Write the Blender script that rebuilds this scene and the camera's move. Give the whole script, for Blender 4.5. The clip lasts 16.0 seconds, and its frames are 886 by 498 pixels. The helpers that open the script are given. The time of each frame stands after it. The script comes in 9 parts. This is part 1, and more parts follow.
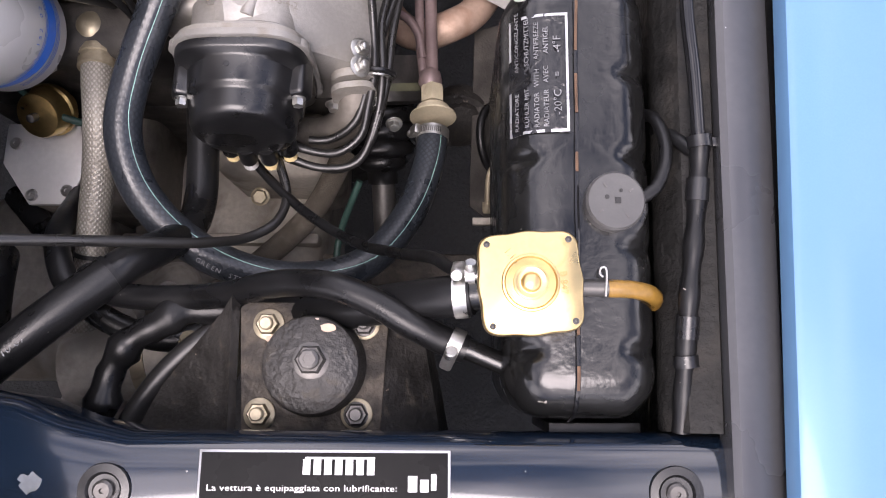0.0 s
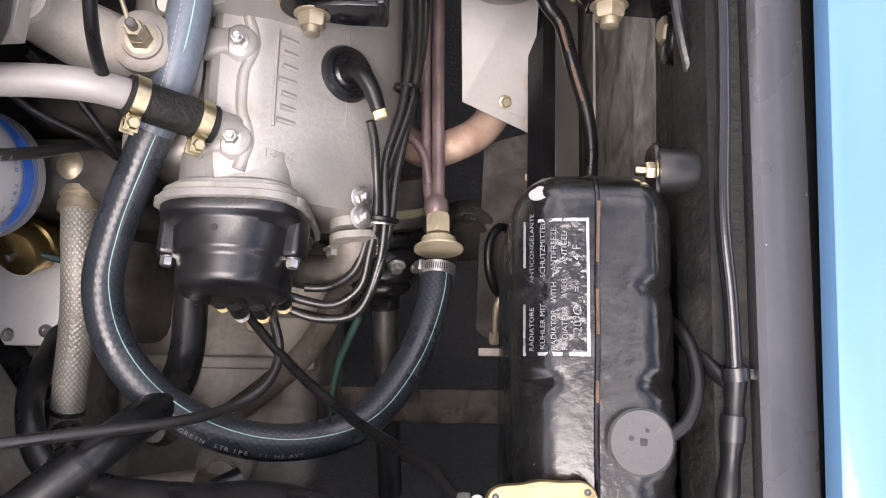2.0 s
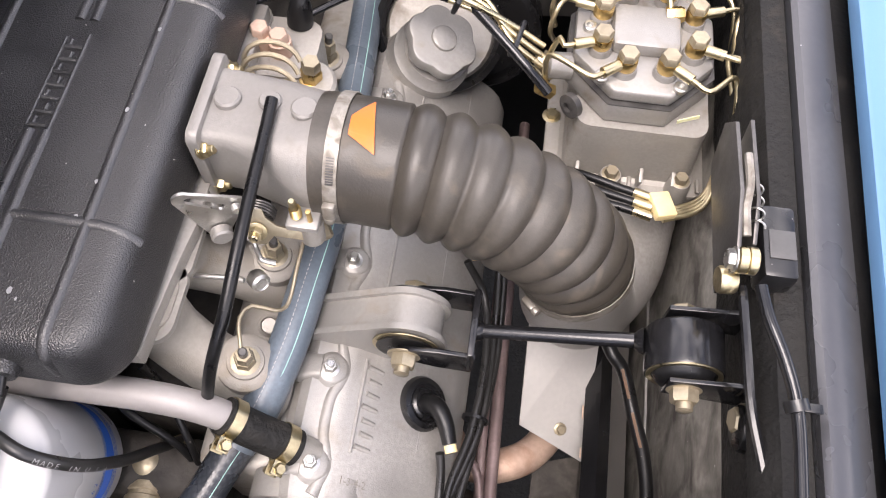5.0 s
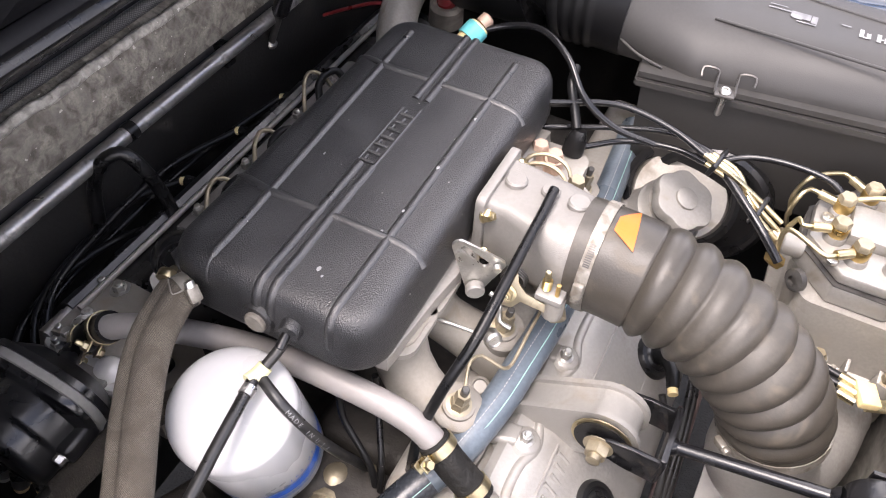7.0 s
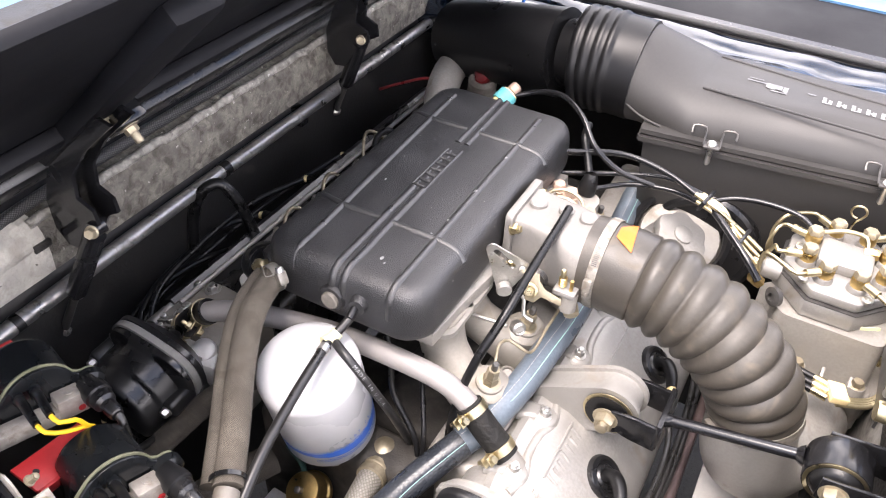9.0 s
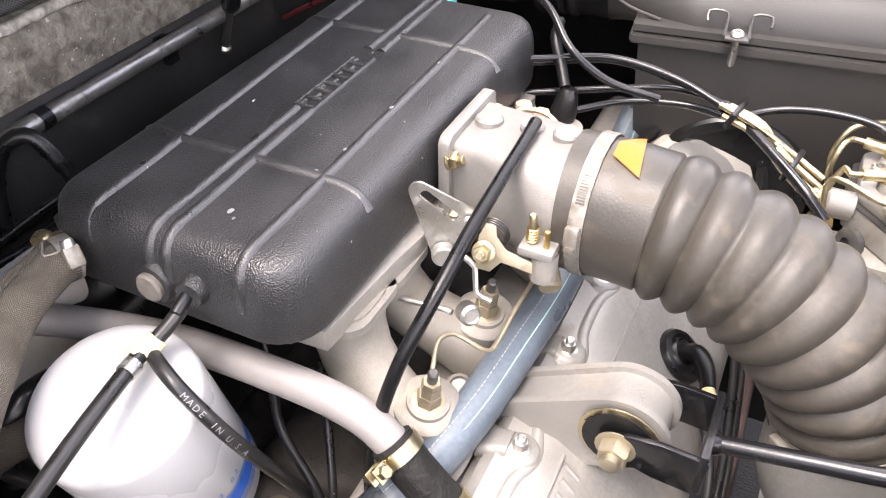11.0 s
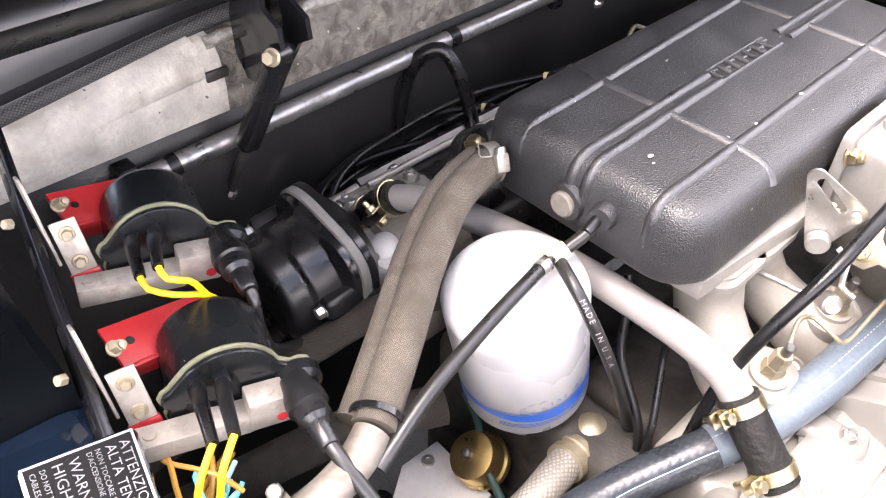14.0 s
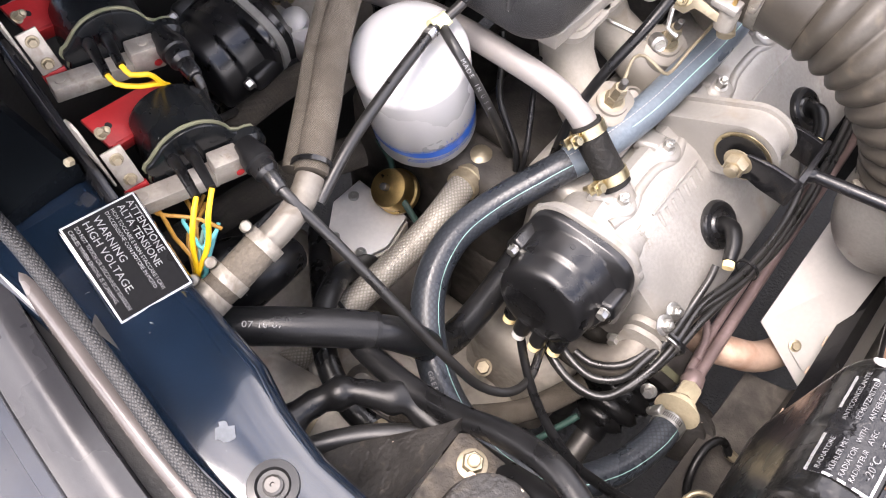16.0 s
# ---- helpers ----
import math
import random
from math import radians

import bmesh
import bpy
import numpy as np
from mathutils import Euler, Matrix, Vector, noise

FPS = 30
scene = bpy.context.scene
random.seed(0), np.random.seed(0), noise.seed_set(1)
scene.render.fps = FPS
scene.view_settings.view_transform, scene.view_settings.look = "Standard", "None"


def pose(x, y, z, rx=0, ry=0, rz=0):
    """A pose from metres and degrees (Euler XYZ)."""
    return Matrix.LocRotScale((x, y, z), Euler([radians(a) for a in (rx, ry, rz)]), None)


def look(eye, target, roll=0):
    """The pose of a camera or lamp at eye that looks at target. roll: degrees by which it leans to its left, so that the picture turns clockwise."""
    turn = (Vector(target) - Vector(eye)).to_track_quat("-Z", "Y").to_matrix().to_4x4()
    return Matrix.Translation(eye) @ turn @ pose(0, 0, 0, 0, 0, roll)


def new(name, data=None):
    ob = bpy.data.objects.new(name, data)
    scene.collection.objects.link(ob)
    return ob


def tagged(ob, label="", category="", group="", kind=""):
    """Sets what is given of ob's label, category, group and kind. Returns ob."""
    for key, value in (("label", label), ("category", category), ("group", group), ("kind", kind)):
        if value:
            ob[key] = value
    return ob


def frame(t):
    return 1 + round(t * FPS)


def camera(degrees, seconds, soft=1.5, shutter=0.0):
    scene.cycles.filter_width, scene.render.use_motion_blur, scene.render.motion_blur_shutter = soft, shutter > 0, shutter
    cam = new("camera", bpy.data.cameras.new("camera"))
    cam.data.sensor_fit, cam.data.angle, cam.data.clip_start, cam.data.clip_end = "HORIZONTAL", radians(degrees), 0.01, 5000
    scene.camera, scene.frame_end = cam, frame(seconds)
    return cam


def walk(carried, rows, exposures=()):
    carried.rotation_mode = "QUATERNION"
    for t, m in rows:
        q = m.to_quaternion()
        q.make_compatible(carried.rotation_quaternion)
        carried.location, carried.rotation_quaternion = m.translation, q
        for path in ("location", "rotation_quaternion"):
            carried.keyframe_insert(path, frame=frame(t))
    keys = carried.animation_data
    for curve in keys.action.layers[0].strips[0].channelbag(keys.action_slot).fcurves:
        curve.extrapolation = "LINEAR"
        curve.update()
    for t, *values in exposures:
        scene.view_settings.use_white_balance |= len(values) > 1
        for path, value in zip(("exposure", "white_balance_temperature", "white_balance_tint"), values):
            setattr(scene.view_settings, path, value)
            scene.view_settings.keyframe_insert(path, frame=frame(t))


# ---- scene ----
cam = camera(59.08, 16.0, 1.1)
PATH = [
    (0, (0.0104, 0.0053, 1.3651), (-0.0041, 0.1672, 0.3784), -4.95),
    (0.5, (0.0080, 0.0394, 1.3515), (-0.0033, 0.1937, 0.3635), -3.72),
    (1, (0.0075, 0.0725, 1.3465), (-0.0053, 0.2291, 0.3589), -3.93),
    (1.5, (0.0074, 0.1050, 1.3420), (-0.0073, 0.2686, 0.3556), -4.12),
    (2, (0.0076, 0.1332, 1.3370), (-0.0121, 0.3104, 0.3530), -5.12),
    (2.5, (0.0018, 0.1609, 1.3395), (-0.0175, 0.3598, 0.3596), -4.30),
    (3, (0.0010, 0.1846, 1.3490), (-0.0222, 0.4233, 0.3782), -4.20),
    (3.5, (-0.0033, 0.2019, 1.3635), (-0.0260, 0.4899, 0.4061), -2.83),
    (3.7, (-0.0056, 0.2060, 1.3704), (-0.0282, 0.5152, 0.4196), -2.28),
    (5.8, (-0.0779, 0.1583, 1.3943), (-0.1936, 0.7040, 0.5643), 4.29),
    (6, (-0.0839, 0.1420, 1.3933), (-0.2336, 0.7034, 0.5794), 3.79),
    (6.5, (-0.0989, 0.0976, 1.3945), (-0.3131, 0.6854, 0.6143), 3.75),
    (7, (-0.0979, 0.0492, 1.4018), (-0.3709, 0.6592, 0.6579), 3.60),
    (7.5, (-0.0844, -0.0123, 1.4132), (-0.3994, 0.6185, 0.7040), 3.49),
    (8, (-0.0624, -0.0584, 1.4284), (-0.3968, 0.5910, 0.7454), 3.67),
    (8.5, (-0.0408, -0.0945, 1.4376), (-0.3866, 0.5702, 0.7754), 3.33),
    (9, (-0.0255, -0.1194, 1.4415), (-0.3764, 0.5598, 0.7969), 2.63),
    (9.5, (-0.0292, -0.0808, 1.3865), (-0.3765, 0.6110, 0.7534), 1.73),
    (9.7, (-0.0314, -0.0492, 1.3544), (-0.3725, 0.6475, 0.7234), 1.42),
    (11.8, (-0.1062, 0.1043, 1.1998), (-0.4816, 0.7775, 0.5628), -3.58),
    (12, (-0.1192, 0.0886, 1.2023), (-0.5203, 0.7500, 0.5686), -3.90),
    (12.5, (-0.1503, 0.0489, 1.2204), (-0.6157, 0.6783, 0.5980), -3.95),
    (13, (-0.1541, 0.0143, 1.2276), (-0.6771, 0.6072, 0.6153), -2.84),
    (13.5, (-0.1452, -0.0120, 1.2360), (-0.6886, 0.5418, 0.6050), -0.81),
    (14, (-0.1263, -0.0279, 1.2470), (-0.6610, 0.4795, 0.5713), 0.99),
    (14.5, (-0.1089, -0.0391, 1.2824), (-0.5951, 0.4353, 0.5486), 3.40),
    (15, (-0.0934, -0.0574, 1.3122), (-0.5065, 0.3903, 0.5192), 5.70),
    (15.5, (-0.0797, -0.0688, 1.3414), (-0.4190, 0.3458, 0.4970), 6.25),
    (16, (-0.0688, -0.0832, 1.3624), (-0.3449, 0.3109, 0.4858), 4.82),
]
walk(cam, [(t, look(eye, target, roll)) for t, eye, target, roll in PATH], [(0.0, 0.58, 6500, 24), (1.5, 0.76, 6650, 22), (3.5, 0.78, 6600, 20), (6.0, 0.93, 6700, 20), (7.5, 1.34, 6700, 20), (9.5, 1.53, 6750, 19), (12.5, 1.60, 6850, 20), (14.0, 2.12, 6850, 22), (15.0, 1.74, 6900, 20), (16.0, 1.47, 6800, 20)])

# ---- light: an overcast sky, open above the engine bay ----
world = bpy.data.worlds.new("sky")
world.use_nodes = True
scene.world = world
wn, wl = world.node_tree.nodes, world.node_tree.links
sky = wn.new("ShaderNodeTexSky")
sky.sky_type, sky.sun_disc = "NISHITA", False
sky.sun_elevation, sky.sun_rotation = radians(69), radians(-160)
sky.air_density, sky.dust_density, sky.ozone_density = 1.0, 5.0, 1.0
cloud = wn.new("ShaderNodeTexNoise")
cloud.inputs["Scale"].default_value, cloud.inputs["Detail"].default_value = 2.2, 5.0
ramp = wn.new("ShaderNodeValToRGB")
ramp.color_ramp.elements[0].position, ramp.color_ramp.elements[1].position = 0.43, 0.60
ramp.color_ramp.elements[0].color = (1.6, 2.3, 3.8, 1)
ramp.color_ramp.elements[1].color = (22, 22, 22, 1)
blend = wn.new("ShaderNodeMix")
blend.data_type = "RGBA"
blend.inputs[0].default_value = 0.75
wl.new(cloud.outputs["Fac"], ramp.inputs["Fac"])
wl.new(sky.outputs["Color"], blend.inputs[6])
wl.new(ramp.outputs["Color"], blend.inputs[7])
wl.new(blend.outputs[2], wn["Background"].inputs["Color"])
wn["Background"].inputs["Strength"].default_value = 0.15

sun_data = bpy.data.lights.new("sun", "SUN")
sun_data.energy, sun_data.angle, sun_data.color = 2.5, radians(36), (1.0, 0.96, 0.90)
sun = new("sun", sun_data)
sun.matrix_world = look((-0.75, -1.2, 5.0), (-0.2, 0.3, 0.8))

# ---- materials ----
def mat(name, col, rough=0.5, metal=0.0, var=0.25, scales=(22, 260), bump=0.15, grain=600, depth=0.0004,
        coat=0.0, dirt=None, specks=None, grunge=0.12, voronoi=False, spec=0.5):
    """A surface with variation at two scales, fine relief, and optional dirt (colour, cover, scale) and specks."""
    m = bpy.data.materials.new(name)
    m.use_nodes = True
    n, l = m.node_tree.nodes, m.node_tree.links
    b = n["Principled BSDF"]
    co = n.new("ShaderNodeTexCoord").outputs["Object"]

    def noise_at(scale, detail=4.0, dist=0.0):
        t = n.new("ShaderNodeTexNoise")
        t.inputs["Scale"].default_value, t.inputs["Detail"].default_value = scale, detail
        t.inputs["Distortion"].default_value = dist
        l.new(co, t.inputs["Vector"])
        return t.outputs["Fac"]

    def mapped(v, a, c, lo, hi):
        r = n.new("ShaderNodeMapRange")
        for i, x in enumerate((a, c, lo, hi)):
            r.inputs[i + 1].default_value = x
        l.new(v, r.inputs[0])
        return r.outputs[0]

    def mixed(fac, a, c, how="MIX"):
        x = n.new("ShaderNodeMix")
        x.data_type, x.blend_type = "RGBA", how
        if isinstance(fac, float):
            x.inputs[0].default_value = fac
        else:
            l.new(fac, x.inputs[0])
        for i, v in ((6, a), (7, c)):
            if isinstance(v, tuple):
                x.inputs[i].default_value = (*v, 1)
            else:
                l.new(v, x.inputs[i])
        return x.outputs[2]

    big, small = noise_at(scales[0]), noise_at(scales[1], 3.0)
    lo = tuple(c * (1 - var) for c in col)
    hi = tuple(min(1.0, c * (1 + var)) for c in col)
    c1 = mixed(mapped(big, 0.3, 0.7, 0, 1), lo, hi)
    c2 = mixed(mapped(small, 0.35, 0.65, 0, 0.5), c1, tuple(c * (1 - var * 0.8) for c in col))
    r_out = mapped(big, 0.3, 0.7, max(0.02, rough - grunge), min(1, rough + grunge))
    if dirt:
        dcol, cover, dscale = dirt
        d = mapped(noise_at(dscale, 6.0, 0.6), 1 - cover - 0.12, 1 - cover + 0.12, 0, 0.9)
        c2 = mixed(d, c2, dcol)
        rr = n.new("ShaderNodeMix")
        l.new(d, rr.inputs[0])
        l.new(r_out, rr.inputs[2])
        rr.inputs[3].default_value = 0.85
        r_out = rr.outputs[0]
        if metal > 0:
            l.new(mapped(d, 0, 1, metal, metal * 0.2), b.inputs["Metallic"])
    if specks:
        scol, thr, sscale = specks
        s = mapped(noise_at(sscale, 2.0), thr, thr + 0.02, 0, 0.9)
        c2 = mixed(s, c2, scol)
    l.new(c2, b.inputs["Base Color"])
    l.new(r_out, b.inputs["Roughness"])
    if not (dirt and metal > 0):
        b.inputs["Metallic"].default_value = metal
    b.inputs["Coat Weight"].default_value = coat
    b.inputs["Coat Roughness"].default_value = 0.06
    b.inputs["Specular IOR Level"].default_value = spec
    if bump:
        bp = n.new("ShaderNodeBump")
        bp.inputs["Strength"].default_value, bp.inputs["Distance"].default_value = bump, depth
        if voronoi:
            v = n.new("ShaderNodeTexVoronoi")
            v.feature = "SMOOTH_F1"
            v.inputs["Scale"].default_value = grain
            l.new(co, v.inputs["Vector"])
            l.new(v.outputs["Distance"], bp.inputs["Height"])
        else:
            l.new(noise_at(grain, 3.0), bp.inputs["Height"])
        l.new(bp.outputs["Normal"], b.inputs["Normal"])
    return m


def braid_mat(name, dark, light, pitch, rough, metal, relief=0.8, dirt=None, wander=1.3):
    """Woven strands, laid out along the hose by its own length and girth in metres."""
    m = mat(name, light, rough, metal, 0.3, (30, 400), 0, dirt=dirt)
    n, l = m.node_tree.nodes, m.node_tree.links
    b = n["Principled BSDF"]
    uv = n.new("ShaderNodeTexCoord").outputs["UV"]
    waves = []
    for turn in (40, -40):
        mp = n.new("ShaderNodeMapping")
        mp.inputs["Rotation"].default_value[2] = radians(turn)
        l.new(uv, mp.inputs["Vector"])
        w = n.new("ShaderNodeTexWave")
        w.inputs["Scale"].default_value = pitch
        w.inputs["Distortion"].default_value = wander
        w.inputs["Detail Scale"].default_value = 2.0
        l.new(mp.outputs[0], w.inputs["Vector"])
        waves.append(w.outputs["Fac"])
    top = n.new("ShaderNodeMath")
    top.operation = "MULTIPLY"
    l.new(waves[0], top.inputs[0])
    l.new(waves[1], top.inputs[1])
    base = b.inputs["Base Color"].links[0].from_socket
    mx = n.new("ShaderNodeMix")
    mx.data_type = "RGBA"
    mr = n.new("ShaderNodeMapRange")
    mr.inputs[1].default_value, mr.inputs[2].default_value = 0.0, 0.35
    l.new(top.outputs[0], mr.inputs[0])
    l.new(mr.outputs[0], mx.inputs[0])
    mx.inputs[6].default_value = (*dark, 1)
    l.new(base, mx.inputs[7])
    l.new(mx.outputs[2], b.inputs["Base Color"])
    bp = n.new("ShaderNodeBump")
    bp.inputs["Strength"].default_value, bp.inputs["Distance"].default_value = relief, 0.0006
    l.new(top.outputs[0], bp.inputs["Height"])
    l.new(bp.outputs["Normal"], b.inputs["Normal"])
    return m


M_PLENUM = mat("black_crackle_paint", (0.016, 0.016, 0.017), 0.41, 0, 0.25, (18, 500), 0.75, 1000, 0.0008, voronoi=True, specks=((0.5, 0.48, 0.45), 0.770, 240), spec=0.78)
M_ALU = mat("cast_aluminium", (0.3182, 0.2993, 0.2683), 0.44, 0.35, 0.2, (16, 300), 0.45, 900, 0.0005, dirt=((0.17, 0.135, 0.098), 0.33, 28))
M_ALU_CLEAN = mat("clean_cast_aluminium", (0.31, 0.297, 0.275), 0.42, 0.4, 0.2, (14, 300), 0.45, 900, 0.0005, dirt=((0.18, 0.147, 0.109), 0.30, 22))
M_ALU_DIRTY = mat("grimy_aluminium", (0.42, 0.385, 0.33), 0.6, 0.2, 0.3, (18, 160), 0.4, 500, 0.0007, dirt=((0.17, 0.142, 0.108), 0.36, 22))
M_ALU_DARK = mat("dark_casting", (0.17, 0.152, 0.13), 0.6, 0.2, 0.4, (18, 160), 0.4, 500, 0.0006, dirt=((0.05, 0.043, 0.036), 0.42, 22))
M_STEEL = mat("zinc_steel", (0.56, 0.55, 0.52), 0.36, 0.95, 0.2, (60, 500), 0.15, 1200, dirt=((0.24, 0.21, 0.165), 0.28, 120))
M_YELLOW_ZINC = mat("yellow_zinc", (0.54, 0.46, 0.29), 0.34, 1.0, 0.2, (50, 500), 0.1, 1200, dirt=((0.34, 0.28, 0.19), 0.3, 80))
M_GOLD = mat("gold_passivated_cap", (0.66, 0.49, 0.24), 0.36, 1.0, 0.15, (30, 300), 0.1, 900, dirt=((0.48, 0.32, 0.12), 0.22, 60))
M_BRASS = mat("brass", (0.60, 0.43, 0.18), 0.34, 1.0, 0.2, (40, 300), 0.1, 900, dirt=((0.26, 0.18, 0.075), 0.2, 60))
M_PALE_BRASS = mat("dull_nickel_brass", (0.40, 0.345, 0.245), 0.46, 0.75, 0.25, (40, 300), 0.2, 900, dirt=((0.17, 0.14, 0.095), 0.32, 60))
M_COPPER = mat("mauve_plated_pipe", (0.25, 0.185, 0.18), 0.42, 0.4, 0.25, (30, 200), 0.15, 500, dirt=((0.18, 0.085, 0.05), 0.20, 50))
M_EXHAUST = mat("tarnished_exhaust_pipe", (0.50, 0.36, 0.28), 0.55, 0.4, 0.3, (25, 200), 0.15, 500, dirt=((0.27, 0.14, 0.09), 0.34, 30))
M_BLACK_GLOSS = mat("black_gloss_paint", (0.010, 0.010, 0.011), 0.17, 0, 0.3, (20, 300), 0.3, 260, 0.0004, specks=((0.25, 0.22, 0.2), 0.79, 240))
M_TANK = mat("chipped_black_enamel", (0.008, 0.008, 0.0078), 0.24, 0, 0.3, (30, 220), 0.7, 95, 0.0009, dirt=((0.022, 0.020, 0.018), 0.12, 70), grunge=0.10, coat=0.2, specks=((0.30, 0.27, 0.24), 0.765, 190))
M_RUST = mat("bare_rusty_edge", (0.13, 0.075, 0.045), 0.7, 0.2, 0.4, (80, 400), 0.4, 700)
M_RUBBER = mat("black_rubber", (0.007, 0.007, 0.0074), 0.33, 0, 0.3, (40, 420), 0.35, 700, 0.0003, specks=((0.35, 0.32, 0.29), 0.775, 260), spec=0.34)
M_RUBBER_GREY = mat("grey_weathered_rubber", (0.015, 0.0145, 0.014), 0.34, 0, 0.2, (30, 420), 0.25, 700, 0.0003, dirt=((0.06, 0.052, 0.045), 0.14, 50), spec=0.6)
M_DUCT = mat("weathered_rubber_bellows", (0.046, 0.040, 0.032), 0.42, 0, 0.3, (14, 260), 0.4, 600, 0.0004, dirt=((0.135, 0.112, 0.083), 0.32, 30), spec=0.5)
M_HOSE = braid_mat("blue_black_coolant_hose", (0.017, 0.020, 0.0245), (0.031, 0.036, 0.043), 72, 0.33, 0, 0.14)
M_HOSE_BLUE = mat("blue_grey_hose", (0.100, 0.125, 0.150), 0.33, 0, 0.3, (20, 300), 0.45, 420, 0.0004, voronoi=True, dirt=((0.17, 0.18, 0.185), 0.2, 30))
M_FABRIC = braid_mat("dusty_fabric_braid", (0.070, 0.058, 0.044), (0.195, 0.168, 0.132), 300, 0.95, 0, 1.0, ((0.085, 0.069, 0.050), 0.44, 55), 4.0)
M_FABRIC_DARK = braid_mat("dark_fabric_braid", (0.026, 0.022, 0.017), (0.082, 0.070, 0.054), 280, 0.9, 0, 1.0, ((0.035, 0.028, 0.021), 0.46, 50), 4.0)
M_STEELBRAID = braid_mat("steel_braid", (0.235, 0.215, 0.178), (0.385, 0.362, 0.318), 98, 0.45, 0.35, 0.7, ((0.19, 0.165, 0.125), 0.30, 40), 1.2)
M_TRIM = braid_mat("woven_trim_seal", (0.004, 0.004, 0.005), (0.065, 0.065, 0.064), 150, 0.55, 0)
M_WHITE_PIPE = mat("silver_painted_pipe", (0.2632, 0.2449, 0.2339), 0.45, 0.15, 0.1, (14, 200), 0.2, 700, dirt=((0.26, 0.23, 0.19), 0.24, 30))
M_FILTER = mat("white_filter_paint", (0.5244, 0.5198, 0.5152), 0.30, 0, 0.03, (12, 150), 0.04, 300, dirt=((0.54, 0.52, 0.49), 0.10, 20))
M_BLUE_PRINT = mat("blue_print", (0.02, 0.13, 0.55), 0.35, 0, 0.1, (30, 200), 0)
M_WHITE_PRINT = mat("white_print", (0.546, 0.546, 0.532), 0.5, 0, 0.08, (60, 300), 0)
M_GREY_PRINT = mat("worn_grey_print", (0.30, 0.30, 0.30), 0.5, 0, 0.4, (90, 500), 0)
M_GREEN_LINE = mat("pale_green_line", (0.30, 0.52, 0.46), 0.5, 0, 0.2, (60, 300), 0)
M_LABEL_BLACK = mat("black_foil_label", (0.010, 0.010, 0.011), 0.22, 0.1, 0.3, (40, 300), 1.0, 150, 0.0016, spec=0.6)
M_PLATE_BLACK = mat("black_plate_enamel", (0.004, 0.004, 0.0045), 0.32, 0, 0.3, (40, 300), 0.15, 200, 0.0003, spec=0.1)
M_FOIL = mat("silver_foil", (0.50, 0.50, 0.51), 0.36, 0.6, 0.15, (60, 300), 0.5, 150, 0.0006)
M_RED = mat("red_fibre_board", (0.40, 0.020, 0.022), 0.45, 0, 0.2, (30, 300), 0.15, 600, dirt=((0.22, 0.035, 0.035), 0.2, 60))
M_YELLOW = mat("yellow_wire", (0.74, 0.46, 0.012), 0.4, 0, 0.1, (60, 300), 0.1, 500)
M_YELLOW_TAPE = mat("yellow_sticker", (0.56, 0.125, 0.004), 0.45, 0, 0.06, (60, 300), 0.1, 300)
M_ORANGE = mat("ochre_wire", (0.45, 0.23, 0.04), 0.4, 0, 0.15, (60, 300), 0)
M_TURQ = mat("turquoise_tape", (0.12, 0.50, 0.52), 0.45, 0, 0.15, (60, 300), 0.2, 500)
M_GREEN = mat("green_rubber", (0.022, 0.060, 0.048), 0.5, 0, 0.35, (40, 300), 0.2, 500, dirt=((0.06, 0.055, 0.04), 0.3, 60))
M_CREAM = mat("cream_plastic", (0.72, 0.70, 0.40), 0.45, 0, 0.1, (60, 300), 0.1, 500)
M_CREAM_BAND = mat("cream_band", (0.78, 0.62, 0.32), 0.5, 0, 0.1, (60, 300), 0)
M_AMBER = mat("amber_aged_tube", (0.22, 0.12, 0.022), 0.35, 0, 0.4, (60, 300), 0.2, 500, dirt=((0.10, 0.05, 0.012), 0.3, 80))
M_BODY_BLUE = mat("metallic_light_blue_paint", (0.0897, 0.2044, 0.3549), 0.42, 0.2, 0.06, (5, 900), 0.06, 1500, 0.0002, coat=0.4)
M_PANEL = mat("dark_blue_gloss_paint", (0.0045, 0.010, 0.020), 0.12, 0.1, 0.35, (9, 60), 0.12, 14, 0.0016, coat=0.75, grunge=0.05, specks=((0.22, 0.21, 0.20), 0.765, 200), dirt=((0.03, 0.036, 0.045), 0.12, 26))
M_CHANNEL = mat("grey_painted_channel", (0.095, 0.095, 0.10), 0.32, 0.5, 0.12, (9, 200), 0.1, 400, specks=((0.45, 0.45, 0.45), 0.775, 170))
M_UNDERSEAL = mat("black_underseal", (0.011, 0.0105, 0.0095), 0.7, 0, 0.45, (25, 200), 1.0, 190, 0.0020, dirt=((0.040, 0.035, 0.029), 0.30, 24), spec=0.3)
M_WALL_GRIME = mat("dusty_wheelhouse", (0.25, 0.235, 0.205), 0.7, 0, 0.4, (12, 120), 0.6, 260, 0.0010, dirt=((0.045, 0.039, 0.033), 0.46, 20), specks=((0.48, 0.46, 0.43), 0.77, 210))
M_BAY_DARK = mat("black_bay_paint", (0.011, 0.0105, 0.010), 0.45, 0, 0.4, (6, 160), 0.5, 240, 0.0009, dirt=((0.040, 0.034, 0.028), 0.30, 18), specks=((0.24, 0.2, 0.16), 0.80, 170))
M_FELT = mat("grey_insulation", (0.175, 0.162, 0.138), 0.9, 0, 0.45, (40, 420), 1.0, 260, 0.0030, dirt=((0.05, 0.044, 0.035), 0.46, 75), specks=((0.36, 0.34, 0.31), 0.71, 160))
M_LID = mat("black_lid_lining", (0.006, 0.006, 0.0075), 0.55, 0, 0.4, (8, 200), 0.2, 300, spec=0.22)
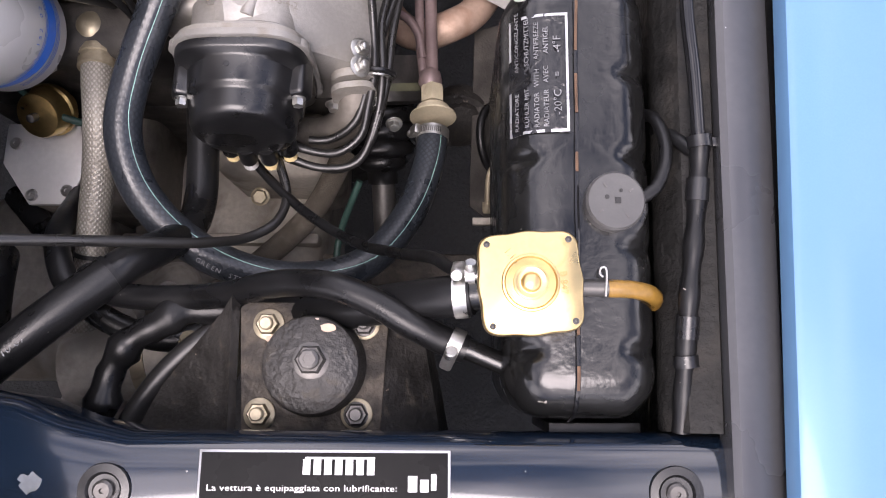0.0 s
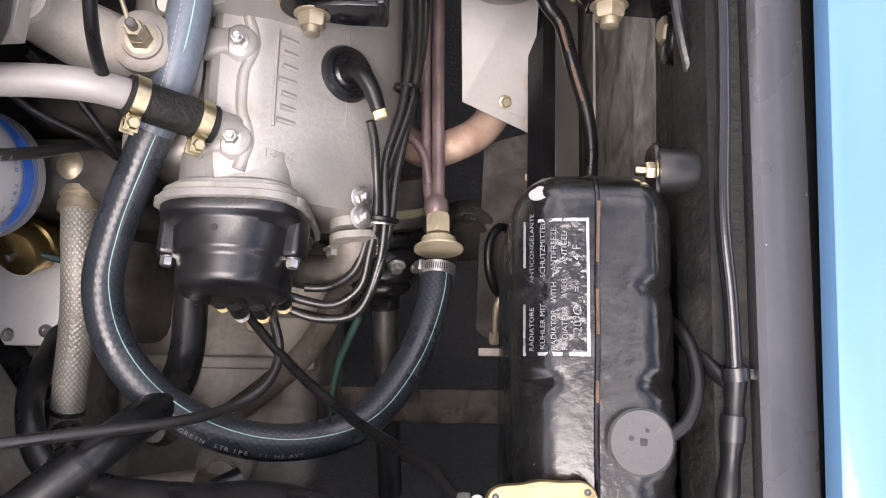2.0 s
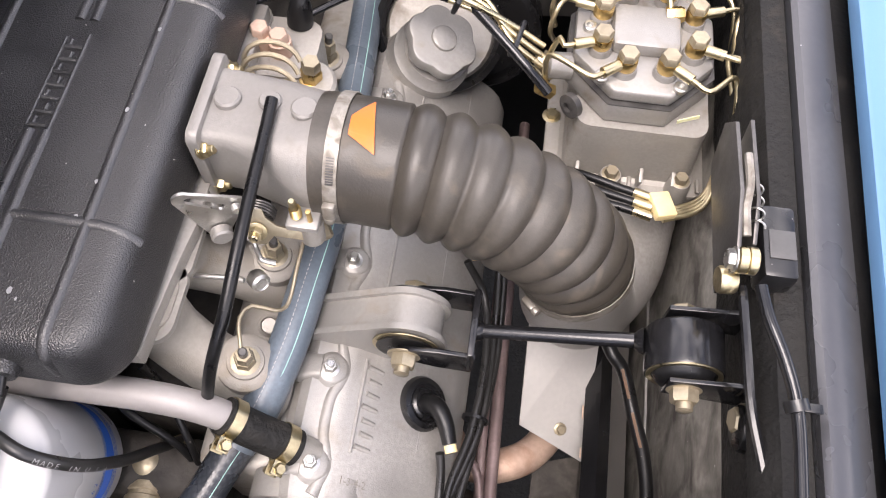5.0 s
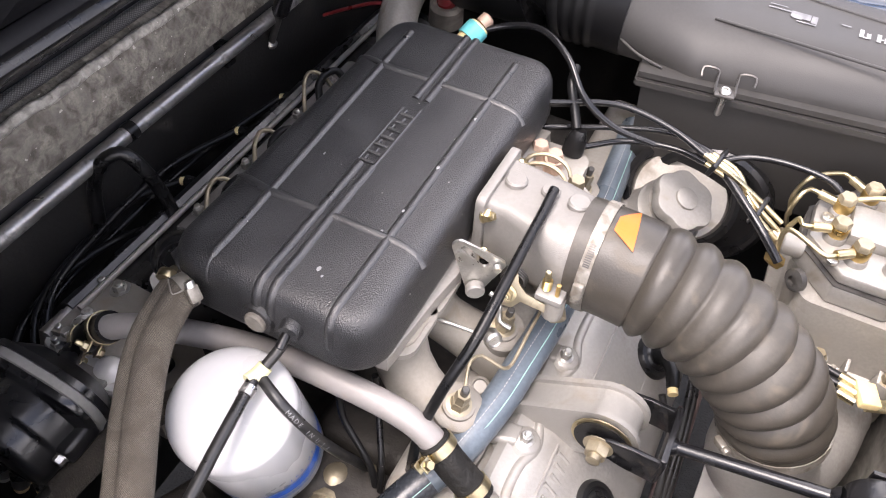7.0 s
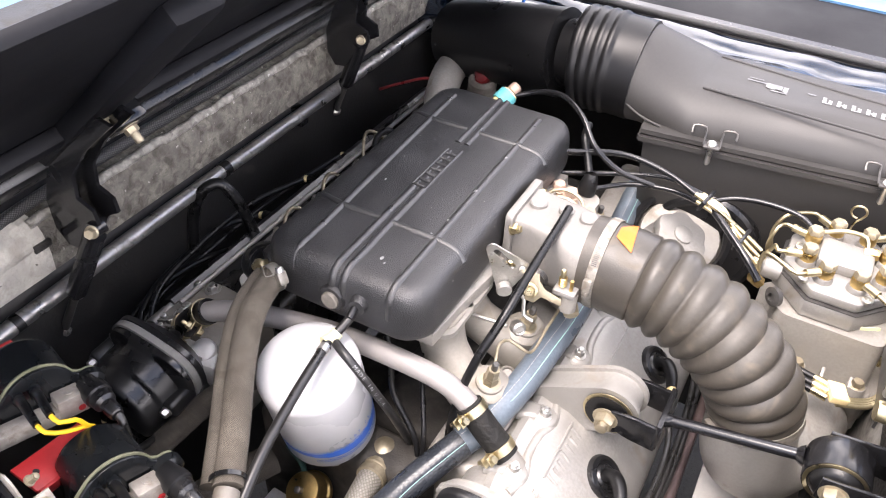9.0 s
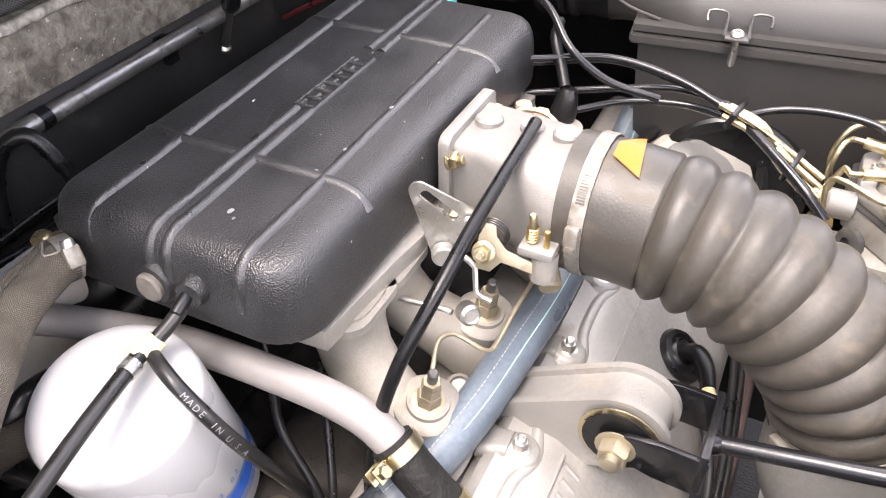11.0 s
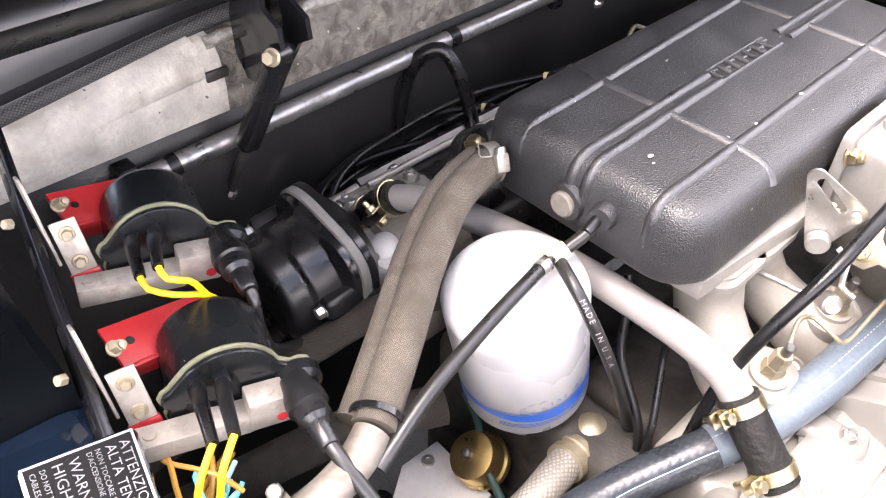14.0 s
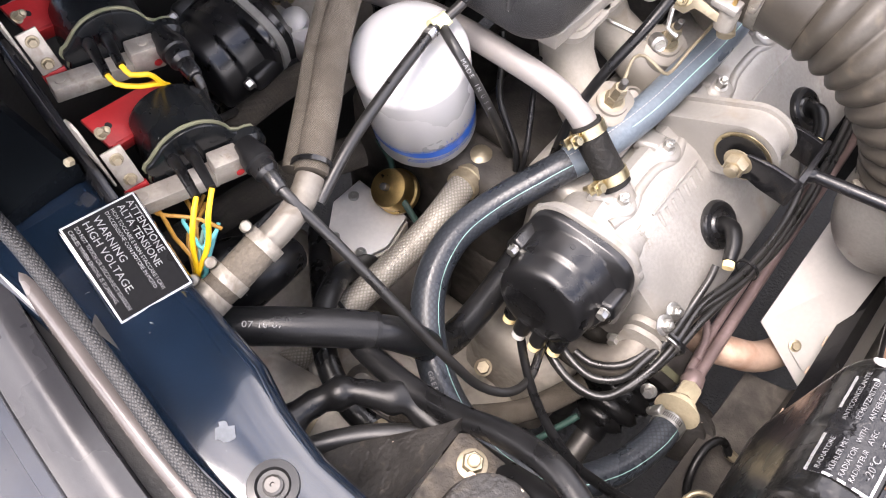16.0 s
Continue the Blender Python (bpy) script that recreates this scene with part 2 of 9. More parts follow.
M_AIRBOX = mat("satin_grey_plastic", (0.036, 0.034, 0.032), 0.5, 0, 0.14, (7, 300), 0.35, 900, 0.0003, dirt=((0.06, 0.055, 0.05), 0.16, 26), spec=0.45)
M_THROTTLE = mat("grey_throttle_casting", (0.2247, 0.2133, 0.1979), 0.5, 0.25, 0.14, (18, 300), 0.4, 900, 0.0005, dirt=((0.17, 0.145, 0.115), 0.28, 30))
# base colour darkened to paint in the shade deep in the bay
M_DEEP = mat("deep_bay_shade_casting", (0.060, 0.053, 0.045), 0.6, 0.15, 0.5, (18, 160), 0.5, 400, 0.0008, dirt=((0.016, 0.014, 0.012), 0.46, 26))
M_SNORKEL = mat("black_snorkel_plastic", (0.006, 0.006, 0.0065), 0.36, 0, 0.2, (14, 300), 0.15, 600, spec=0.3)
M_EDGE = mat("navy_satin_edge", (0.012, 0.018, 0.032), 0.35, 0, 0.3, (14, 160), 0.1, 200, 0.0003, spec=0.25)
M_RESIDUE = mat("dried_residue", (0.07, 0.082, 0.098), 0.35, 0, 0.4, (90, 400), 0.3, 500)
M_FELT_EDGE = mat("frayed_felt_edge", (0.30, 0.285, 0.255), 0.9, 0, 0.5, (50, 300), 1.0, 200, 0.0030, dirt=((0.09, 0.082, 0.07), 0.42, 90), specks=((0.5, 0.48, 0.44), 0.70, 130))
M_GASKET = mat("grey_gasket", (0.20, 0.195, 0.18), 0.55, 0.1, 0.2, (40, 300), 0.3, 500, dirt=((0.08, 0.07, 0.06), 0.3, 60))
M_BLACK_PLASTIC = mat("black_plastic", (0.008, 0.008, 0.0086), 0.30, 0, 0.25, (25, 300), 0.15, 500, specks=((0.40, 0.38, 0.35), 0.772, 260), spec=0.6)
M_COIL = mat("coil_resin", (0.007, 0.008, 0.009), 0.24, 0, 0.25, (30, 300), 0.15, 300, 0.0003, specks=((0.35, 0.33, 0.3), 0.79, 250), spec=0.4)
M_OLIVE = mat("olive_edge_seal", (0.15, 0.15, 0.095), 0.45, 0, 0.25, (60, 300), 0.2, 500)
M_COILSTEEL = mat("dull_coil_steel", (0.38, 0.345, 0.30), 0.45, 0.35, 0.3, (60, 300), 0.3, 600, dirt=((0.18, 0.135, 0.095), 0.30, 90))
M_MOUNT = mat("oily_black_mount", (0.024, 0.022, 0.020), 0.5, 0, 0.5, (40, 260), 1.0, 220, 0.0014, dirt=((0.10, 0.083, 0.062), 0.30, 75), specks=((0.50, 0.40, 0.32), 0.755, 170))
M_BRACKET = mat("grimy_brown_bracket", (0.070, 0.057, 0.043), 0.6, 0.1, 0.5, (36, 240), 1.0, 240, 0.0013, dirt=((0.018, 0.016, 0.014), 0.46, 60), specks=((0.45, 0.37, 0.29), 0.775, 160))
M_CHIP = mat("bare_primer_chip", (0.50, 0.36, 0.27), 0.6, 0, 0.15, (60, 400), 0.2, 600)
M_HEATSHIELD = mat("dull_aluminium_sheet", (0.416, 0.404, 0.384), 0.45, 0.35, 0.10, (10, 200), 0.15, 400, dirt=((0.50, 0.46, 0.41), 0.2, 20))
M_ASPHALT = mat("asphalt", (0.05, 0.05, 0.05), 0.9, 0, 0.3, (3, 120), 0.8, 180, 0.004)
M_CHROME = mat("bright_metal", (0.75, 0.75, 0.76), 0.08, 1.0, 0.03, (30, 200), 0)
M_GREYCAP = mat("grey_plastic_cap", (0.063, 0.0616, 0.0602), 0.4, 0, 0.15, (40, 300), 0.2, 500)
M_DARKSTEEL = mat("dark_phosphate_steel", (0.11, 0.105, 0.10), 0.42, 0.7, 0.3, (40, 300), 0.2, 500)

M_UNDER_PATCH = mat("rough_black_underseal", (0.011, 0.0105, 0.0098), 0.6, 0, 0.45, (25, 200), 1.0, 150, 0.0034, dirt=((0.06, 0.053, 0.045), 0.24, 24), spec=0.35)
M_RIDGE = mat("pinkish_grey_rubber_bead", (0.115, 0.102, 0.096), 0.28, 0, 0.35, (14, 200), 0.2, 400, spec=0.7)
M_BRIGHT_TRIM = mat("satin_bright_trim", (0.028, 0.028, 0.031), 0.30, 0.1, 0.3, (14, 200), 0.15, 500, spec=0.55)
M_BOARD = mat("pale_insulation_board", (0.40, 0.38, 0.335), 0.85, 0, 0.25, (40, 260), 0.9, 170, 0.0022, dirt=((0.20, 0.178, 0.143), 0.32, 42), specks=((0.07, 0.06, 0.05), 0.73, 90))
M_SIDE_BLACK = mat("black_side_paint", (0.004, 0.005, 0.006), 0.16, 0, 0.3, (14, 160), 0.05, 200, 0.0003, spec=0.08, grunge=0.04, specks=((0.10, 0.09, 0.08), 0.80, 200))
M_RUNNER = mat("sand_cast_runner", (0.2788, 0.2565, 0.2217), 0.52, 0.15, 0.18, (16, 260), 0.5, 800, 0.0006, dirt=((0.22, 0.175, 0.125), 0.32, 28))
M_PLATE = mat("bare_sheet_cover", (0.725, 0.7062, 0.675), 0.42, 0.25, 0.12, (12, 220), 0.2, 500, dirt=((0.42, 0.38, 0.32), 0.2, 30))
M_PLENUM_RIB = mat("black_rib_paint", (0.024, 0.024, 0.025), 0.38, 0, 0.3, (60, 500), 0.5, 1000, 0.0007, voronoi=True, specks=((0.6, 0.58, 0.55), 0.755, 300), spec=0.9)
M_RAIL = mat("worn_graphite_rail", (0.36, 0.35, 0.335), 0.34, 0.85, 0.3, (30, 300), 0.2, 500, dirt=((0.03, 0.027, 0.024), 0.32, 60))
M_LOW_HOSE = mat("grey_black_hose_rubber", (0.010, 0.0102, 0.0108), 0.33, 0, 0.3, (30, 420), 0.4, 500, 0.0004, dirt=((0.045, 0.040, 0.033), 0.16, 40), specks=((0.4, 0.37, 0.33), 0.770, 240), spec=0.4)
M_SLEEVE = mat("ragged_dirty_sleeve", (0.115, 0.098, 0.076), 0.9, 0, 0.4, (50, 300), 1.0, 260, 0.0022, dirt=((0.05, 0.042, 0.032), 0.4, 60), specks=((0.32, 0.29, 0.25), 0.73, 200))
M_CLAMP = mat("grimy_clamp_steel", (0.30, 0.28, 0.245), 0.45, 0.6, 0.3, (50, 400), 0.3, 800, dirt=((0.12, 0.10, 0.076), 0.44, 70))
M_DULL_PIPE = mat("dull_grimy_pipe", (0.21, 0.192, 0.165), 0.5, 0.3, 0.25, (25, 300), 0.3, 600, dirt=((0.10, 0.083, 0.063), 0.42, 50))
M_UNION = mat("aged_cream_union", (0.44, 0.385, 0.27), 0.45, 0.15, 0.2, (40, 300), 0.15, 900, dirt=((0.22, 0.18, 0.12), 0.28, 60))
M_DARK_RED = mat("dark_red_plastic", (0.13, 0.012, 0.014), 0.35, 0, 0.2, (30, 300), 0.1, 500)
M_DIM_PRINT = mat("worn_dim_print", (0.19, 0.19, 0.195), 0.5, 0.1, 0.5, (90, 500), 0)

# ---- building helpers ----
BASE = {}


def v3(p):
    return Vector(p)


def frame_of(axis, hint=(0, 0, 1)):
    """A turn whose z runs along axis."""
    z = Vector(axis).normalized()
    h = Vector(hint)
    if abs(z.dot(h.normalized())) > 0.97:
        h = Vector((1, 0, 0)) if abs(z.x) < 0.9 else Vector((0, 1, 0))
    x = (h - z * h.dot(z)).normalized()
    y = z.cross(x)
    return Matrix((x, y, z)).transposed().to_4x4()


def place(p, axis=(0, 0, 1), hint=(0, 0, 1)):
    return Matrix.Translation(p) @ frame_of(axis, hint)


def thing(name, at, label, category, group="", kind=""):
    """An Empty at the thing's base that will hold its parts."""
    ob = new(name)
    ob.empty_display_size = 0.02
    ob.location = at
    BASE[ob.name] = Vector(at)
    return tagged(ob, label, category, group, kind)


def part(name, bm, material, parent=None, label="", sharp=38, category="", group="", kind=""):
    """Links a bmesh, laid out in world metres, as one mesh object."""
    lim = radians(sharp)
    bm.normal_update()
    for f in bm.faces:
        f.smooth = True
    for e in bm.edges:
        e.smooth = len(e.link_faces) != 2 or e.calc_face_angle(3.0) < lim
    me = bpy.data.meshes.new(name)
    bm.to_mesh(me)
    bm.free()
    me.materials.append(material)
    ob = new(name, me)
    if parent is not None:
        ob.parent = parent
        if parent.name in BASE:
            ob.matrix_parent_inverse = Matrix.Translation(-BASE[parent.name])
    return tagged(ob, label, category, group, kind)


def merge(*bms):
    """One bmesh out of several."""
    out = bms[0]
    for b in bms[1:]:
        me = bpy.data.meshes.new("tmp")
        b.to_mesh(me)
        b.free()
        out.from_mesh(me)
        bpy.data.meshes.remove(me)
    return out


def box(size, m=None, bevel=0.0, seg=2):
    bm = bmesh.new()
    bmesh.ops.create_cube(bm, size=1.0, matrix=Matrix.Diagonal((*size, 1)))
    if bevel:
        bmesh.ops.bevel(bm, geom=bm.edges[:], offset=bevel, segments=seg, affect="EDGES", profile=0.5)
    if m is not None:
        bm.transform(m)
    return bm


def span(a, b, bevel=0.0, seg=2):
    """A box between two corners."""
    a, b = Vector(a), Vector(b)
    return box([abs(u) for u in (b - a)], Matrix.Translation((a + b) / 2), bevel, seg)


def lathe(profile, m=None, n=24, cap=True):
    """Turns a profile of (radius, height) round z."""
    bm = bmesh.new()
    rings = []
    for r, h in profile:
        if r < 1e-6:
            rings.append([bm.verts.new((0, 0, h))])
        else:
            rings.append([bm.verts.new((r * math.cos(2 * math.pi * i / n), r * math.sin(2 * math.pi * i / n), h)) for i in range(n)])
    for a, b in zip(rings, rings[1:]):
        for i in range(n):
            j = (i + 1) % n
            if len(a) == 1 and len(b) == 1:
                continue
            if len(a) == 1:
                bm.faces.new((a[0], b[i], b[j]))
            elif len(b) == 1:
                bm.faces.new((a[i], b[0], a[j]))
            else:
                bm.faces.new((a[i], b[i], b[j], a[j]))
    if cap:
        for ring in (rings[0], rings[-1]):
            if len(ring) > 1:
                bm.faces.new(ring)
    bmesh.ops.recalc_face_normals(bm, faces=bm.faces[:])
    if m is not None:
        bm.transform(m)
    return bm


def curve_points(pts, step=0.006):
    """Points along a smooth line through pts."""
    p = [Vector(q) for q in pts]
    if len(p) == 2:
        k = max(2, int((p[1] - p[0]).length / step))
        return [p[0].lerp(p[1], i / k) for i in range(k + 1)]
    ext = [2 * p[0] - p[1], *p, 2 * p[-1] - p[-2]]
    out = []
    for i in range(1, len(ext) - 2):
        a, b, c, d = ext[i - 1:i + 3]
        ta, tb, tc = (max(1e-5, (b - a).length ** 0.5), max(1e-5, (c - b).length ** 0.5), max(1e-5, (d - c).length ** 0.5))
        m1 = (b - a) / ta - (c - a) / (ta + tb) + (c - b) / tb
        m2 = (c - b) / tb - (d - b) / (tb + tc) + (d - c) / tc
        m1, m2 = m1 * tb, m2 * tb
        k = max(2, int((c - b).length / step))
        for j in range(k):
            t = j / k
            out.append(b * (2 * t**3 - 3 * t**2 + 1) + m1 * (t**3 - 2 * t**2 + t) + c * (-2 * t**3 + 3 * t**2) + m2 * (t**3 - t**2))
    out.append(p[-1])
    return out


def carried_frames(line):
    """Tangent and two side directions at each point of a line, with no twist."""
    out = []
    side = None
    for i, p in enumerate(line):
        t = (line[min(i + 1, len(line) - 1)] - line[max(i - 1, 0)]).normalized()
        if side is None:
            h = Vector((0, 0, 1)) if abs(t.z) < 0.9 else Vector((1, 0, 0))
            side = (h - t * h.dot(t)).normalized()
        else:
            side = (side - t * side.dot(t)).normalized()
        out.append((p, t, side, t.cross(side)))
    return out


def tube(pts, r, n=14, step=0.006, wobble=0.0, seed=0):
    """A hose or pipe along a smooth line; r is a number or a function of the way along (0..1) and metres."""
    line = curve_points(pts, step)
    fr = carried_frames(line)
    bm = bmesh.new()
    uvl = bm.loops.layers.uv.new("UVMap")
    rings, ways, way = [], [], 0.0
    for i, (p, t, a, b) in enumerate(fr):
        if i:
            way += (p - line[i - 1]).length
        ways.append(way)
    for i, (p, t, a, b) in enumerate(fr):
        rad = r(ways[i] / way, ways[i]) if callable(r) else r
        if wobble:
            q = p * 40 + Vector((seed * 7.1, 0, 0))
            p = p + (a * noise.noise(q) + b * noise.noise(q + Vector((9, 5, 3)))) * wobble
        rings.append([bm.verts.new(p + (a * math.cos(2 * math.pi * k / n) + b * math.sin(2 * math.pi * k / n)) * rad) for k in range(n)])
    rr = r(0.5, way / 2) if callable(r) else r
    for i in range(len(rings) - 1):
        for k in range(n):
            j = (k + 1) % n
            f = bm.faces.new((rings[i][k], rings[i][j], rings[i + 1][j], rings[i + 1][k]))
            for lp, (u, w) in zip(f.loops, ((k, ways[i]), (k + 1, ways[i]), (k + 1, ways[i + 1]), (k, ways[i + 1]))):
                lp[uvl].uv = (u / n * 2 * math.pi * rr, w)
    bm.faces.new(list(reversed(rings[0])))
    bm.faces.new(rings[-1])
    return bm


def stripe(pts, r, towards, width=0.0008, dash=None, step=0.006, lift=0.0002):
    """A printed line along a hose, on the side that faces the direction towards."""
    line = curve_points(pts, step)
    bm = bmesh.new()
    fr = carried_frames(line)
    way, last = 0.0, None
    tv = Vector(towards)
    for i, (p, t, a, b) in enumerate(fr):
        if i:
            way += (p - line[i - 1]).length
        o = (tv - t * tv.dot(t)).normalized()
        s = t.cross(o)
        c = p + o * (r + lift)
        pair = (bm.verts.new(c - s * width), bm.verts.new(c + s * width))
        if last and (dash is None or (way % (dash[0] + dash[1])) < dash[0]):
            bm.faces.new((last[0], last[1], pair[1], pair[0]))
        last = pair
    return bm


def rounded(w, h, r, n=5):
    """A rounded rectangle round the origin."""
    out = []
    for cx, cy, a0 in ((w / 2 - r, h / 2 - r, 0), (-w / 2 + r, h / 2 - r, 90), (-w / 2 + r, -h / 2 + r, 180), (w / 2 - r, -h / 2 + r, 270)):
        for i in range(n + 1):
            a = radians(a0 + 90 * i / n)
            out.append((cx + r * math.cos(a), cy + r * math.sin(a)))
    return out


def loft(loops, cap=True):
    """Skin over loops of 3D points that all have the same count."""
    bm = bmesh.new()
    rings = [[bm.verts.new(p) for p in loop] for loop in loops]
    k = len(rings[0])
    for a, b in zip(rings, rings[1:]):
        for i in range(k):
            j = (i + 1) % k
            bm.faces.new((a[i], a[j], b[j], b[i]))
    if cap:
        bm.faces.new(list(reversed(rings[0])))
        bm.faces.new(rings[-1])
    bmesh.ops.recalc_face_normals(bm, faces=bm.faces[:])
    return bm


def prism(poly, thick, m=None, bevel=0.0):
    """A plate of the outline poly, thick along its z, centred on it."""
    bm = loft([[(x, y, -thick / 2) for x, y in poly], [(x, y, thick / 2) for x, y in poly]])
    if bevel:
        rim = [e for e in bm.edges if len(e.link_faces) == 2 and e.calc_face_angle(0) > 0.6]
        bmesh.ops.bevel(bm, geom=rim, offset=bevel, segments=2, affect="EDGES", profile=0.5)
    if m is not None:
        bm.transform(m)
    return bm


def hex_bolt(p, axis, r=0.006, h=0.005, washer=0.0, tip=0.0, tip_r=0.0):
    """A hexagon head with a chamfer, its washer below and its thread end above."""
    prof = [(r, 0), (r, h * 0.8), (r * 0.86, h)]
    bm = lathe(prof, n=6)
    if washer:
        bm = merge(bm, lathe([(washer, -0.0012), (washer, -0.0002), (washer * 0.92, 0.0002)], n=18))
    if tip:
        tr = tip_r or r * 0.55
        bm = merge(bm, lathe([(tr, h), (tr, h + tip * 0.85), (tr * 0.8, h + tip)], n=12))
    bm.transform(place(p, axis))
    return bm


def screw_head(p, axis, r=0.004, h=0.003):
    bm = lathe([(r, 0), (r, h * 0.6), (r * 0.7, h), (r * 0.45, h), (r * 0.4, h * 0.5), (0, h * 0.5)], n=12)
    bm.transform(place(p, axis))
    return bm


def clamp(parent, p, axis, r, width=0.009, towards=(0, -1, 1), material=None, screw_mat=None, side=1):
    """A worm-drive hose clamp: band, housing and slotted screw, as parts."""
    material = material or M_STEEL
    ax = Vector(axis).normalized()
    o = Vector(towards)
    o = (o - ax * o.dot(ax)).normalized()
    m = place(p, ax)
    band = part("clamp_band", lathe([(r, -width / 2), (r + 0.0010, -width / 2), (r + 0.0010, width / 2), (r, width / 2), (r, -width / 2)], m, 28, cap=False), material, parent, "worm-drive clamp band of bright steel")
    s = ax.cross(o)
    c = Vector(p) + o * (r + 0.0040)
    turn = Matrix((ax, s, o)).transposed().to_4x4()
    part("clamp_housing", merge(box((width * 0.95, 0.014, 0.0065), Matrix.Translation(c) @ turn, 0.0018)), material, band)
    part("clamp_screw", merge(lathe([(0.0042, 0), (0.0042, 0.004), (0.0034, 0.0052), (0, 0.0052)], place(c + s * side * 0.006, s * side), 14)), screw_mat or material, band, "slotted screw head")
    for k in range(11):
        a = 0.42 + 0.0016 / r * k * 1.15
        d = (o * math.cos(a) - s * side * math.sin(a))
        tt = ax.cross(d)
        part("clamp_slot", box((width * 0.55, 0.0011, 0.0006), Matrix.Translation(Vector(p) + d * (r + 0.0010)) @ Matrix((ax, tt, d)).transposed().to_4x4()), M_DARKSTEEL, band)
    return band


def lettering(text, size, m, material, parent, name="lettering", width=None, label=""):
    """Words in the built-in font, as a thin mesh."""
    cu = bpy.data.curves.new("words", "FONT")
    cu.body, cu.size, cu.align_x, cu.align_y, cu.resolution_u = text, size, "CENTER", "CENTER", 2
    tmp = bpy.data.objects.new("words", cu)
    me = bpy.data.meshes.new_from_object(tmp)
    bpy.data.objects.remove(tmp)
    bpy.data.curves.remove(cu)
    bm = bmesh.new()
    bm.from_mesh(me)
    bpy.data.meshes.remove(me)
    if width and bm.verts:
        xs = [v.co.x for v in bm.verts]
        bm.transform(Matrix.Diagonal((width / (max(xs) - min(xs)), 1, 1, 1)))
    bm.transform(m)
    return part(name, bm, material, parent, label)


def bars(rows, m, material, parent, name="printed_bar"):
    """Plain bars in place of writing: rows of (x, y, width, height)."""
    for x, y, w, h in rows:
        part(name, box((w, h, 0.0003), m @ Matrix.Translation((x, y, 0))), material, parent)


def hose(name, pts, r, material, label, category="hose", n=14, wobble=0.0, **kw):
    """A single hose, pipe or wire, a thing in one mesh."""
    return part(name, tube(pts, r, n, wobble=wobble, **kw), material, None, label, 50, category)


def hull_of(circles):
    """Outline round two or more discs (x, y, r), as a convex ring of points."""
    pts = sorted((round(x + r * math.cos(k * math.pi / 20), 6), round(z + r * math.sin(k * math.pi / 20), 6)) for x, z, r in circles for k in range(40))
    half = []
    for seq in (pts, pts[::-1]):
        row = []
        for p in seq:
            while len(row) > 1 and (row[-1][0] - row[-2][0]) * (p[1] - row[-2][1]) - (row[-1][1] - row[-2][1]) * (p[0] - row[-2][0]) <= 0:
                row.pop()
            row.append(p)
        half += row[:-1]
    return half


def text_on_hose(words, pts, r, start, size, towards, material, parent, flip=1, gap=0.72):
    """Printed letters one by one along a hose, on the side that faces towards."""
    line = curve_points(pts, 0.002)
    tv = Vector(towards)
    for k, ch in enumerate(words):
        i = start + int(k * size * gap / 0.002) * flip
        if ch == " " or i < 1 or i + 1 >= len(line):
            continue
        t = (line[i + 1] - line[i - 1]).normalized() * flip
        o = (tv - t * tv.dot(t)).normalized()
        lettering(ch, size, Matrix.Translation(line[i] + o * (r + 0.0003)) @ Matrix((t, o.cross(t), o)).transposed().to_4x4(), material, parent)

# ---- the setting: ground, bay walls, body panels ----
part("ground", box((120, 120, 0.1), Matrix.Translation((0, 0, -0.05))), M_ASPHALT, None, "grey asphalt under the car", category="ground", kind="structure")
# wheelhouse wall and the body edge along x = 0.15
part("wall_east", span((0.150, -0.06, 0.20), (0.166, 1.12, 0.868), 0.002), M_WALL_GRIME, None, "dusty grey wheelhouse wall with rough underseal", category="wall", kind="structure")
def rough_patch(y0, y1, z0, z1, seed):
    """A torn-edged coat of underseal on the wheelhouse wall."""
    ny, nz = 26, 10
    bm = bmesh.new()
    g = {}
    for j in range(ny + 1):
        for k in range(nz + 1):
            y = y0 + (y1 - y0) * j / ny
            zl = z0 + 0.022 * noise.noise((y * 28, seed, 0)) + 0.012 * noise.noise((y * 90, seed, 3))
            z = zl + (z1 - zl) * k / nz
            edge = min(1.0, k / 2.0)
            g[j, k] = bm.verts.new((0.1495 - 0.0035 * edge * (0.6 + 0.8 * noise.noise((y * 60, z * 60, seed))), y, z))
    for j in range(ny):
        for k in range(nz):
            bm.faces.new((g[j, k], g[j, k + 1], g[j + 1, k + 1], g[j + 1, k]))
    return bm
part("trim_underseal", rough_patch(-0.05, 1.10, 0.795, 0.889, 2.0), M_UNDER_PATCH, None, "rough black underseal sprayed on the wheelhouse wall", 80, category="underseal", kind="structure")
part("trim_underseal_low", rough_patch(-0.05, 0.285, 0.56, 0.80, 5.0), M_UNDER_PATCH, None, "rough black underseal behind the tank", 80, category="underseal", kind="structure")
part("trim_wall_seam", tube([(0.1495, 0.30, 0.535), (0.1495, 0.45, 0.545), (0.1495, 0.62, 0.55)], 0.0022, 8, 0.02), M_HEATSHIELD, None, "bare bright seam of the wheelhouse sheet", category="trim", kind="structure")
part("wall_south", span((-0.95, -0.30, 0.12), (0.17, -0.27, 0.86), 0.002), M_BAY_DARK, None, "black painted bay wall under the crossmember", category="wall", kind="structure")
part("wall_north", span((-0.95, 1.09, 0.12), (0.17, 1.12, 0.90), 0.002), M_BAY_DARK, None, "black painted bay wall behind the air box", category="wall", kind="structure")
part("wall_west", span((-0.90, -0.30, 0.12), (-0.86, 1.12, 0.86), 0.002), M_BAY_DARK, None, "black painted bulkhead", category="wall", kind="structure")


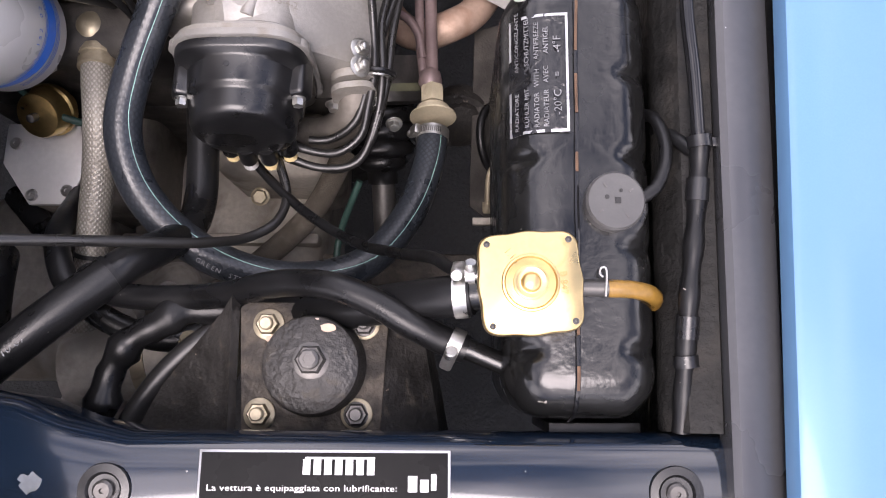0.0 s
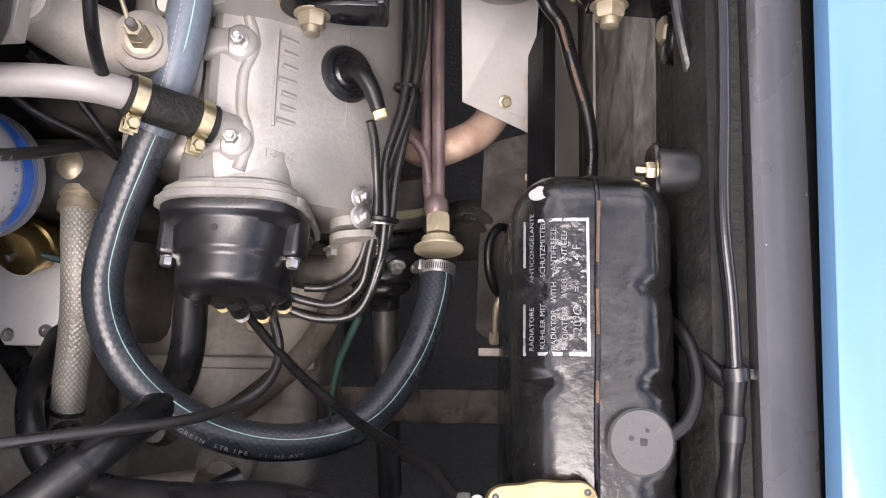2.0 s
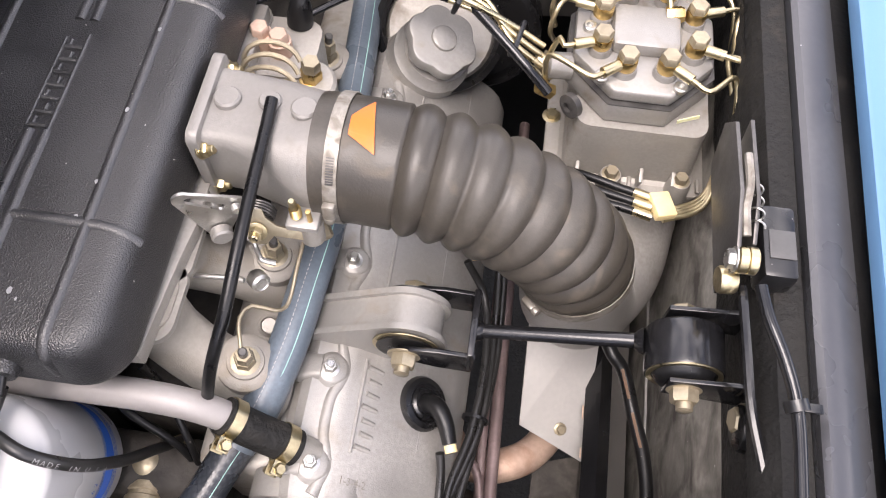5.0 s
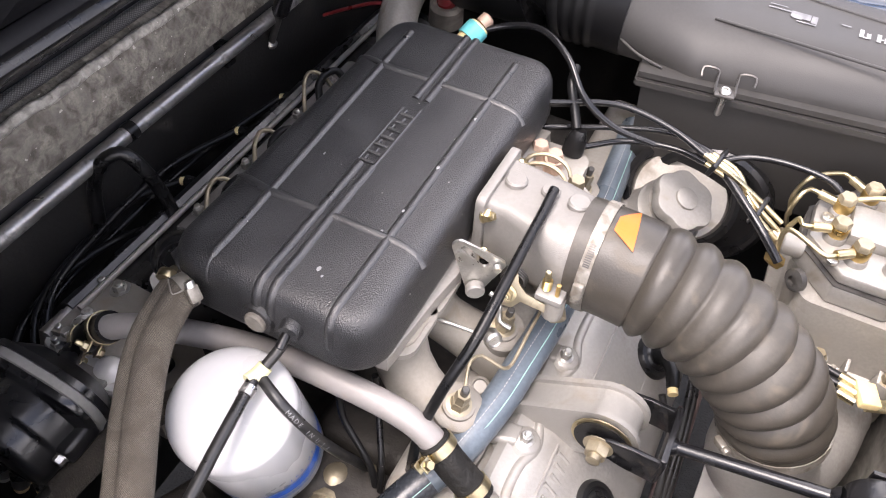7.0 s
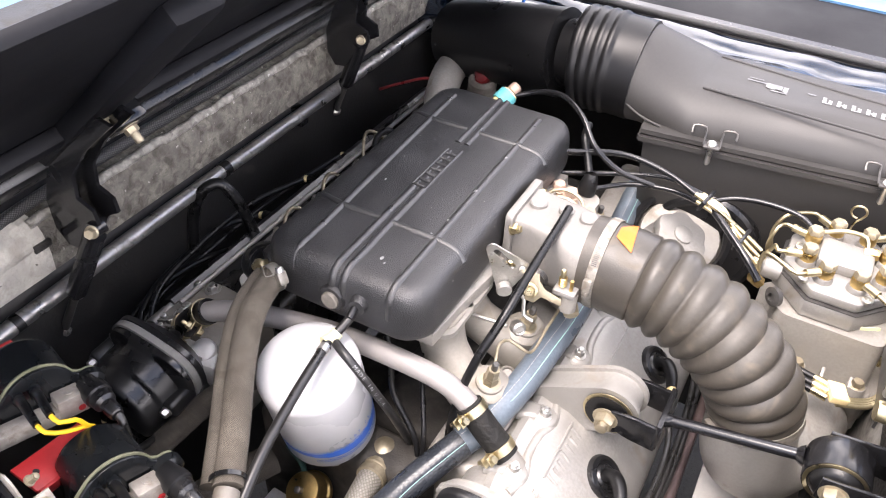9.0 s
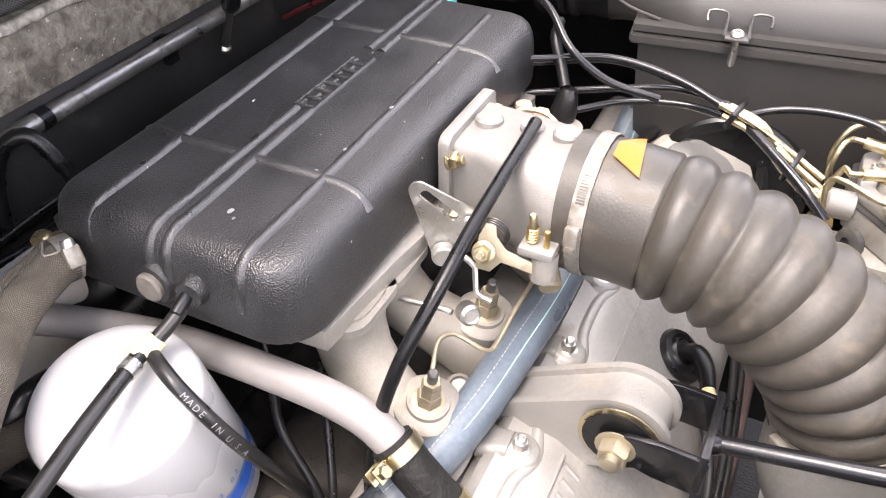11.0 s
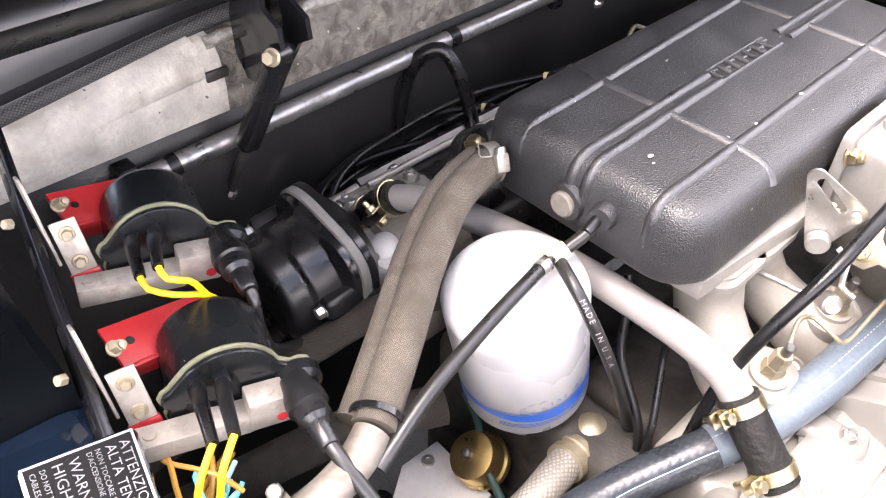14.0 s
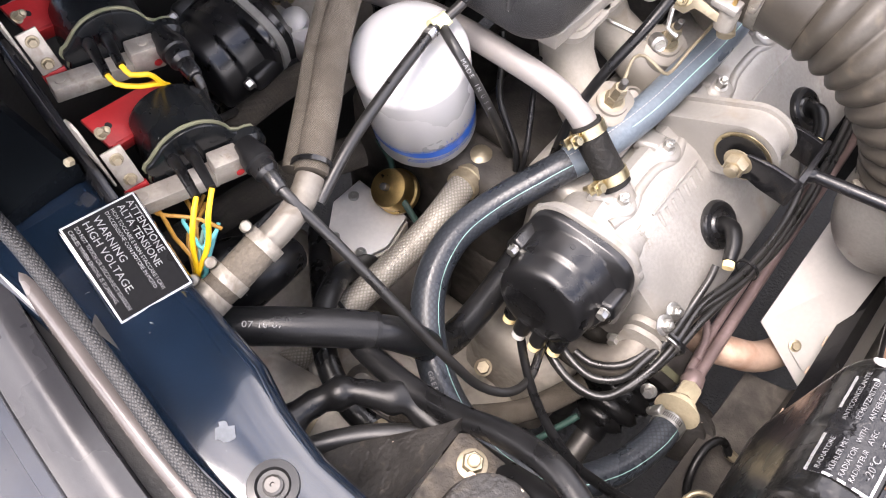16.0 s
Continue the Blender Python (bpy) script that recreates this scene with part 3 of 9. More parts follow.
def swept(profile, a, b, steps=2):
    """A panel whose (u, z) profile runs straight from a to b along y or x."""
    loops = []
    for k in range(steps + 1):
        t = k / steps
        loops.append([Vector(f) + (Vector(g) - Vector(f)) * t for f, g in zip(a, b)])
    return loft(loops)


def strip_y(profile, y0, y1, lean=lambda x: (0.0, 0.0)):
    """A strip along y; lean gives, for a profile point, its shift at y = 0 and per metre."""
    return swept(profile, [(x + lean(x)[0] + lean(x)[1] * y0, y0, z) for x, z in profile], [(x + lean(x)[0] + lean(x)[1] * y1, y1, z) for x, z in profile])


def channel_lean(x):
    """The rain channel narrows a little towards the rear and toes in."""
    k = (x - 0.170) / 0.0355
    return (-0.0042 - 0.0025 * k, 0.0135 + 0.0050 * k)


def wing_lean(x):
    return (-0.0192, 0.0370)


def bent_x(profile, x0, x1):
    """A strip along x that curves in with the body towards the bulkhead."""
    loops = []
    for k in range(41):
        x = x0 + (x1 - x0) * k / 40
        t = max(0.0, -0.15 - x)
        off = 0.10 * t + 0.25 * t * t
        loops.append([(x, y + min(off, 0.10), z + 0.05 * min(t, 0.3)) for y, z in profile])
    return loft(loops)


def strip_x(profile, x0, x1):
    return swept(profile, [(x0, y, z) for y, z in profile], [(x1, y, z) for y, z in profile])


# underseal ledge, grey channel, black strip for the gap's shadow, and painted wing
part("trim_ledge", strip_y([(0.140, 0.885), (0.150, 0.902), (0.168, 0.906), (0.172, 0.900), (0.172, 0.870), (0.140, 0.870)], -0.026, 1.12, lambda x: (-0.0035, 0.0135)), M_UNDERSEAL, None, "rough black undersealed ledge", category="trim", kind="structure")
part("trim_channel", strip_y([(0.170, 0.916), (0.174, 0.919), (0.181, 0.9185), (0.190, 0.9155), (0.199, 0.912), (0.2055, 0.9075), (0.2055, 0.895), (0.170, 0.895)], -0.35, 1.30, channel_lean), M_CHANNEL, None, "grey painted metal rain channel along the wing", category="trim", kind="structure")
part("trim_gap_shade", strip_y([(0.2060, 0.894), (0.210, 0.899), (0.222, 0.897), (0.240, 0.894), (0.240, 0.880), (0.2060, 0.880)], -0.35, 1.30, channel_lean), M_BAY_DARK, None, "black strip painting the shadow of the gap beside the wing", category="trim", kind="structure")
wing = [(0.2145, 0.917), (0.2150, 0.926), (0.2168, 0.930), (0.221, 0.9318), (0.25, 0.933), (0.32, 0.932), (0.42, 0.926), (0.55, 0.905), (0.68, 0.86), (0.76, 0.78), (0.80, 0.62), (0.80, 0.25), (0.78, 0.25), (0.78, 0.62), (0.74, 0.77), (0.66, 0.845), (0.54, 0.89), (0.42, 0.915), (0.25, 0.922), (0.2180, 0.917)]
part("body_wing", strip_y(wing, -0.9, 1.9, wing_lean), M_BODY_BLUE, None, "light blue metallic painted body wing", category="car body", kind="structure")
# dark gloss crossmember along y = -0.03, with a deeper end to the west
cross = [(-0.0285, 0.845), (-0.0270, 0.888), (-0.0300, 0.897), (-0.0365, 0.902), (-0.048, 0.9045), (-0.060, 0.9055), (-0.0775, 0.9054), (-0.0800, 0.9046), (-0.0812, 0.9020), (-0.0812, 0.845)]
def cross_at(x, dy, dz, tilt):
    return [(x, y + dy * max(0.0, min(1.0, (y + 0.081) / 0.05)), z + dz + tilt * (y + 0.05)) for y, z in cross]
loops = [cross_at(0.168, 0, 0, 0), cross_at(-0.05, 0, 0, 0), cross_at(-0.18, 0.000, 0.0, 0), cross_at(-0.22, 0.008, 0.0, 0), cross_at(-0.25, 0.019, -0.002, 0), cross_at(-0.30, 0.026, -0.002, 0), cross_at(-0.345, 0.030, -0.002, 0), cross_at(-0.38, 0.036, 0.009, 0), cross_at(-0.405, 0.038, 0.015, 0), cross_at(-0.425, 0.036, 0.016, 0)]
cross_ob = part("crossmember", loft(loops), M_PANEL, None, "dark blue gloss painted bay crossmember", 50, category="car body", kind="structure")
part("residue_mark", prism([(0.0085 * math.cos(a) * (0.8 + 0.45 * noise.noise((a * 1.7, 3, 0))), 0.0068 * math.sin(a) * (0.8 + 0.45 * noise.noise((a * 1.9, 8, 0)))) for a in [i * 0.35 for i in range(18)]], 0.0003, Matrix.Translation((-0.2325, -0.0550, 0.9052))), M_RESIDUE, cross_ob, "pale dried residue mark")
part("side_panel", strip_x([(-0.081, 0.900), (-0.081, 0.925), (-0.070, 0.930), (-0.03, 0.936), (-0.002, 0.937), (0.004, 0.932), (0.004, 0.80), (-0.081, 0.80)], -0.80, -0.4255), M_SIDE_BLACK, None, "dark gloss painted side panel of the bay", category="car body", kind="structure")
part("trim_woven_seal", tube([(0.17, -0.0870, 0.917), (-0.1, -0.0870, 0.9175), (-0.22, -0.0845, 0.920), (-0.30, -0.0722, 0.924), (-0.365, -0.0620, 0.932), (-0.42, -0.0560, 0.940), (-0.52, -0.0520, 0.945), (-0.80, -0.051, 0.946)], 0.0054, 16), M_TRIM, None, "black woven edge trim along the bay lip", 50, category="trim", kind="structure")
gutter = [(-0.0850, 0.86), (-0.0850, 0.895), (-0.095, 0.893), (-0.112, 0.893), (-0.1175, 0.896), (-0.1175, 0.86)]
# gutter coloured black so that it reads as a shadowed gap
part("trim_gutter", bent_x(gutter, -0.95, 0.22), M_BAY_DARK, None, "rain gutter beyond the woven trim, its shadow painted black", category="trim", kind="structure")
part("trim_bead", tube([(-0.95, -0.052, 0.938), (-0.5, -0.0575, 0.922), (-0.381, -0.0705, 0.911), (-0.300, -0.0825, 0.9065), (-0.241, -0.0905, 0.9050), (-0.10, -0.0985, 0.904), (0.22, -0.0995, 0.904)], 0.0064, 14, 0.012), M_RIDGE, None, "grey-brown rubber bead in the gutter", 60, category="trim", kind="structure")
part("trim_bright_strip", bent_x([(-0.118, 0.87), (-0.118, 0.9035), (-0.1188, 0.9048), (-0.1205, 0.9050), (-0.1255, 0.9068), (-0.1300, 0.9072), (-0.1340, 0.9066), (-0.1400, 0.9040), (-0.1470, 0.9010), (-0.1520, 0.8998), (-0.1530, 0.9008), (-0.1540, 0.8998), (-0.1540, 0.87)], -0.95, 0.22), M_BRIGHT_TRIM, None, "satin metal strip beside the gutter", category="trim", kind="structure")
part("trim_dark_edge", bent_x([(-0.1545, 0.87), (-0.1545, 0.8965), (-0.1630, 0.8955), (-0.1640, 0.8915), (-0.175, 0.891), (-0.299, 0.886), (-0.299, 0.87)], -0.95, 0.22), M_EDGE, None, "dark blue edge of the body beside the strip", category="car body", kind="structure")
part("body_sill", strip_x([(-0.3005, 0.86), (-0.3005, 0.900), (-0.306, 0.905), (-0.33, 0.908), (-0.45, 0.90), (-0.70, 0.80), (-0.72, 0.40), (-0.69, 0.40), (-0.68, 0.78), (-0.45, 0.88), (-0.33, 0.885)], -1.6, 0.21), M_BODY_BLUE, None, "light blue metallic body side", category="car body", kind="structure")
# far side: mirrored crossmember behind the air box
far = [(0.985, 0.86), (0.983, 0.900), (0.990, 0.912), (1.005, 0.919), (1.020, 0.921), (1.035, 0.922), (1.050, 0.921), (1.065, 0.919), (1.080, 0.921), (1.095, 0.927), (1.108, 0.925), (1.110, 0.86)]
loops = []
for k in range(57):
    x = -0.95 + 1.118 * k / 56
    loops.append([(x, y, z + (0.0060 * noise.noise((x * 11, y * 26, 1.7)) + 0.0030 * noise.noise((x * 30, y * 50, 4.2)) if z > 0.91 else 0)) for y, z in far])
part("far_crossmember", loft(loops), M_PANEL, None, "dark blue gloss crossmember behind the air box", 60, category="car body", kind="structure")
part("trim_far_seal", tube([(-0.95, 1.118, 0.930), (-0.3, 1.118, 0.930), (0.168, 1.118, 0.930)], 0.0055, 12, 0.03), M_TRIM, None, "black woven edge trim along the far bay lip", 50, category="trim", kind="structure")
# same black colour puts the shadow into the far gutter
part("trim_far_gutter", strip_x([(1.1105, 0.86), (1.1105, 0.905), (1.130, 0.903), (1.165, 0.903), (1.165, 0.86)], -0.95, 0.168), M_BAY_DARK, None, "far rain gutter, its shadow painted black", category="trim", kind="structure")
part("trim_far_strip", strip_x([(1.1655, 0.86), (1.1655, 0.912), (1.169, 0.9155), (1.185, 0.916), (1.190, 0.911), (1.190, 0.86)], -0.95, 0.168), M_BRIGHT_TRIM, None, "satin metal strip along the far gutter", category="trim", kind="structure")
# far edge takes the black lid colour to paint its shade
part("far_edge", strip_x([(1.1905, 0.86), (1.1905, 0.906), (1.21, 0.909), (1.28, 0.918), (1.35, 0.922), (1.35, 0.86)], -0.95, 0.168), M_LID, None, "edge of the far body side, black colour standing for shade", category="car body", kind="structure")
part("body_far_side", strip_x([(1.3505, 0.86), (1.3505, 0.926), (1.38, 0.930), (1.45, 0.915), (1.70, 0.82), (1.72, 0.40), (1.69, 0.40), (1.45, 0.88), (1.38, 0.90)], -1.6, 0.21), M_BODY_BLUE, None, "light blue metallic far body side", category="car body", kind="structure")
# bulkhead with insulation and lip along x = -0.66
part("bulkhead", strip_y([(-0.655, 0.30), (-0.655, 0.862), (-0.668, 0.885), (-0.86, 0.885), (-0.86, 0.30)], 0.004, 1.09), M_BAY_DARK, None, "black painted bulkhead below the insulation", category="wall", kind="structure")
part("trim_insulation", strip_y([(-0.650, 0.892), (-0.648, 0.918), (-0.650, 0.940), (-0.657, 0.952), (-0.672, 0.956), (-0.705, 0.952), (-0.705, 0.886)], 0.215, 1.06), M_FELT, None, "mottled beige-grey insulation felt along the bulkhead", 60, category="insulation", kind="structure")
part("trim_felt_edge", tube([(-0.6560, 0.215, 0.9535), (-0.656, 0.50, 0.9535), (-0.656, 1.05, 0.9535)], 0.0052, 10, 0.003, wobble=0.0030), M_FELT_EDGE, None, "frayed pale edge of the insulation felt", 60, category="insulation", kind="structure")
board = [(-0.6475, 0.894), (-0.6450, 0.918), (-0.6475, 0.942), (-0.655, 0.9545), (-0.672, 0.9585), (-0.690, 0.9585), (-0.690, 0.894)]
def board_end(y, k, lift=0.0):
    return [(x + lift, y, 0.894 + (z - 0.894) * k) for x, z in board]
part("trim_board", swept(board, board_end(-0.02, 0.56), board_end(0.222, 1.0), 8), M_BOARD, None, "pale beige insulation board at the near end of the bulkhead", 60, category="insulation", kind="structure")
layer = [(-0.6462, 0.930), (-0.6440, 0.932), (-0.6455, 0.9435), (-0.6540, 0.9565), (-0.672, 0.9605), (-0.690, 0.9605), (-0.690, 0.955), (-0.655, 0.950)]
def layer_end(y, k):
    return [(x, y, 0.894 + (z - 0.894) * k) for x, z in layer]
part("trim_board_layer", swept(layer, layer_end(-0.02, 0.56), layer_end(0.206, 1.0), 8), M_BOARD, None, "upper pale layer of the insulation board", 60, category="insulation", kind="structure")
# no hole is cut: a dark block gives the notch its shade
part("trim_notch_shade", span((-0.6480, 0.2065, 0.926), (-0.6436, 0.226, 0.9345), 0.0010), M_MOUNT, None, "dark block painting the shade of a torn notch beside the insulation board", category="insulation", kind="structure")
part("trim_bulkhead_seal", tube([(-0.668, -0.02, 0.9345), (-0.669, 0.10, 0.9490), (-0.671, 0.22, 0.9620), (-0.674, 0.5, 0.963), (-0.678, 1.06, 0.962)], 0.0066, 14), M_TRIM, None, "black woven seal above the insulation", category="trim", kind="structure")
def shelf_end(y, z):
    return [(-0.678, y, z), (-0.684, y, z + 0.006), (-0.727, y, z + 0.010), (-0.727, y, z - 0.05), (-0.6915, y, z - 0.05), (-0.6915, y, z - 0.006)]
part("trim_bulkhead_shelf", loft([shelf_end(-0.02, 0.936), shelf_end(0.10, 0.950), shelf_end(0.22, 0.963), shelf_end(0.50, 0.964), shelf_end(1.06, 0.963)]), M_LID, None, "black shelf behind the bulkhead seal", category="car body", kind="structure")
part("trim_bulkhead_lip", strip_y([(-0.728, 0.88), (-0.728, 0.935), (-0.80, 0.945), (-0.95, 0.960), (-1.10, 0.955), (-1.10, 0.88)], -0.06, 1.20), M_BAY_DARK, None, "black painted lip behind the seal", category="car body", kind="structure")
rail = thing("bulkhead_rail", (-0.64, 0.4, 0.87), "glossy black tubular rail along the bulkhead", "rail")
part("rail_tube", tube([(-0.643, 0.165, 0.870), (-0.643, 0.30, 0.873), (-0.643, 0.464, 0.876)], 0.0088, 16), M_RAIL, rail)
part("rail_tube", tube([(-0.643, 0.474, 0.876), (-0.643, 1.06, 0.878)], 0.0088, 16), M_RAIL, rail)
part("rail_tube", tube([(-0.643, 0.075, 0.866), (-0.643, 0.158, 0.8695)], 0.0088, 16), M_RAIL, rail)
part("rail_sleeve", tube([(-0.643, 0.157, 0.8695), (-0.643, 0.166, 0.870)], 0.0100, 16), M_RUBBER, rail)
part("rail_sleeve", tube([(-0.643, 0.463, 0.876), (-0.643, 0.475, 0.876)], 0.0100, 16), M_RUBBER, rail)
for y0 in (0.12, 0.63, 1.0):
    part("rail_bracket", span((-0.664, y0, 0.852), (-0.646, y0 + 0.016, 0.880), 0.002), M_BLACK_GLOSS, rail)
# power unit beneath: block, gearbox and sump castings
eng = thing("engine_block", (-0.25, 0.5, 0.25), "grimy cast aluminium engine block and gearbox", "engine")
# block, timing case and valley carry deep-bay shade in their colour
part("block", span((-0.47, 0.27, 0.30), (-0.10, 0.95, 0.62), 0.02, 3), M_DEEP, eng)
part("gearbox", span((-0.36, 0.02, 0.28), (-0.14, 0.27, 0.50), 0.03, 3), M_ALU_DIRTY, eng)
part("clutch_housing", span((-0.50, 0.0, 0.30), (-0.365, 0.20, 0.56), 0.03, 3), M_ALU_DIRTY, eng)
part("gearbox_rib", span((-0.36, 0.15, 0.49), (-0.14, 0.163, 0.515), 0.004), M_ALU_DIRTY, eng)
part("end_cover", span((-0.235, 0.205, 0.42), (-0.115, 0.275, 0.61), 0.02, 3), M_ALU_DIRTY, eng)
part("cover_bolt", hex_bolt((-0.197, 0.195, 0.553), (0.1, -0.3, 1), 0.008, 0.007, 0.010), M_PALE_BRASS, eng)
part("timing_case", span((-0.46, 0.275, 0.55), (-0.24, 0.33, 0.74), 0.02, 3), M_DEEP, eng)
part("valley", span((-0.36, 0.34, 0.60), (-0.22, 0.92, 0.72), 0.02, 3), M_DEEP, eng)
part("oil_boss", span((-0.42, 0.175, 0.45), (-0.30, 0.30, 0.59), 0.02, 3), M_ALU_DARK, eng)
beam = part("chassis_beam", merge(span((-0.13, 0.10, 0.44), (0.14, 0.135, 0.545), 0.004)), M_BRACKET, None, "grimy brown chassis cross beam deep in the bay", category="beam")

# ---- intake plenum ----
plenum = thing("intake_plenum", (-0.365, 0.51, 0.86), "black crackle-painted intake plenum with raised ribs", "intake plenum")
def plenum_loop(z, inset, r, skew=0.0):
    return [(-0.3655 + x, 0.5125 + y, z) for x, y in rounded(0.188 - 2 * inset, 0.386 - 2 * inset, r, 7)]
body_loops = [plenum_loop(*q) for q in ((0.886, 0.010, 0.028), (0.888, 0.003, 0.030), (0.893, -0.0008, 0.032), (0.899, -0.0020, 0.033), (0.908, -0.0020, 0.032), (0.920, -0.0014, 0.031), (0.930, -0.0002, 0.030), (0.9370, 0.0013, 0.028), (0.9415, 0.0034, 0.026), (0.9446, 0.0060, 0.024), (0.9466, 0.0095, 0.021), (0.9478, 0.0140, 0.017), (0.9483, 0.020, 0.013), (0.9484, 0.060, 0.010))]
part("housing", loft(body_loops), M_PLENUM, plenum, sharp=60)


def rib(pts, r=0.0046):
    return tube([(x, y, z - 0.0012) for x, y, z in pts], r, 10, 0.012)


TOPZ = 0.9476
for x0, x1, front in ((-0.4195, -0.4265, 0.3320), (-0.3710, -0.3735, 0.3300), (-0.3590, -0.3625, 0.3300), (-0.3075, -0.3105, 0.3300)):
    if x0 < -0.4 or x0 > -0.32:
        spans = [(front, 0.695)]
    else:
        spans = [(front, 0.470), (0.560, 0.695)]
    for a, b in spans:
        xa, xb = (x0 + (x1 - x0) * (y - 0.41) / 0.2 for y in (a, b))
        pts = [(xa, a + 0.018, TOPZ), ((xa + xb) / 2, (a + b) / 2, TOPZ), (xb, b, TOPZ)] if a > 0.4 else [(xa, a - 0.0088, 0.915), (xa, a - 0.0086, 0.930), (xa, a - 0.0064, 0.9395), (xa, a + 0.0010, TOPZ - 0.0016), (xa, a + 0.010, TOPZ), (xa, a + 0.030, TOPZ), ((xa + xb) / 2, (a + b) / 2, TOPZ), (xb, b + (0.006 if b < 0.5 else -0.02), TOPZ)]
        part("rib", rib(pts), M_PLENUM_RIB, plenum)
for y in (0.410, 0.610):
    part("cross_rib", rib([(-0.4618, y + 0.016, 0.928), (-0.4545, y + 0.008, 0.9405), (-0.443, y + 0.004, TOPZ - 0.0012), (-0.424, y, TOPZ), (-0.372, y + 0.001, TOPZ)]), M_PLENUM_RIB, plenum)
    part("cross_rib", rib([(-0.360, y, TOPZ), (-0.308, y, TOPZ), (-0.2900, y - 0.001, TOPZ - 0.0012), (-0.2800, y - 0.003, 0.9435), (-0.2745, y - 0.004, 0.9370)]), M_PLENUM_RIB, plenum)
# raised marque on the spine, as plain strokes
for k in range(7):
    y = 0.4795 + k * 0.0118
    part("raised_mark", merge(tube([(-0.3735, y, TOPZ + 0.0014), (-0.3600, y, TOPZ + 0.0014)], 0.0019, 8, 0.004), tube([(-0.3705 + 0.004 * (k % 2), y, TOPZ + 0.0014), (-0.3705 + 0.004 * (k % 2), y + 0.0068, TOPZ + 0.0014)], 0.0017, 8, 0.004)), M_PLENUM_RIB, plenum)
part("raised_mark", tube([(-0.3585, 0.4740, TOPZ + 0.0006), (-0.3590, 0.5180, TOPZ + 0.0006), (-0.3595, 0.5640, TOPZ + 0.0006)], 0.0018, 8, 0.01), M_PLENUM_RIB, plenum)
part("raised_mark", tube([(-0.3755, 0.4790, TOPZ + 0.0004), (-0.3760, 0.5600, TOPZ + 0.0004)], 0.0016, 8, 0.01), M_PLENUM_RIB, plenum)
for k, (x, y, s) in enumerate(((-0.337, 0.357, 0.0026), (-0.331, 0.352, 0.0014), (-0.404, 0.47, 0.0018), (-0.310, 0.44, 0.0018), (-0.309, 0.50, 0.0022), (-0.309, 0.575, 0.002), (-0.315, 0.413, 0.0022))):
    part("paint_chip", prism([(s * math.cos(a) * (0.6 + 0.5 * noise.noise((a, k * 3.3, 0))), s * math.sin(a)) for a in [i * 0.785 for i in range(8)]], 0.0004, Matrix.Translation((x, y, TOPZ + (0.0036 if abs(x + 0.309) < 0.002 else 0.0018)))), M_FOIL, plenum)
part("gasket_flange", prism([(-0.318, 0.342), (-0.272, 0.345), (-0.266, 0.42), (-0.262, 0.45), (-0.262, 0.67), (-0.318, 0.67)], 0.016, Matrix.Translation((0, 0, 0.8800)), 0.001), M_ALU, plenum, "cast aluminium lower flange")
boss = part("port_boss", merge(lathe([(0.016, 0), (0.0155, 0.014), (0.013, 0.02)], place((-0.369, 0.334, 0.913), (0, -1, 0.05)), 20), lathe([(0.010, 0), (0.0095, 0.018), (0.008, 0.022)], place((-0.340, 0.332, 0.920), (0.15, -1, 0.05)), 18)), M_PLENUM, plenum)
part("white_plug", lathe([(0.0095, 0), (0.0095, 0.003), (0.008, 0.0042), (0, 0.0042)], place((-0.369, 0.3145, 0.9135), (0, -1, 0.05)), 18), M_DULL_PIPE, boss, "dirty white round blanking plug")
part("nipple", lathe([(0.004, 0), (0.004, 0.012), (0.0034, 0.014)], place((-0.339, 0.312, 0.920), (0.15, -1, -0.2)), 12), M_BLACK_PLASTIC, boss)
part("port_swelling", loft([[(-0.392 + x, y, 0.9085 + v) for x, v in rounded(w, h, 0.011, 5)] for y, w, h in ((0.345, 0.062, 0.044), (0.330, 0.060, 0.040), (0.3215, 0.052, 0.032), (0.3190, 0.044, 0.024))]), M_PLENUM, plenum, sharp=60)
part("corner_port", lathe([(0.020, 0), (0.019, 0.012), (0.016, 0.018)], place((-0.448, 0.345, 0.908), (-0.5, -0.8, -0.1)), 20), M_PLENUM, plenum)

# ---- throttle body ----
tb = thing("intake_throttle", (-0.21, 0.505, 0.86), "cast aluminium throttle body bolted to the plenum", "throttle body")
part("flange", prism(rounded(0.082, 0.078, 0.008), 0.009, place((-0.2625, 0.5270, 0.907), (1, 0, 0), (0, 1, 0)), 0.0015), M_THROTTLE, tb)
tb_loops = []
for x, cy, w, h, r in ((-0.259, 0.5255, 0.068, 0.068, 0.008), (-0.240, 0.524, 0.068, 0.070, 0.010), (-0.205, 0.517, 0.080, 0.076, 0.020), (-0.185, 0.512, 0.090, 0.084, 0.034), (-0.168, 0.511, 0.091, 0.090, 0.043)):
    tb_loops.append([(x, cy + u, 0.9065 + v) for u, v in rounded(w, h, r, 6)])
part("casting", loft(tb_loops), M_THROTTLE, tb, sharp=50)
for p, r in (((-0.2462, 0.526, 0.937), 0.0100), ((-0.2146, 0.5265, 0.938), 0.0085), ((-0.1873, 0.520, 0.943), 0.0100)):
    part("boss", lathe([(r * 1.1, 0), (r, 0.003), (r, 0.0075), (r * 0.85, 0.009), (0, 0.009)], place(p, (0, 0.05, 1)), 20), M_THROTTLE, tb)
part("flange_nut", hex_bolt((-0.258, 0.4905, 0.928), (1, -0.1, 0.3), 0.0065, 0.006, 0.008, 0.004), M_YELLOW_ZINC, tb)
part("flange_nut", hex_bolt((-0.258, 0.563, 0.928), (1, 0, 0.2), 0.0065, 0.006, 0.008, 0.004), M_YELLOW_ZINC, tb)
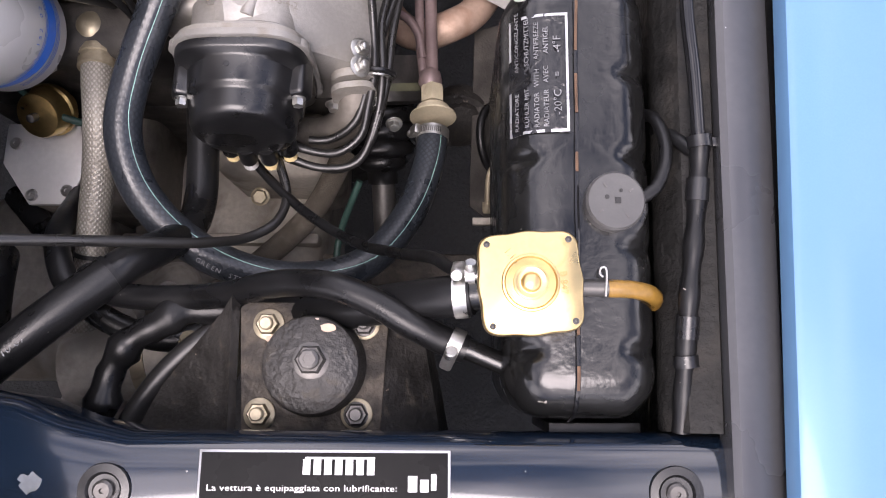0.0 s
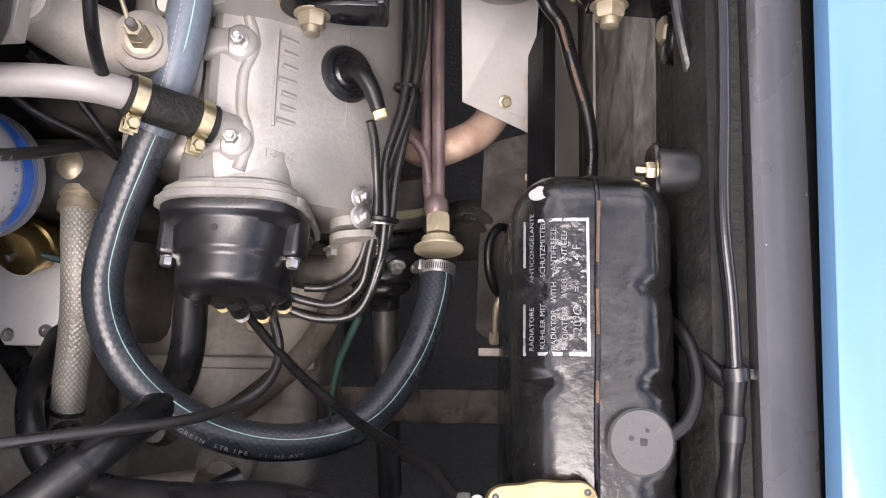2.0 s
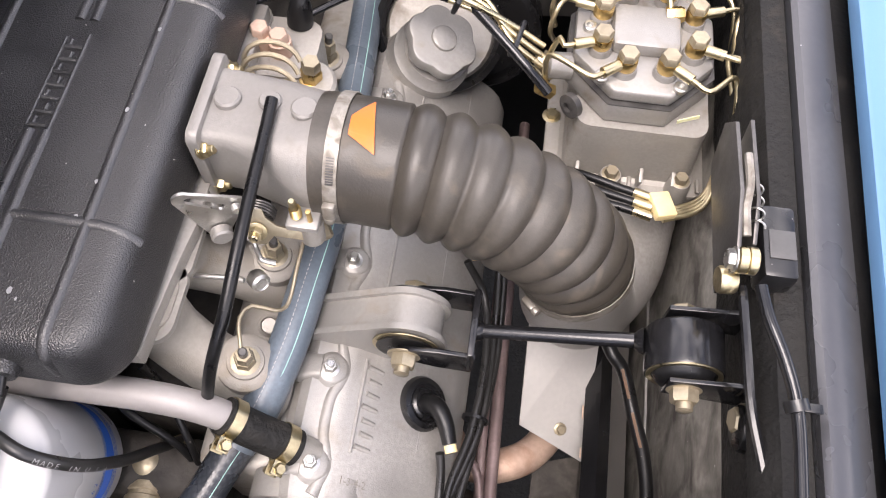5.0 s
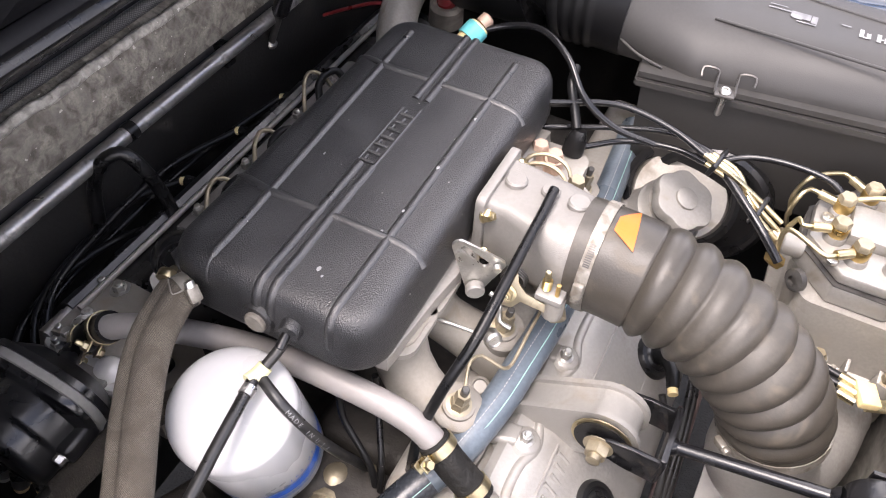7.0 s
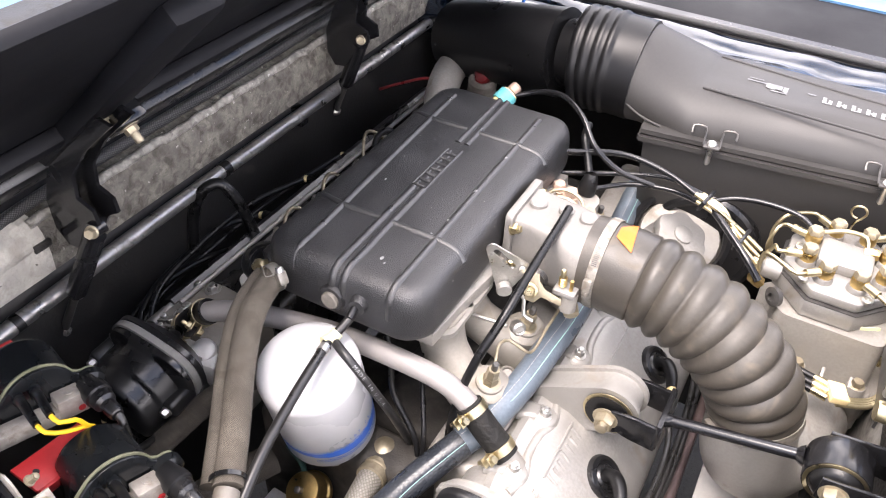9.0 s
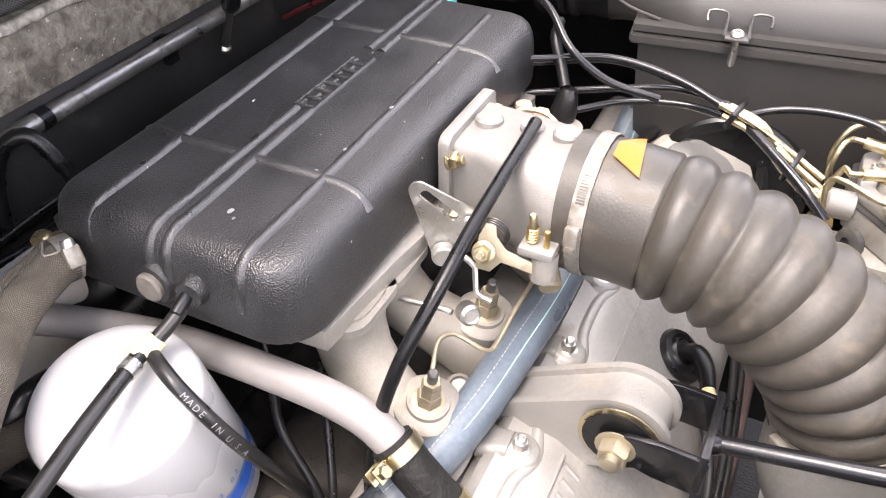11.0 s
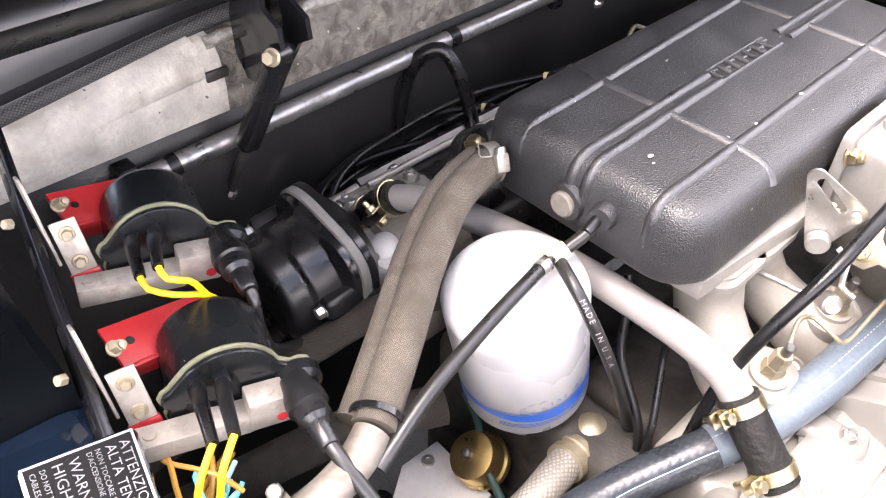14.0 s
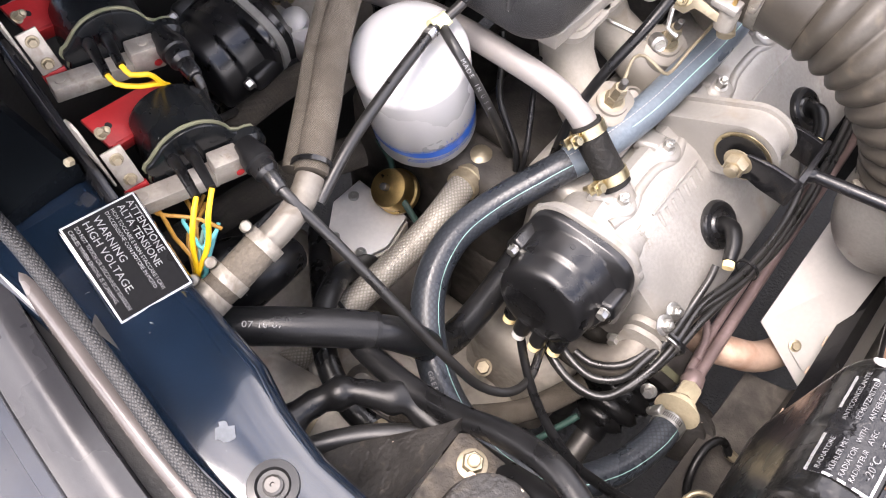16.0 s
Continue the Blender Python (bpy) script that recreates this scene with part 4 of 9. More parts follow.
part("flange_nut", hex_bolt((-0.258, 0.492, 0.880), (1, -0.1, 0.1), 0.0065, 0.006, 0.008, 0.004), M_YELLOW_ZINC, tb)
# slotted lever on its spindle
l0, l1 = Vector((-0.2462, 0.4520, 0.8806)), Vector((-0.2605, 0.4446, 0.9320))
e1 = (l1 - l0).normalized()
lever_n = Vector((0.44, -0.87, 0.10))
lever_n = (lever_n - e1 * lever_n.dot(e1)).normalized()
e2 = e1.cross(lever_n)
if e2.x < 0:
    e2 = -e2
lm = Matrix.Translation(l0) @ Matrix((e1, e2, e1.cross(e2))).transposed().to_4x4()
arm = hull_of([(0, 0, 0.0085), (0.052, 0.0, 0.0065), (0.020, 0.024, 0.0075)])
slot = hull_of([(-0.011, 0.0065, 0.0033), (0.012, -0.0055, 0.0033)])
def plate_with_slot(outline, hole, off, thick, m):
    bm = bmesh.new()
    out = [bm.verts.new((x, y, 0)) for x, y in outline]
    inn = [bm.verts.new((x + off[0], y + off[1], 0)) for x, y in hole]
    edges = [bm.edges.new((r[i], r[(i + 1) % len(r)])) for r in (out, inn) for i in range(len(r))]
    bmesh.ops.triangle_fill(bm, use_beauty=True, use_dissolve=False, edges=edges)
    ret = bmesh.ops.extrude_face_region(bm, geom=bm.faces[:])
    bmesh.ops.translate(bm, verts=[g for g in ret["geom"] if isinstance(g, bmesh.types.BMVert)], vec=(0, 0, thick))
    bmesh.ops.recalc_face_normals(bm, faces=bm.faces[:])
    bm.transform(m)
    return bm
lever = part("throttle_lever", plate_with_slot(arm, slot, (0.036, 0.0085), 0.0024, lm), M_STEEL, tb, "plated slotted throttle lever")
part("lever_pivot", lathe([(0.0085, 0), (0.0085, 0.006), (0.007, 0.0075), (0, 0.0075)], place(l0 + lever_n * 0.001, lever_n), 20), M_ALU_CLEAN, lever)
part("lever_spindle", lathe([(0.006, -0.05), (0.006, 0.0)], place(l0, lever_n), 16), M_STEEL, lever)
part("lever_pin", lathe([(0.0035, 0), (0.0035, 0.005), (0, 0.0055)], place(l0 + e1 * 0.020 + e2 * 0.024 + lever_n * 0.001, lever_n), 12), M_STEEL, lever)
part("return_cam", prism([(-0.004, -0.012), (0.006, -0.012), (0.012, -0.004), (0.034, -0.006), (0.034, 0.001), (0.014, 0.005), (0.006, 0.012), (0.004, 0.019), (-0.003, 0.019), (-0.006, 0.01)], 0.0022, place((-0.2150, 0.4500, 0.8920), (0.1, -0.9, 0.45), (1, 0, 0)), 0.0004), M_PALE_BRASS, lever, "dull plated return cam")
for k in range(4):
    part("spring_coil", tube([(-0.215 + 0.011 * math.cos(a), 0.458 + k * 0.0022 + 0.0003 * a, 0.898 + 0.011 * math.sin(a)) for a in [i * 0.5 for i in range(13)]], 0.0008, 6, 0.004), M_DARKSTEEL, lever)
part("cam_nut", hex_bolt((-0.2150, 0.4470, 0.8935), (0.1, -0.9, 0.45), 0.006, 0.006, 0.008, 0.004), M_YELLOW_ZINC, lever)
stop = part("stop_bracket", span((-0.1930, 0.449, 0.898), (-0.1690, 0.468, 0.905), 0.002), M_ALU_CLEAN, tb)
part("stop_screw", merge(lathe([(0.0028, 0), (0.0028, 0.021), (0.002, 0.0225), (0, 0.0225)], place((-0.1855, 0.4580, 0.904), (-0.05, 0.0, 1)), 10)), M_YELLOW_ZINC, stop, "sprung idle stop screw")
for k in range(5):
    part("screw_spring", lathe([(0.0034, 0), (0.0044, 0.0007), (0.0034, 0.0014)], place((-0.1857, 0.4580, 0.9065 + 0.0022 * k), (-0.05, 0, 1)), 14, cap=False), M_BRASS, stop)
part("stop_post", lathe([(0.002, 0), (0.002, 0.014), (0, 0.0145)], place((-0.1755, 0.4560, 0.904), (0, 0, 1)), 10), M_BRASS, stop)
part("lower_port", lathe([(0.009, 0), (0.009, 0.018), (0.0075, 0.020)], place((-0.1770, 0.4600, 0.897), (0.05, -0.25, -1)), 16), M_ALU, tb)
part("drain_fitting", merge(lathe([(0.0085, 0), (0.0085, 0.012), (0.0065, 0.014)], place((-0.1780, 0.4720, 0.872), (0.5, -0.8, -0.4)), 8)), M_PALE_BRASS, tb)

# ---- corrugated air duct and its elbow ----
duct = thing("air_duct", (-0.05, 0.50, 0.70), "weathered black corrugated rubber air duct", "air duct")
DUCT = [(-0.172, 0.511, 0.907), (-0.140, 0.510, 0.908), (-0.100, 0.508, 0.905), (-0.055, 0.505, 0.893), (-0.015, 0.502, 0.868), (0.012, 0.502, 0.838), (0.026, 0.503, 0.808), (0.030, 0.503, 0.793)]
def duct_r(t, w):
    if w < 0.055 or t > 0.94:
        return 0.0475
    return 0.0440 + 0.0062 * abs(math.sin(math.pi * (w - 0.055) / 0.0215)) ** 0.85
part("bellows", tube(DUCT, duct_r, 40, 0.0014), M_DUCT, duct, sharp=70)
part("cuff", tube([(-0.176, 0.511, 0.907), (-0.160, 0.511, 0.908)], 0.0478, 36), M_DUCT, duct)
clamp(duct, (-0.1600, 0.5108, 0.9078), (1, -0.02, 0.02), 0.0484, 0.010, (0.1, -0.9, 0.15), material=M_CLAMP, side=1)
clamp(duct, (0.0298, 0.5030, 0.7955), (-0.25, 0.0, 1), 0.0480, 0.011, (-0.72, -0.69, 0), material=M_CLAMP, side=1)
def on_duct(x, y):
    """A place on the upper skin of the duct's plain cuff."""
    return (x, y, 0.9078 + math.sqrt(0.0479 ** 2 - (y - 0.5103) ** 2) + 0.0022)
mark_rows = []
for k in range(9):
    t = k / 8
    pa, pb = Vector((-0.1515, 0.5135)).lerp(Vector((-0.1515, 0.4985)), t), Vector((-0.1378, 0.5310)).lerp(Vector((-0.1315, 0.4870)), t)
    mark_rows.append([on_duct(*pa.lerp(pb, q)) for q in (0, 0.25, 0.5, 0.75, 1)])
part("yellow_mark", loft(mark_rows, cap=False), M_YELLOW_TAPE, duct, "yellow sticker folded over the clamp edge")
elbow = thing("intake_elbow", (0.05, 0.5, 0.6), "cast aluminium intake elbow under the fuel distributor", "intake elbow")
part("elbow_casting", tube([(0.0302, 0.503, 0.795), (0.033, 0.503, 0.765), (0.037, 0.505, 0.738), (0.048, 0.520, 0.712), (0.070, 0.560, 0.700), (0.080, 0.620, 0.700)], lambda t, w: 0.0465 + 0.012 * t, 32, 0.006), M_ALU_CLEAN, elbow)
part("drain_boss", lathe([(0.014, 0), (0.012, 0.014), (0.011, 0.02)], place((0.064, 0.516, 0.695), (0.25, -0.9, -0.3)), 16), M_ALU_CLEAN, elbow)
part("drain_plug", hex_bolt((0.0690, 0.498, 0.689), (0.25, -0.9, -0.3), 0.010, 0.009, 0.011), M_DARKSTEEL, elbow)

# ---- rear cam cover ----
cover = thing("cam_cover", (-0.11, 0.5, 0.70), "satin cast aluminium cam cover with raised marking", "cam cover")
# cross-section of the cover, (x, z), drawn along the engine
CS = [(-0.182, 0.770), (-0.180, 0.789), (-0.172, 0.7935), (-0.160, 0.789), (-0.150, 0.7885), (-0.140, 0.786), (-0.110, 0.765), (-0.085, 0.7445), (-0.062, 0.7235), (-0.054, 0.712), (-0.048, 0.694), (-0.048, 0.660), (-0.182, 0.660)]
def cover_loop(y, drop=0.0, k=1.0):
    cx, cz = -0.115, 0.70
    return [(cx + (x - cx) * k, y, cz + (z - cz) * k - drop) for x, z in CS]
part("cover_shell", loft([cover_loop(0.268, 0.012, 0.84), cover_loop(0.272, 0.006, 0.93), cover_loop(0.282, 0.002, 0.98), cover_loop(0.296), cover_loop(0.735), cover_loop(0.745, 0.004, 0.97), cover_loop(0.750, 0.012, 0.9)]), M_ALU_CLEAN, cover, sharp=30)
part("cover_edge", strip_y([(-0.1875, 0.772), (-0.1875, 0.7775), (-0.176, 0.7790), (-0.176, 0.772)], 0.285, 0.745), M_ALU, cover)
part("cam_ridge", tube([(-0.0845, 0.34, 0.7428), (-0.0845, 0.74, 0.7428)], 0.0012, 8, 0.02), M_ALU_CLEAN, cover)
part("cam_ridge", tube([(-0.128, 0.46, 0.7775), (-0.128, 0.74, 0.7775)], 0.0014, 8, 0.02), M_ALU_CLEAN, cover)
for y in (0.310, 0.386, 0.483, 0.572, 0.660):
    pad = part("bolt_pad", merge(lathe([(0.027, -0.013), (0.0215, -0.0085), (0.0165, -0.0035), (0.0125, 0.0015), (0.0105, 0.0032), (0, 0.0036)], place((-0.158, y, 0.7905), (0.22, 0, 1)), 28), loft([[(-0.186 + 0.004 * k, y + u, 0.786 + 0.001 * k + v) for u, v in rounded(0.026 - 0.001 * k, 0.013, 0.006, 4)] for k in range(6)])), M_ALU_CLEAN, cover, sharp=60)
    part("bolt", hex_bolt((-0.1595, y, 0.7942), (0.15, 0, 1), 0.0056, 0.0060, 0.0080, 0.0045, 0.0032), M_STEEL, pad)
# scalloped step of the raised panel beside the bolts
scallop = []
for y in (0.310, 0.386, 0.483, 0.572, 0.660):
    scallop += [(-0.1550, y - 0.022, 0.7850), (-0.1510, y - 0.010, 0.7844), (-0.1485, y, 0.7836), (-0.1510, y + 0.011, 0.7844), (-0.1550, y + 0.024, 0.7850)]
part("panel_step", tube(scallop, 0.0058, 14, 0.004), M_ALU_CLEAN, cover)
slope = Vector((0.64, 0, 0.77)).normalized()
def on_cover(x, y, lift=0.0):
    z = 0.786 + (x + 0.140) / (0.055) * (0.7445 - 0.786)
    return Vector((x, y, z)) + slope * lift
for y in (0.281, 0.265):
    part("bolt", hex_bolt(on_cover(-0.072, y, 0.004), slope, 0.006, 0.006, 0.0095, 0.003), M_STEEL, cover)
cm = place(on_cover(-0.1245, 0.365, 0.0002), slope, (0, 1, 0))
for k in range(7):
    y = -0.036 + k * 0.0108
    part("raised_mark", tube([cm @ Vector((y, -0.0062, 0.0)), cm @ Vector((y + 0.0012, 0.0060 if k % 3 else 0.0085, 0.0))], 0.0022, 10, 0.004), M_ALU_CLEAN, cover)
part("raised_mark", tube([cm @ Vector((-0.041, 0.0110, 0)), cm @ Vector((0.036, 0.0110, 0))], 0.0014, 8, 0.02), M_ALU_CLEAN, cover)
lettering("1-3-4-2", 0.0085, place(on_cover(-0.1285, 0.3020, 0.0028), slope, (0, 1, 0)) @ pose(0, 0, 0, 0, 0, -90), M_ALU, cover, "raised_number", label="raised cast numerals")
part("number_plate_rim", span((-0.139, 0.2925, 0.7795), (-0.133, 0.3055, 0.7815), 0.0005), M_ALU_CLEAN, cover)
for y in (0.381, 0.560):
    c = on_cover(-0.0850, y, 0.001)
    g = part("plug_grommet", lathe([(0.0235, -0.004), (0.0235, 0.001), (0.0215, 0.0045), (0.0170, 0.0055), (0.0150, 0.0030), (0.0140, 0.0028), (0.0125, 0.0050), (0.0115, 0.0058), (0, 0.0058)], place(c, slope), 30), M_BLACK_PLASTIC, cover, "round black rubber plug grommet")
    part("plug_boot", tube([c + slope * 0.002, c + slope * 0.014 + Vector((0.003, -0.004, 0)), c + slope * 0.017 + Vector((0.010, -0.016, -0.002)), c + slope * 0.014 + Vector((0.018, -0.032, -0.004))], lambda t, w: 0.0092 - 0.0030 * t, 16, 0.003), M_RUBBER, g)
    e = c + slope * 0.0138 + Vector((0.0185, -0.033, -0.0042))
    part("boot_band", tube([e, e + Vector((0.0022, -0.0058, -0.0010))], 0.0053, 14), M_CREAM_BAND, g, "cream identification band")

# lug of the stay, cast into the cover
stay = thing("engine_stay", (-0.10, 0.425, 0.76), "black engine stay rod with rubber-bushed ends", "engine stay")
def lug_slice(y0, y1, r0, r1):
    ring = hull_of([(-0.1010, 0.8130, r0), (-0.175, 0.7930, r1), (-0.128, 0.774, 0.006)])
    return loft([[(x, y0, z) for x, z in ring], [(x, y1, z) for x, z in ring]])
lug = part("lug", lug_slice(0.4110, 0.4390, 0.0268, 0.0070), M_ALU_CLEAN, stay, "cast aluminium lug")
for y0, y1 in ((0.4075, 0.4125), (0.4375, 0.4425)):
    part("lug_rim", lug_slice(y0, y1, 0.0312, 0.0118), M_ALU_CLEAN, lug)
part("bush_core", lathe([(0.0235, -0.0225), (0.0225, -0.0195), (0.0225, 0.0195), (0.0235, 0.0225)], place((-0.1010, 0.4250, 0.8130), (0, 1, 0)), 30), M_RUBBER, stay)
part("bush_lip", lathe([(0.0265, -0.0205), (0.0265, -0.0195), (0.0225, -0.0195), (0.0225, -0.0205), (0.0265, -0.0205)], place((-0.1010, 0.4250, 0.8130), (0, 1, 0)), 30, cap=False), M_YELLOW_ZINC, stay)
for y in (0.3990, 0.4510):
    part("yoke_cheek", prism([(-0.0480, -0.0165), (-0.020, -0.0165), (0, -0.0125), (0.012, -0.006), (0.0145, 0), (0.012, 0.006), (0, 0.0125), (-0.020, 0.0165), (-0.0480, 0.0165)], 0.004, Matrix.Translation((-0.1010 + 0.006, y, 0.8150)) @ pose(0, 0, 0, 90, 0, 180) @ pose(0, 0, 0, 0, 0, 4), 0.0008), M_BLACK_GLOSS, stay)
part("yoke_back", span((-0.0525, 0.3968, 0.7985), (-0.0470, 0.4532, 0.8335), 0.0012), M_BLACK_GLOSS, stay)
part("rod", tube([(-0.0475, 0.4250, 0.8160), (0.0740, 0.4215, 0.8480)], 0.0058, 18), M_BLACK_GLOSS, stay)
part("rod_weld", lathe([(0.0088, 0), (0.0075, 0.004), (0.006, 0.006)], place((-0.0470, 0.4250, 0.8160), (1, 0, 0.27)), 16), M_BLACK_GLOSS, stay)
part("rod_weld", lathe([(0.0105, 0), (0.0085, 0.004), (0.006, 0.007)], place((0.0765, 0.4213, 0.8485), (-1, 0, -0.27)), 16), M_BLACK_GLOSS, stay)
part("bush_shell", lathe([(0.0280, -0.0235), (0.0285, -0.022), (0.0285, 0.0090), (0.0270, 0.0110), (0, 0.0110)], place((0.1040, 0.4200, 0.8550), (0, 1, 0)), 36), M_BLACK_GLOSS, stay)
part("bush_ring", lathe([(0.0270, -0.0245), (0.0270, -0.0230), (0.0235, -0.0230), (0.0235, -0.0245), (0.0270, -0.0245)], place((0.1040, 0.4200, 0.8550), (0, 1, 0)), 36, cap=False), M_YELLOW_ZINC, stay)
part("bush_rubber", lathe([(0.0235, -0.0225), (0.0210, -0.027), (0.0180, -0.030), (0.012, -0.031), (0, -0.031)], place((0.1040, 0.4200, 0.8550), (0, 1, 0)), 30), M_RUBBER, stay)
for y in (0.3870, 0.4420):
    part("wall_plate", prism([(-0.014, -0.013), (0.046, -0.020), (0.046, 0.020), (-0.014, 0.013)], 0.0035, Matrix.Translation((0.1040, y, 0.8570)) @ pose(0, 0, 0, 90, 0, 0), 0.0006), M_BLACK_GLOSS, stay)
for x, y, z in ((-0.1010, 0.3970, 0.8130), (0.1040, 0.3853, 0.8550)):
    part("nut", hex_bolt((x, y, z), (0, -1, 0), 0.0105, 0.0095, 0.0135, 0.006, 0.0062), M_PALE_BRASS, stay, "yellow zinc-plated lock nut")
for x, y, z in ((-0.1010, 0.4530, 0.8130), (0.1040, 0.4438, 0.8550)):
    part("bolt_head", hex_bolt((x, y, z), (0, 1, 0), 0.0100, 0.0065, 0.0130), M_PALE_BRASS, stay)

# ---- distributor in front of the rear cam cover ----
def squircle(r, p, z, n=56):
    """A ring between a circle (p = 2) and a rounded square."""
    out = []
    for k in range(n):
        a = 2 * math.pi * k / n + math.pi / 4
        c, q = math.cos(a), math.sin(a)
        w = r / ((abs(c) ** p + abs(q) ** p) ** (1 / p))
        out.append((w * c, w * q, z))
    return out


def shell(rings, m):
    bm = loft([squircle(*ring) for ring in rings])
    bm.transform(m)
    return bm


def distributor(at, lean, label, metal=True, roll=0):
    d = thing("distributor", at, label, "distributor")
    m = place(at, (0, -1, lean), (0, 0, 1)) @ pose(0, 0, 0, 0, 0, roll)
    if metal:
        part("adapter", shell([(0.046, 3.4, -0.040), (0.0455, 3.4, -0.017), (0.0475, 3.4, -0.0145), (0.050, 3.4, -0.0135), (0.050, 3.4, -0.0095)], m), M_ALU_CLEAN, d, "cast aluminium adapter")
        part("adapter_flange", shell([(0.0535, 3.6, -0.0093), (0.0542, 3.6, -0.0088), (0.0542, 3.6, -0.0045), (0.0535, 3.6, -0.0040)], m), M_ALU, d)
        part("adapter_flange", shell([(0.0560, 3.6, -0.0036), (0.0568, 3.6, -0.0030), (0.0568, 3.6, 0.0024), (0.0560, 3.6, 0.0030)], m), M_ALU_CLEAN, d)
        for a in (35, 145, 215, 325):
            part("flange_tab", lathe([(0.0105, -0.0034), (0.0105, 0.0030), (0.0095, 0.0036), (0, 0.0036)], m @ Matrix.Translation((0.056 * math.sin(radians(a)), 0.056 * math.cos(radians(a)), 0)), 18), M_ALU_CLEAN, d)
    else:
        part("gasket", shell([(0.0552, 3.4, -0.004), (0.0568, 3.4, -0.003), (0.0568, 3.4, 0.004), (0.0552, 3.4, 0.005)], m), M_GASKET, d, "pale grey gasket")
        part("back_plate", shell([(0.040, 2.4, -0.024), (0.052, 3.2, -0.012), (0.057, 3.4, -0.010), (0.057, 3.4, -0.004)], m), M_BLACK_PLASTIC, d)
    deep = 0.88 if metal else 0.86
    cap_rings = [(0.0535, 3.6, 0.0034), (0.0545, 3.6, 0.0042), (0.0545, 3.4, 0.0110), (0.0535, 3.2, 0.0128), (0.0500, 2.4, 0.0155), (0.0488, 2.1, 0.0180), (0.0480, 2.0, 0.0400), (0.0470, 2.0, 0.0430), (0.0446, 2.0, 0.0448), (0.0436, 2.0, 0.0480), (0.0430, 2.0, 0.0620), (0.0416, 2.0, 0.0665), (0.0385, 2.0, 0.0695), (0.033, 2.0, 0.0706), (0.012, 2.0, 0.0714)]
    part("cap", shell([(r, p, z * deep + 0.0005) for r, p, z in cap_rings], m), M_BLACK_PLASTIC, d, "glossy black cap", 45)
    part("cap_nib", lathe([(0.0026, 0), (0.0024, 0.0010), (0.0012, 0.0012), (0, 0.0008)], m @ Matrix.Translation((0.0478, 0.004, 0.027 * deep)) @ pose(0, 0, 0, 0, 90, 0), 12), M_BLACK_PLASTIC, d)
    for a in (20, 160, 272):
        c, s = math.cos(radians(a)), math.sin(radians(a))
        # the frame's x is up, y to the side
        ear = part("ear", box((0.026, 0.019, 0.034), m @ Matrix.Translation((0.0455 * s, 0.0455 * c, 0.0205)) @ pose(0, 0, 0, 0, 0, 90 - a), 0.0045, 3), M_BLACK_PLASTIC, d)
        part("screw", hex_bolt(m @ Vector((0.050 * s, 0.050 * c, 0.038)), m.to_3x3() @ Vector((0, 0, 1)), 0.0050, 0.006, 0.006), M_STEEL, ear)
    dn = m.to_3x3() @ Vector((-1, 0, 0))
    for k, (u, w) in enumerate(((0.022, 0.050), (0.006, 0.058), (-0.012, 0.058), (-0.028, 0.050))):
        q = m @ Vector((-0.030, u, w))
        tower = part("terminal", lathe([(0.0085, 0), (0.0078, 0.016), (0.0066, 0.018)], place(q, dn + m.to_3x3() @ Vector((0, 0, 0.25))), 14), M_BLACK_PLASTIC, d)
        part("terminal_band", lathe([(0.0064, 0.018), (0.0064, 0.024), (0.0052, 0.0245)], place(q, dn + m.to_3x3() @ Vector((0, 0, 0.25))), 12), M_CREAM_BAND if k != 1 else M_WHITE_PRINT, tower)
    return d
distributor((-0.1620, 0.2600, 0.7440), 0.15, "glossy black rear distributor cap on an aluminium flange")
distributor((-0.5320, 0.2235, 0.8060), -0.06, "glossy black front distributor cap beside the coils", False, -13)

# ---- expansion tank with its caps and label ----
tank = thing("expansion_tank", (0.087, 0.118, 0.70), "black enamelled steel coolant expansion tank with seam", "expansion tank")
def tank_z(u, y, d):
    """Height of the tank's skin: u across (-1..1), y along from its middle, d from 0 on top to 1 at the rim."""
    z = 0.9055 - 0.034 * (1 - math.sqrt(max(0.0, 1 - d ** 2.4))) - 0.006 * max(0.0, -u) ** 1.5
    for yc, both in ((0.192, 1), (0.139, 1), (0.083, 0), (0.021, 1)):
        if not both and u < 0:
            continue
        t = (y + 0.1215 - yc) / 0.0044
        z -= 0.0052 * max(0.0, min(1.0, (abs(u) - 0.42) / 0.25)) * math.exp(-t * t)
    return z
def tank_at(x, y, lift=0.0):
    """The point of the tank's skin under (x, y)."""
    u, v = x - 0.0865, y - 0.1215
    d = min(1.0, math.hypot(max(0.0, abs(u) - 0.021) / 0.026, max(0.0, abs(v) - 0.1130) / 0.028))
    return Vector((x, y, tank_z(u / 0.047, v, d) + lift))
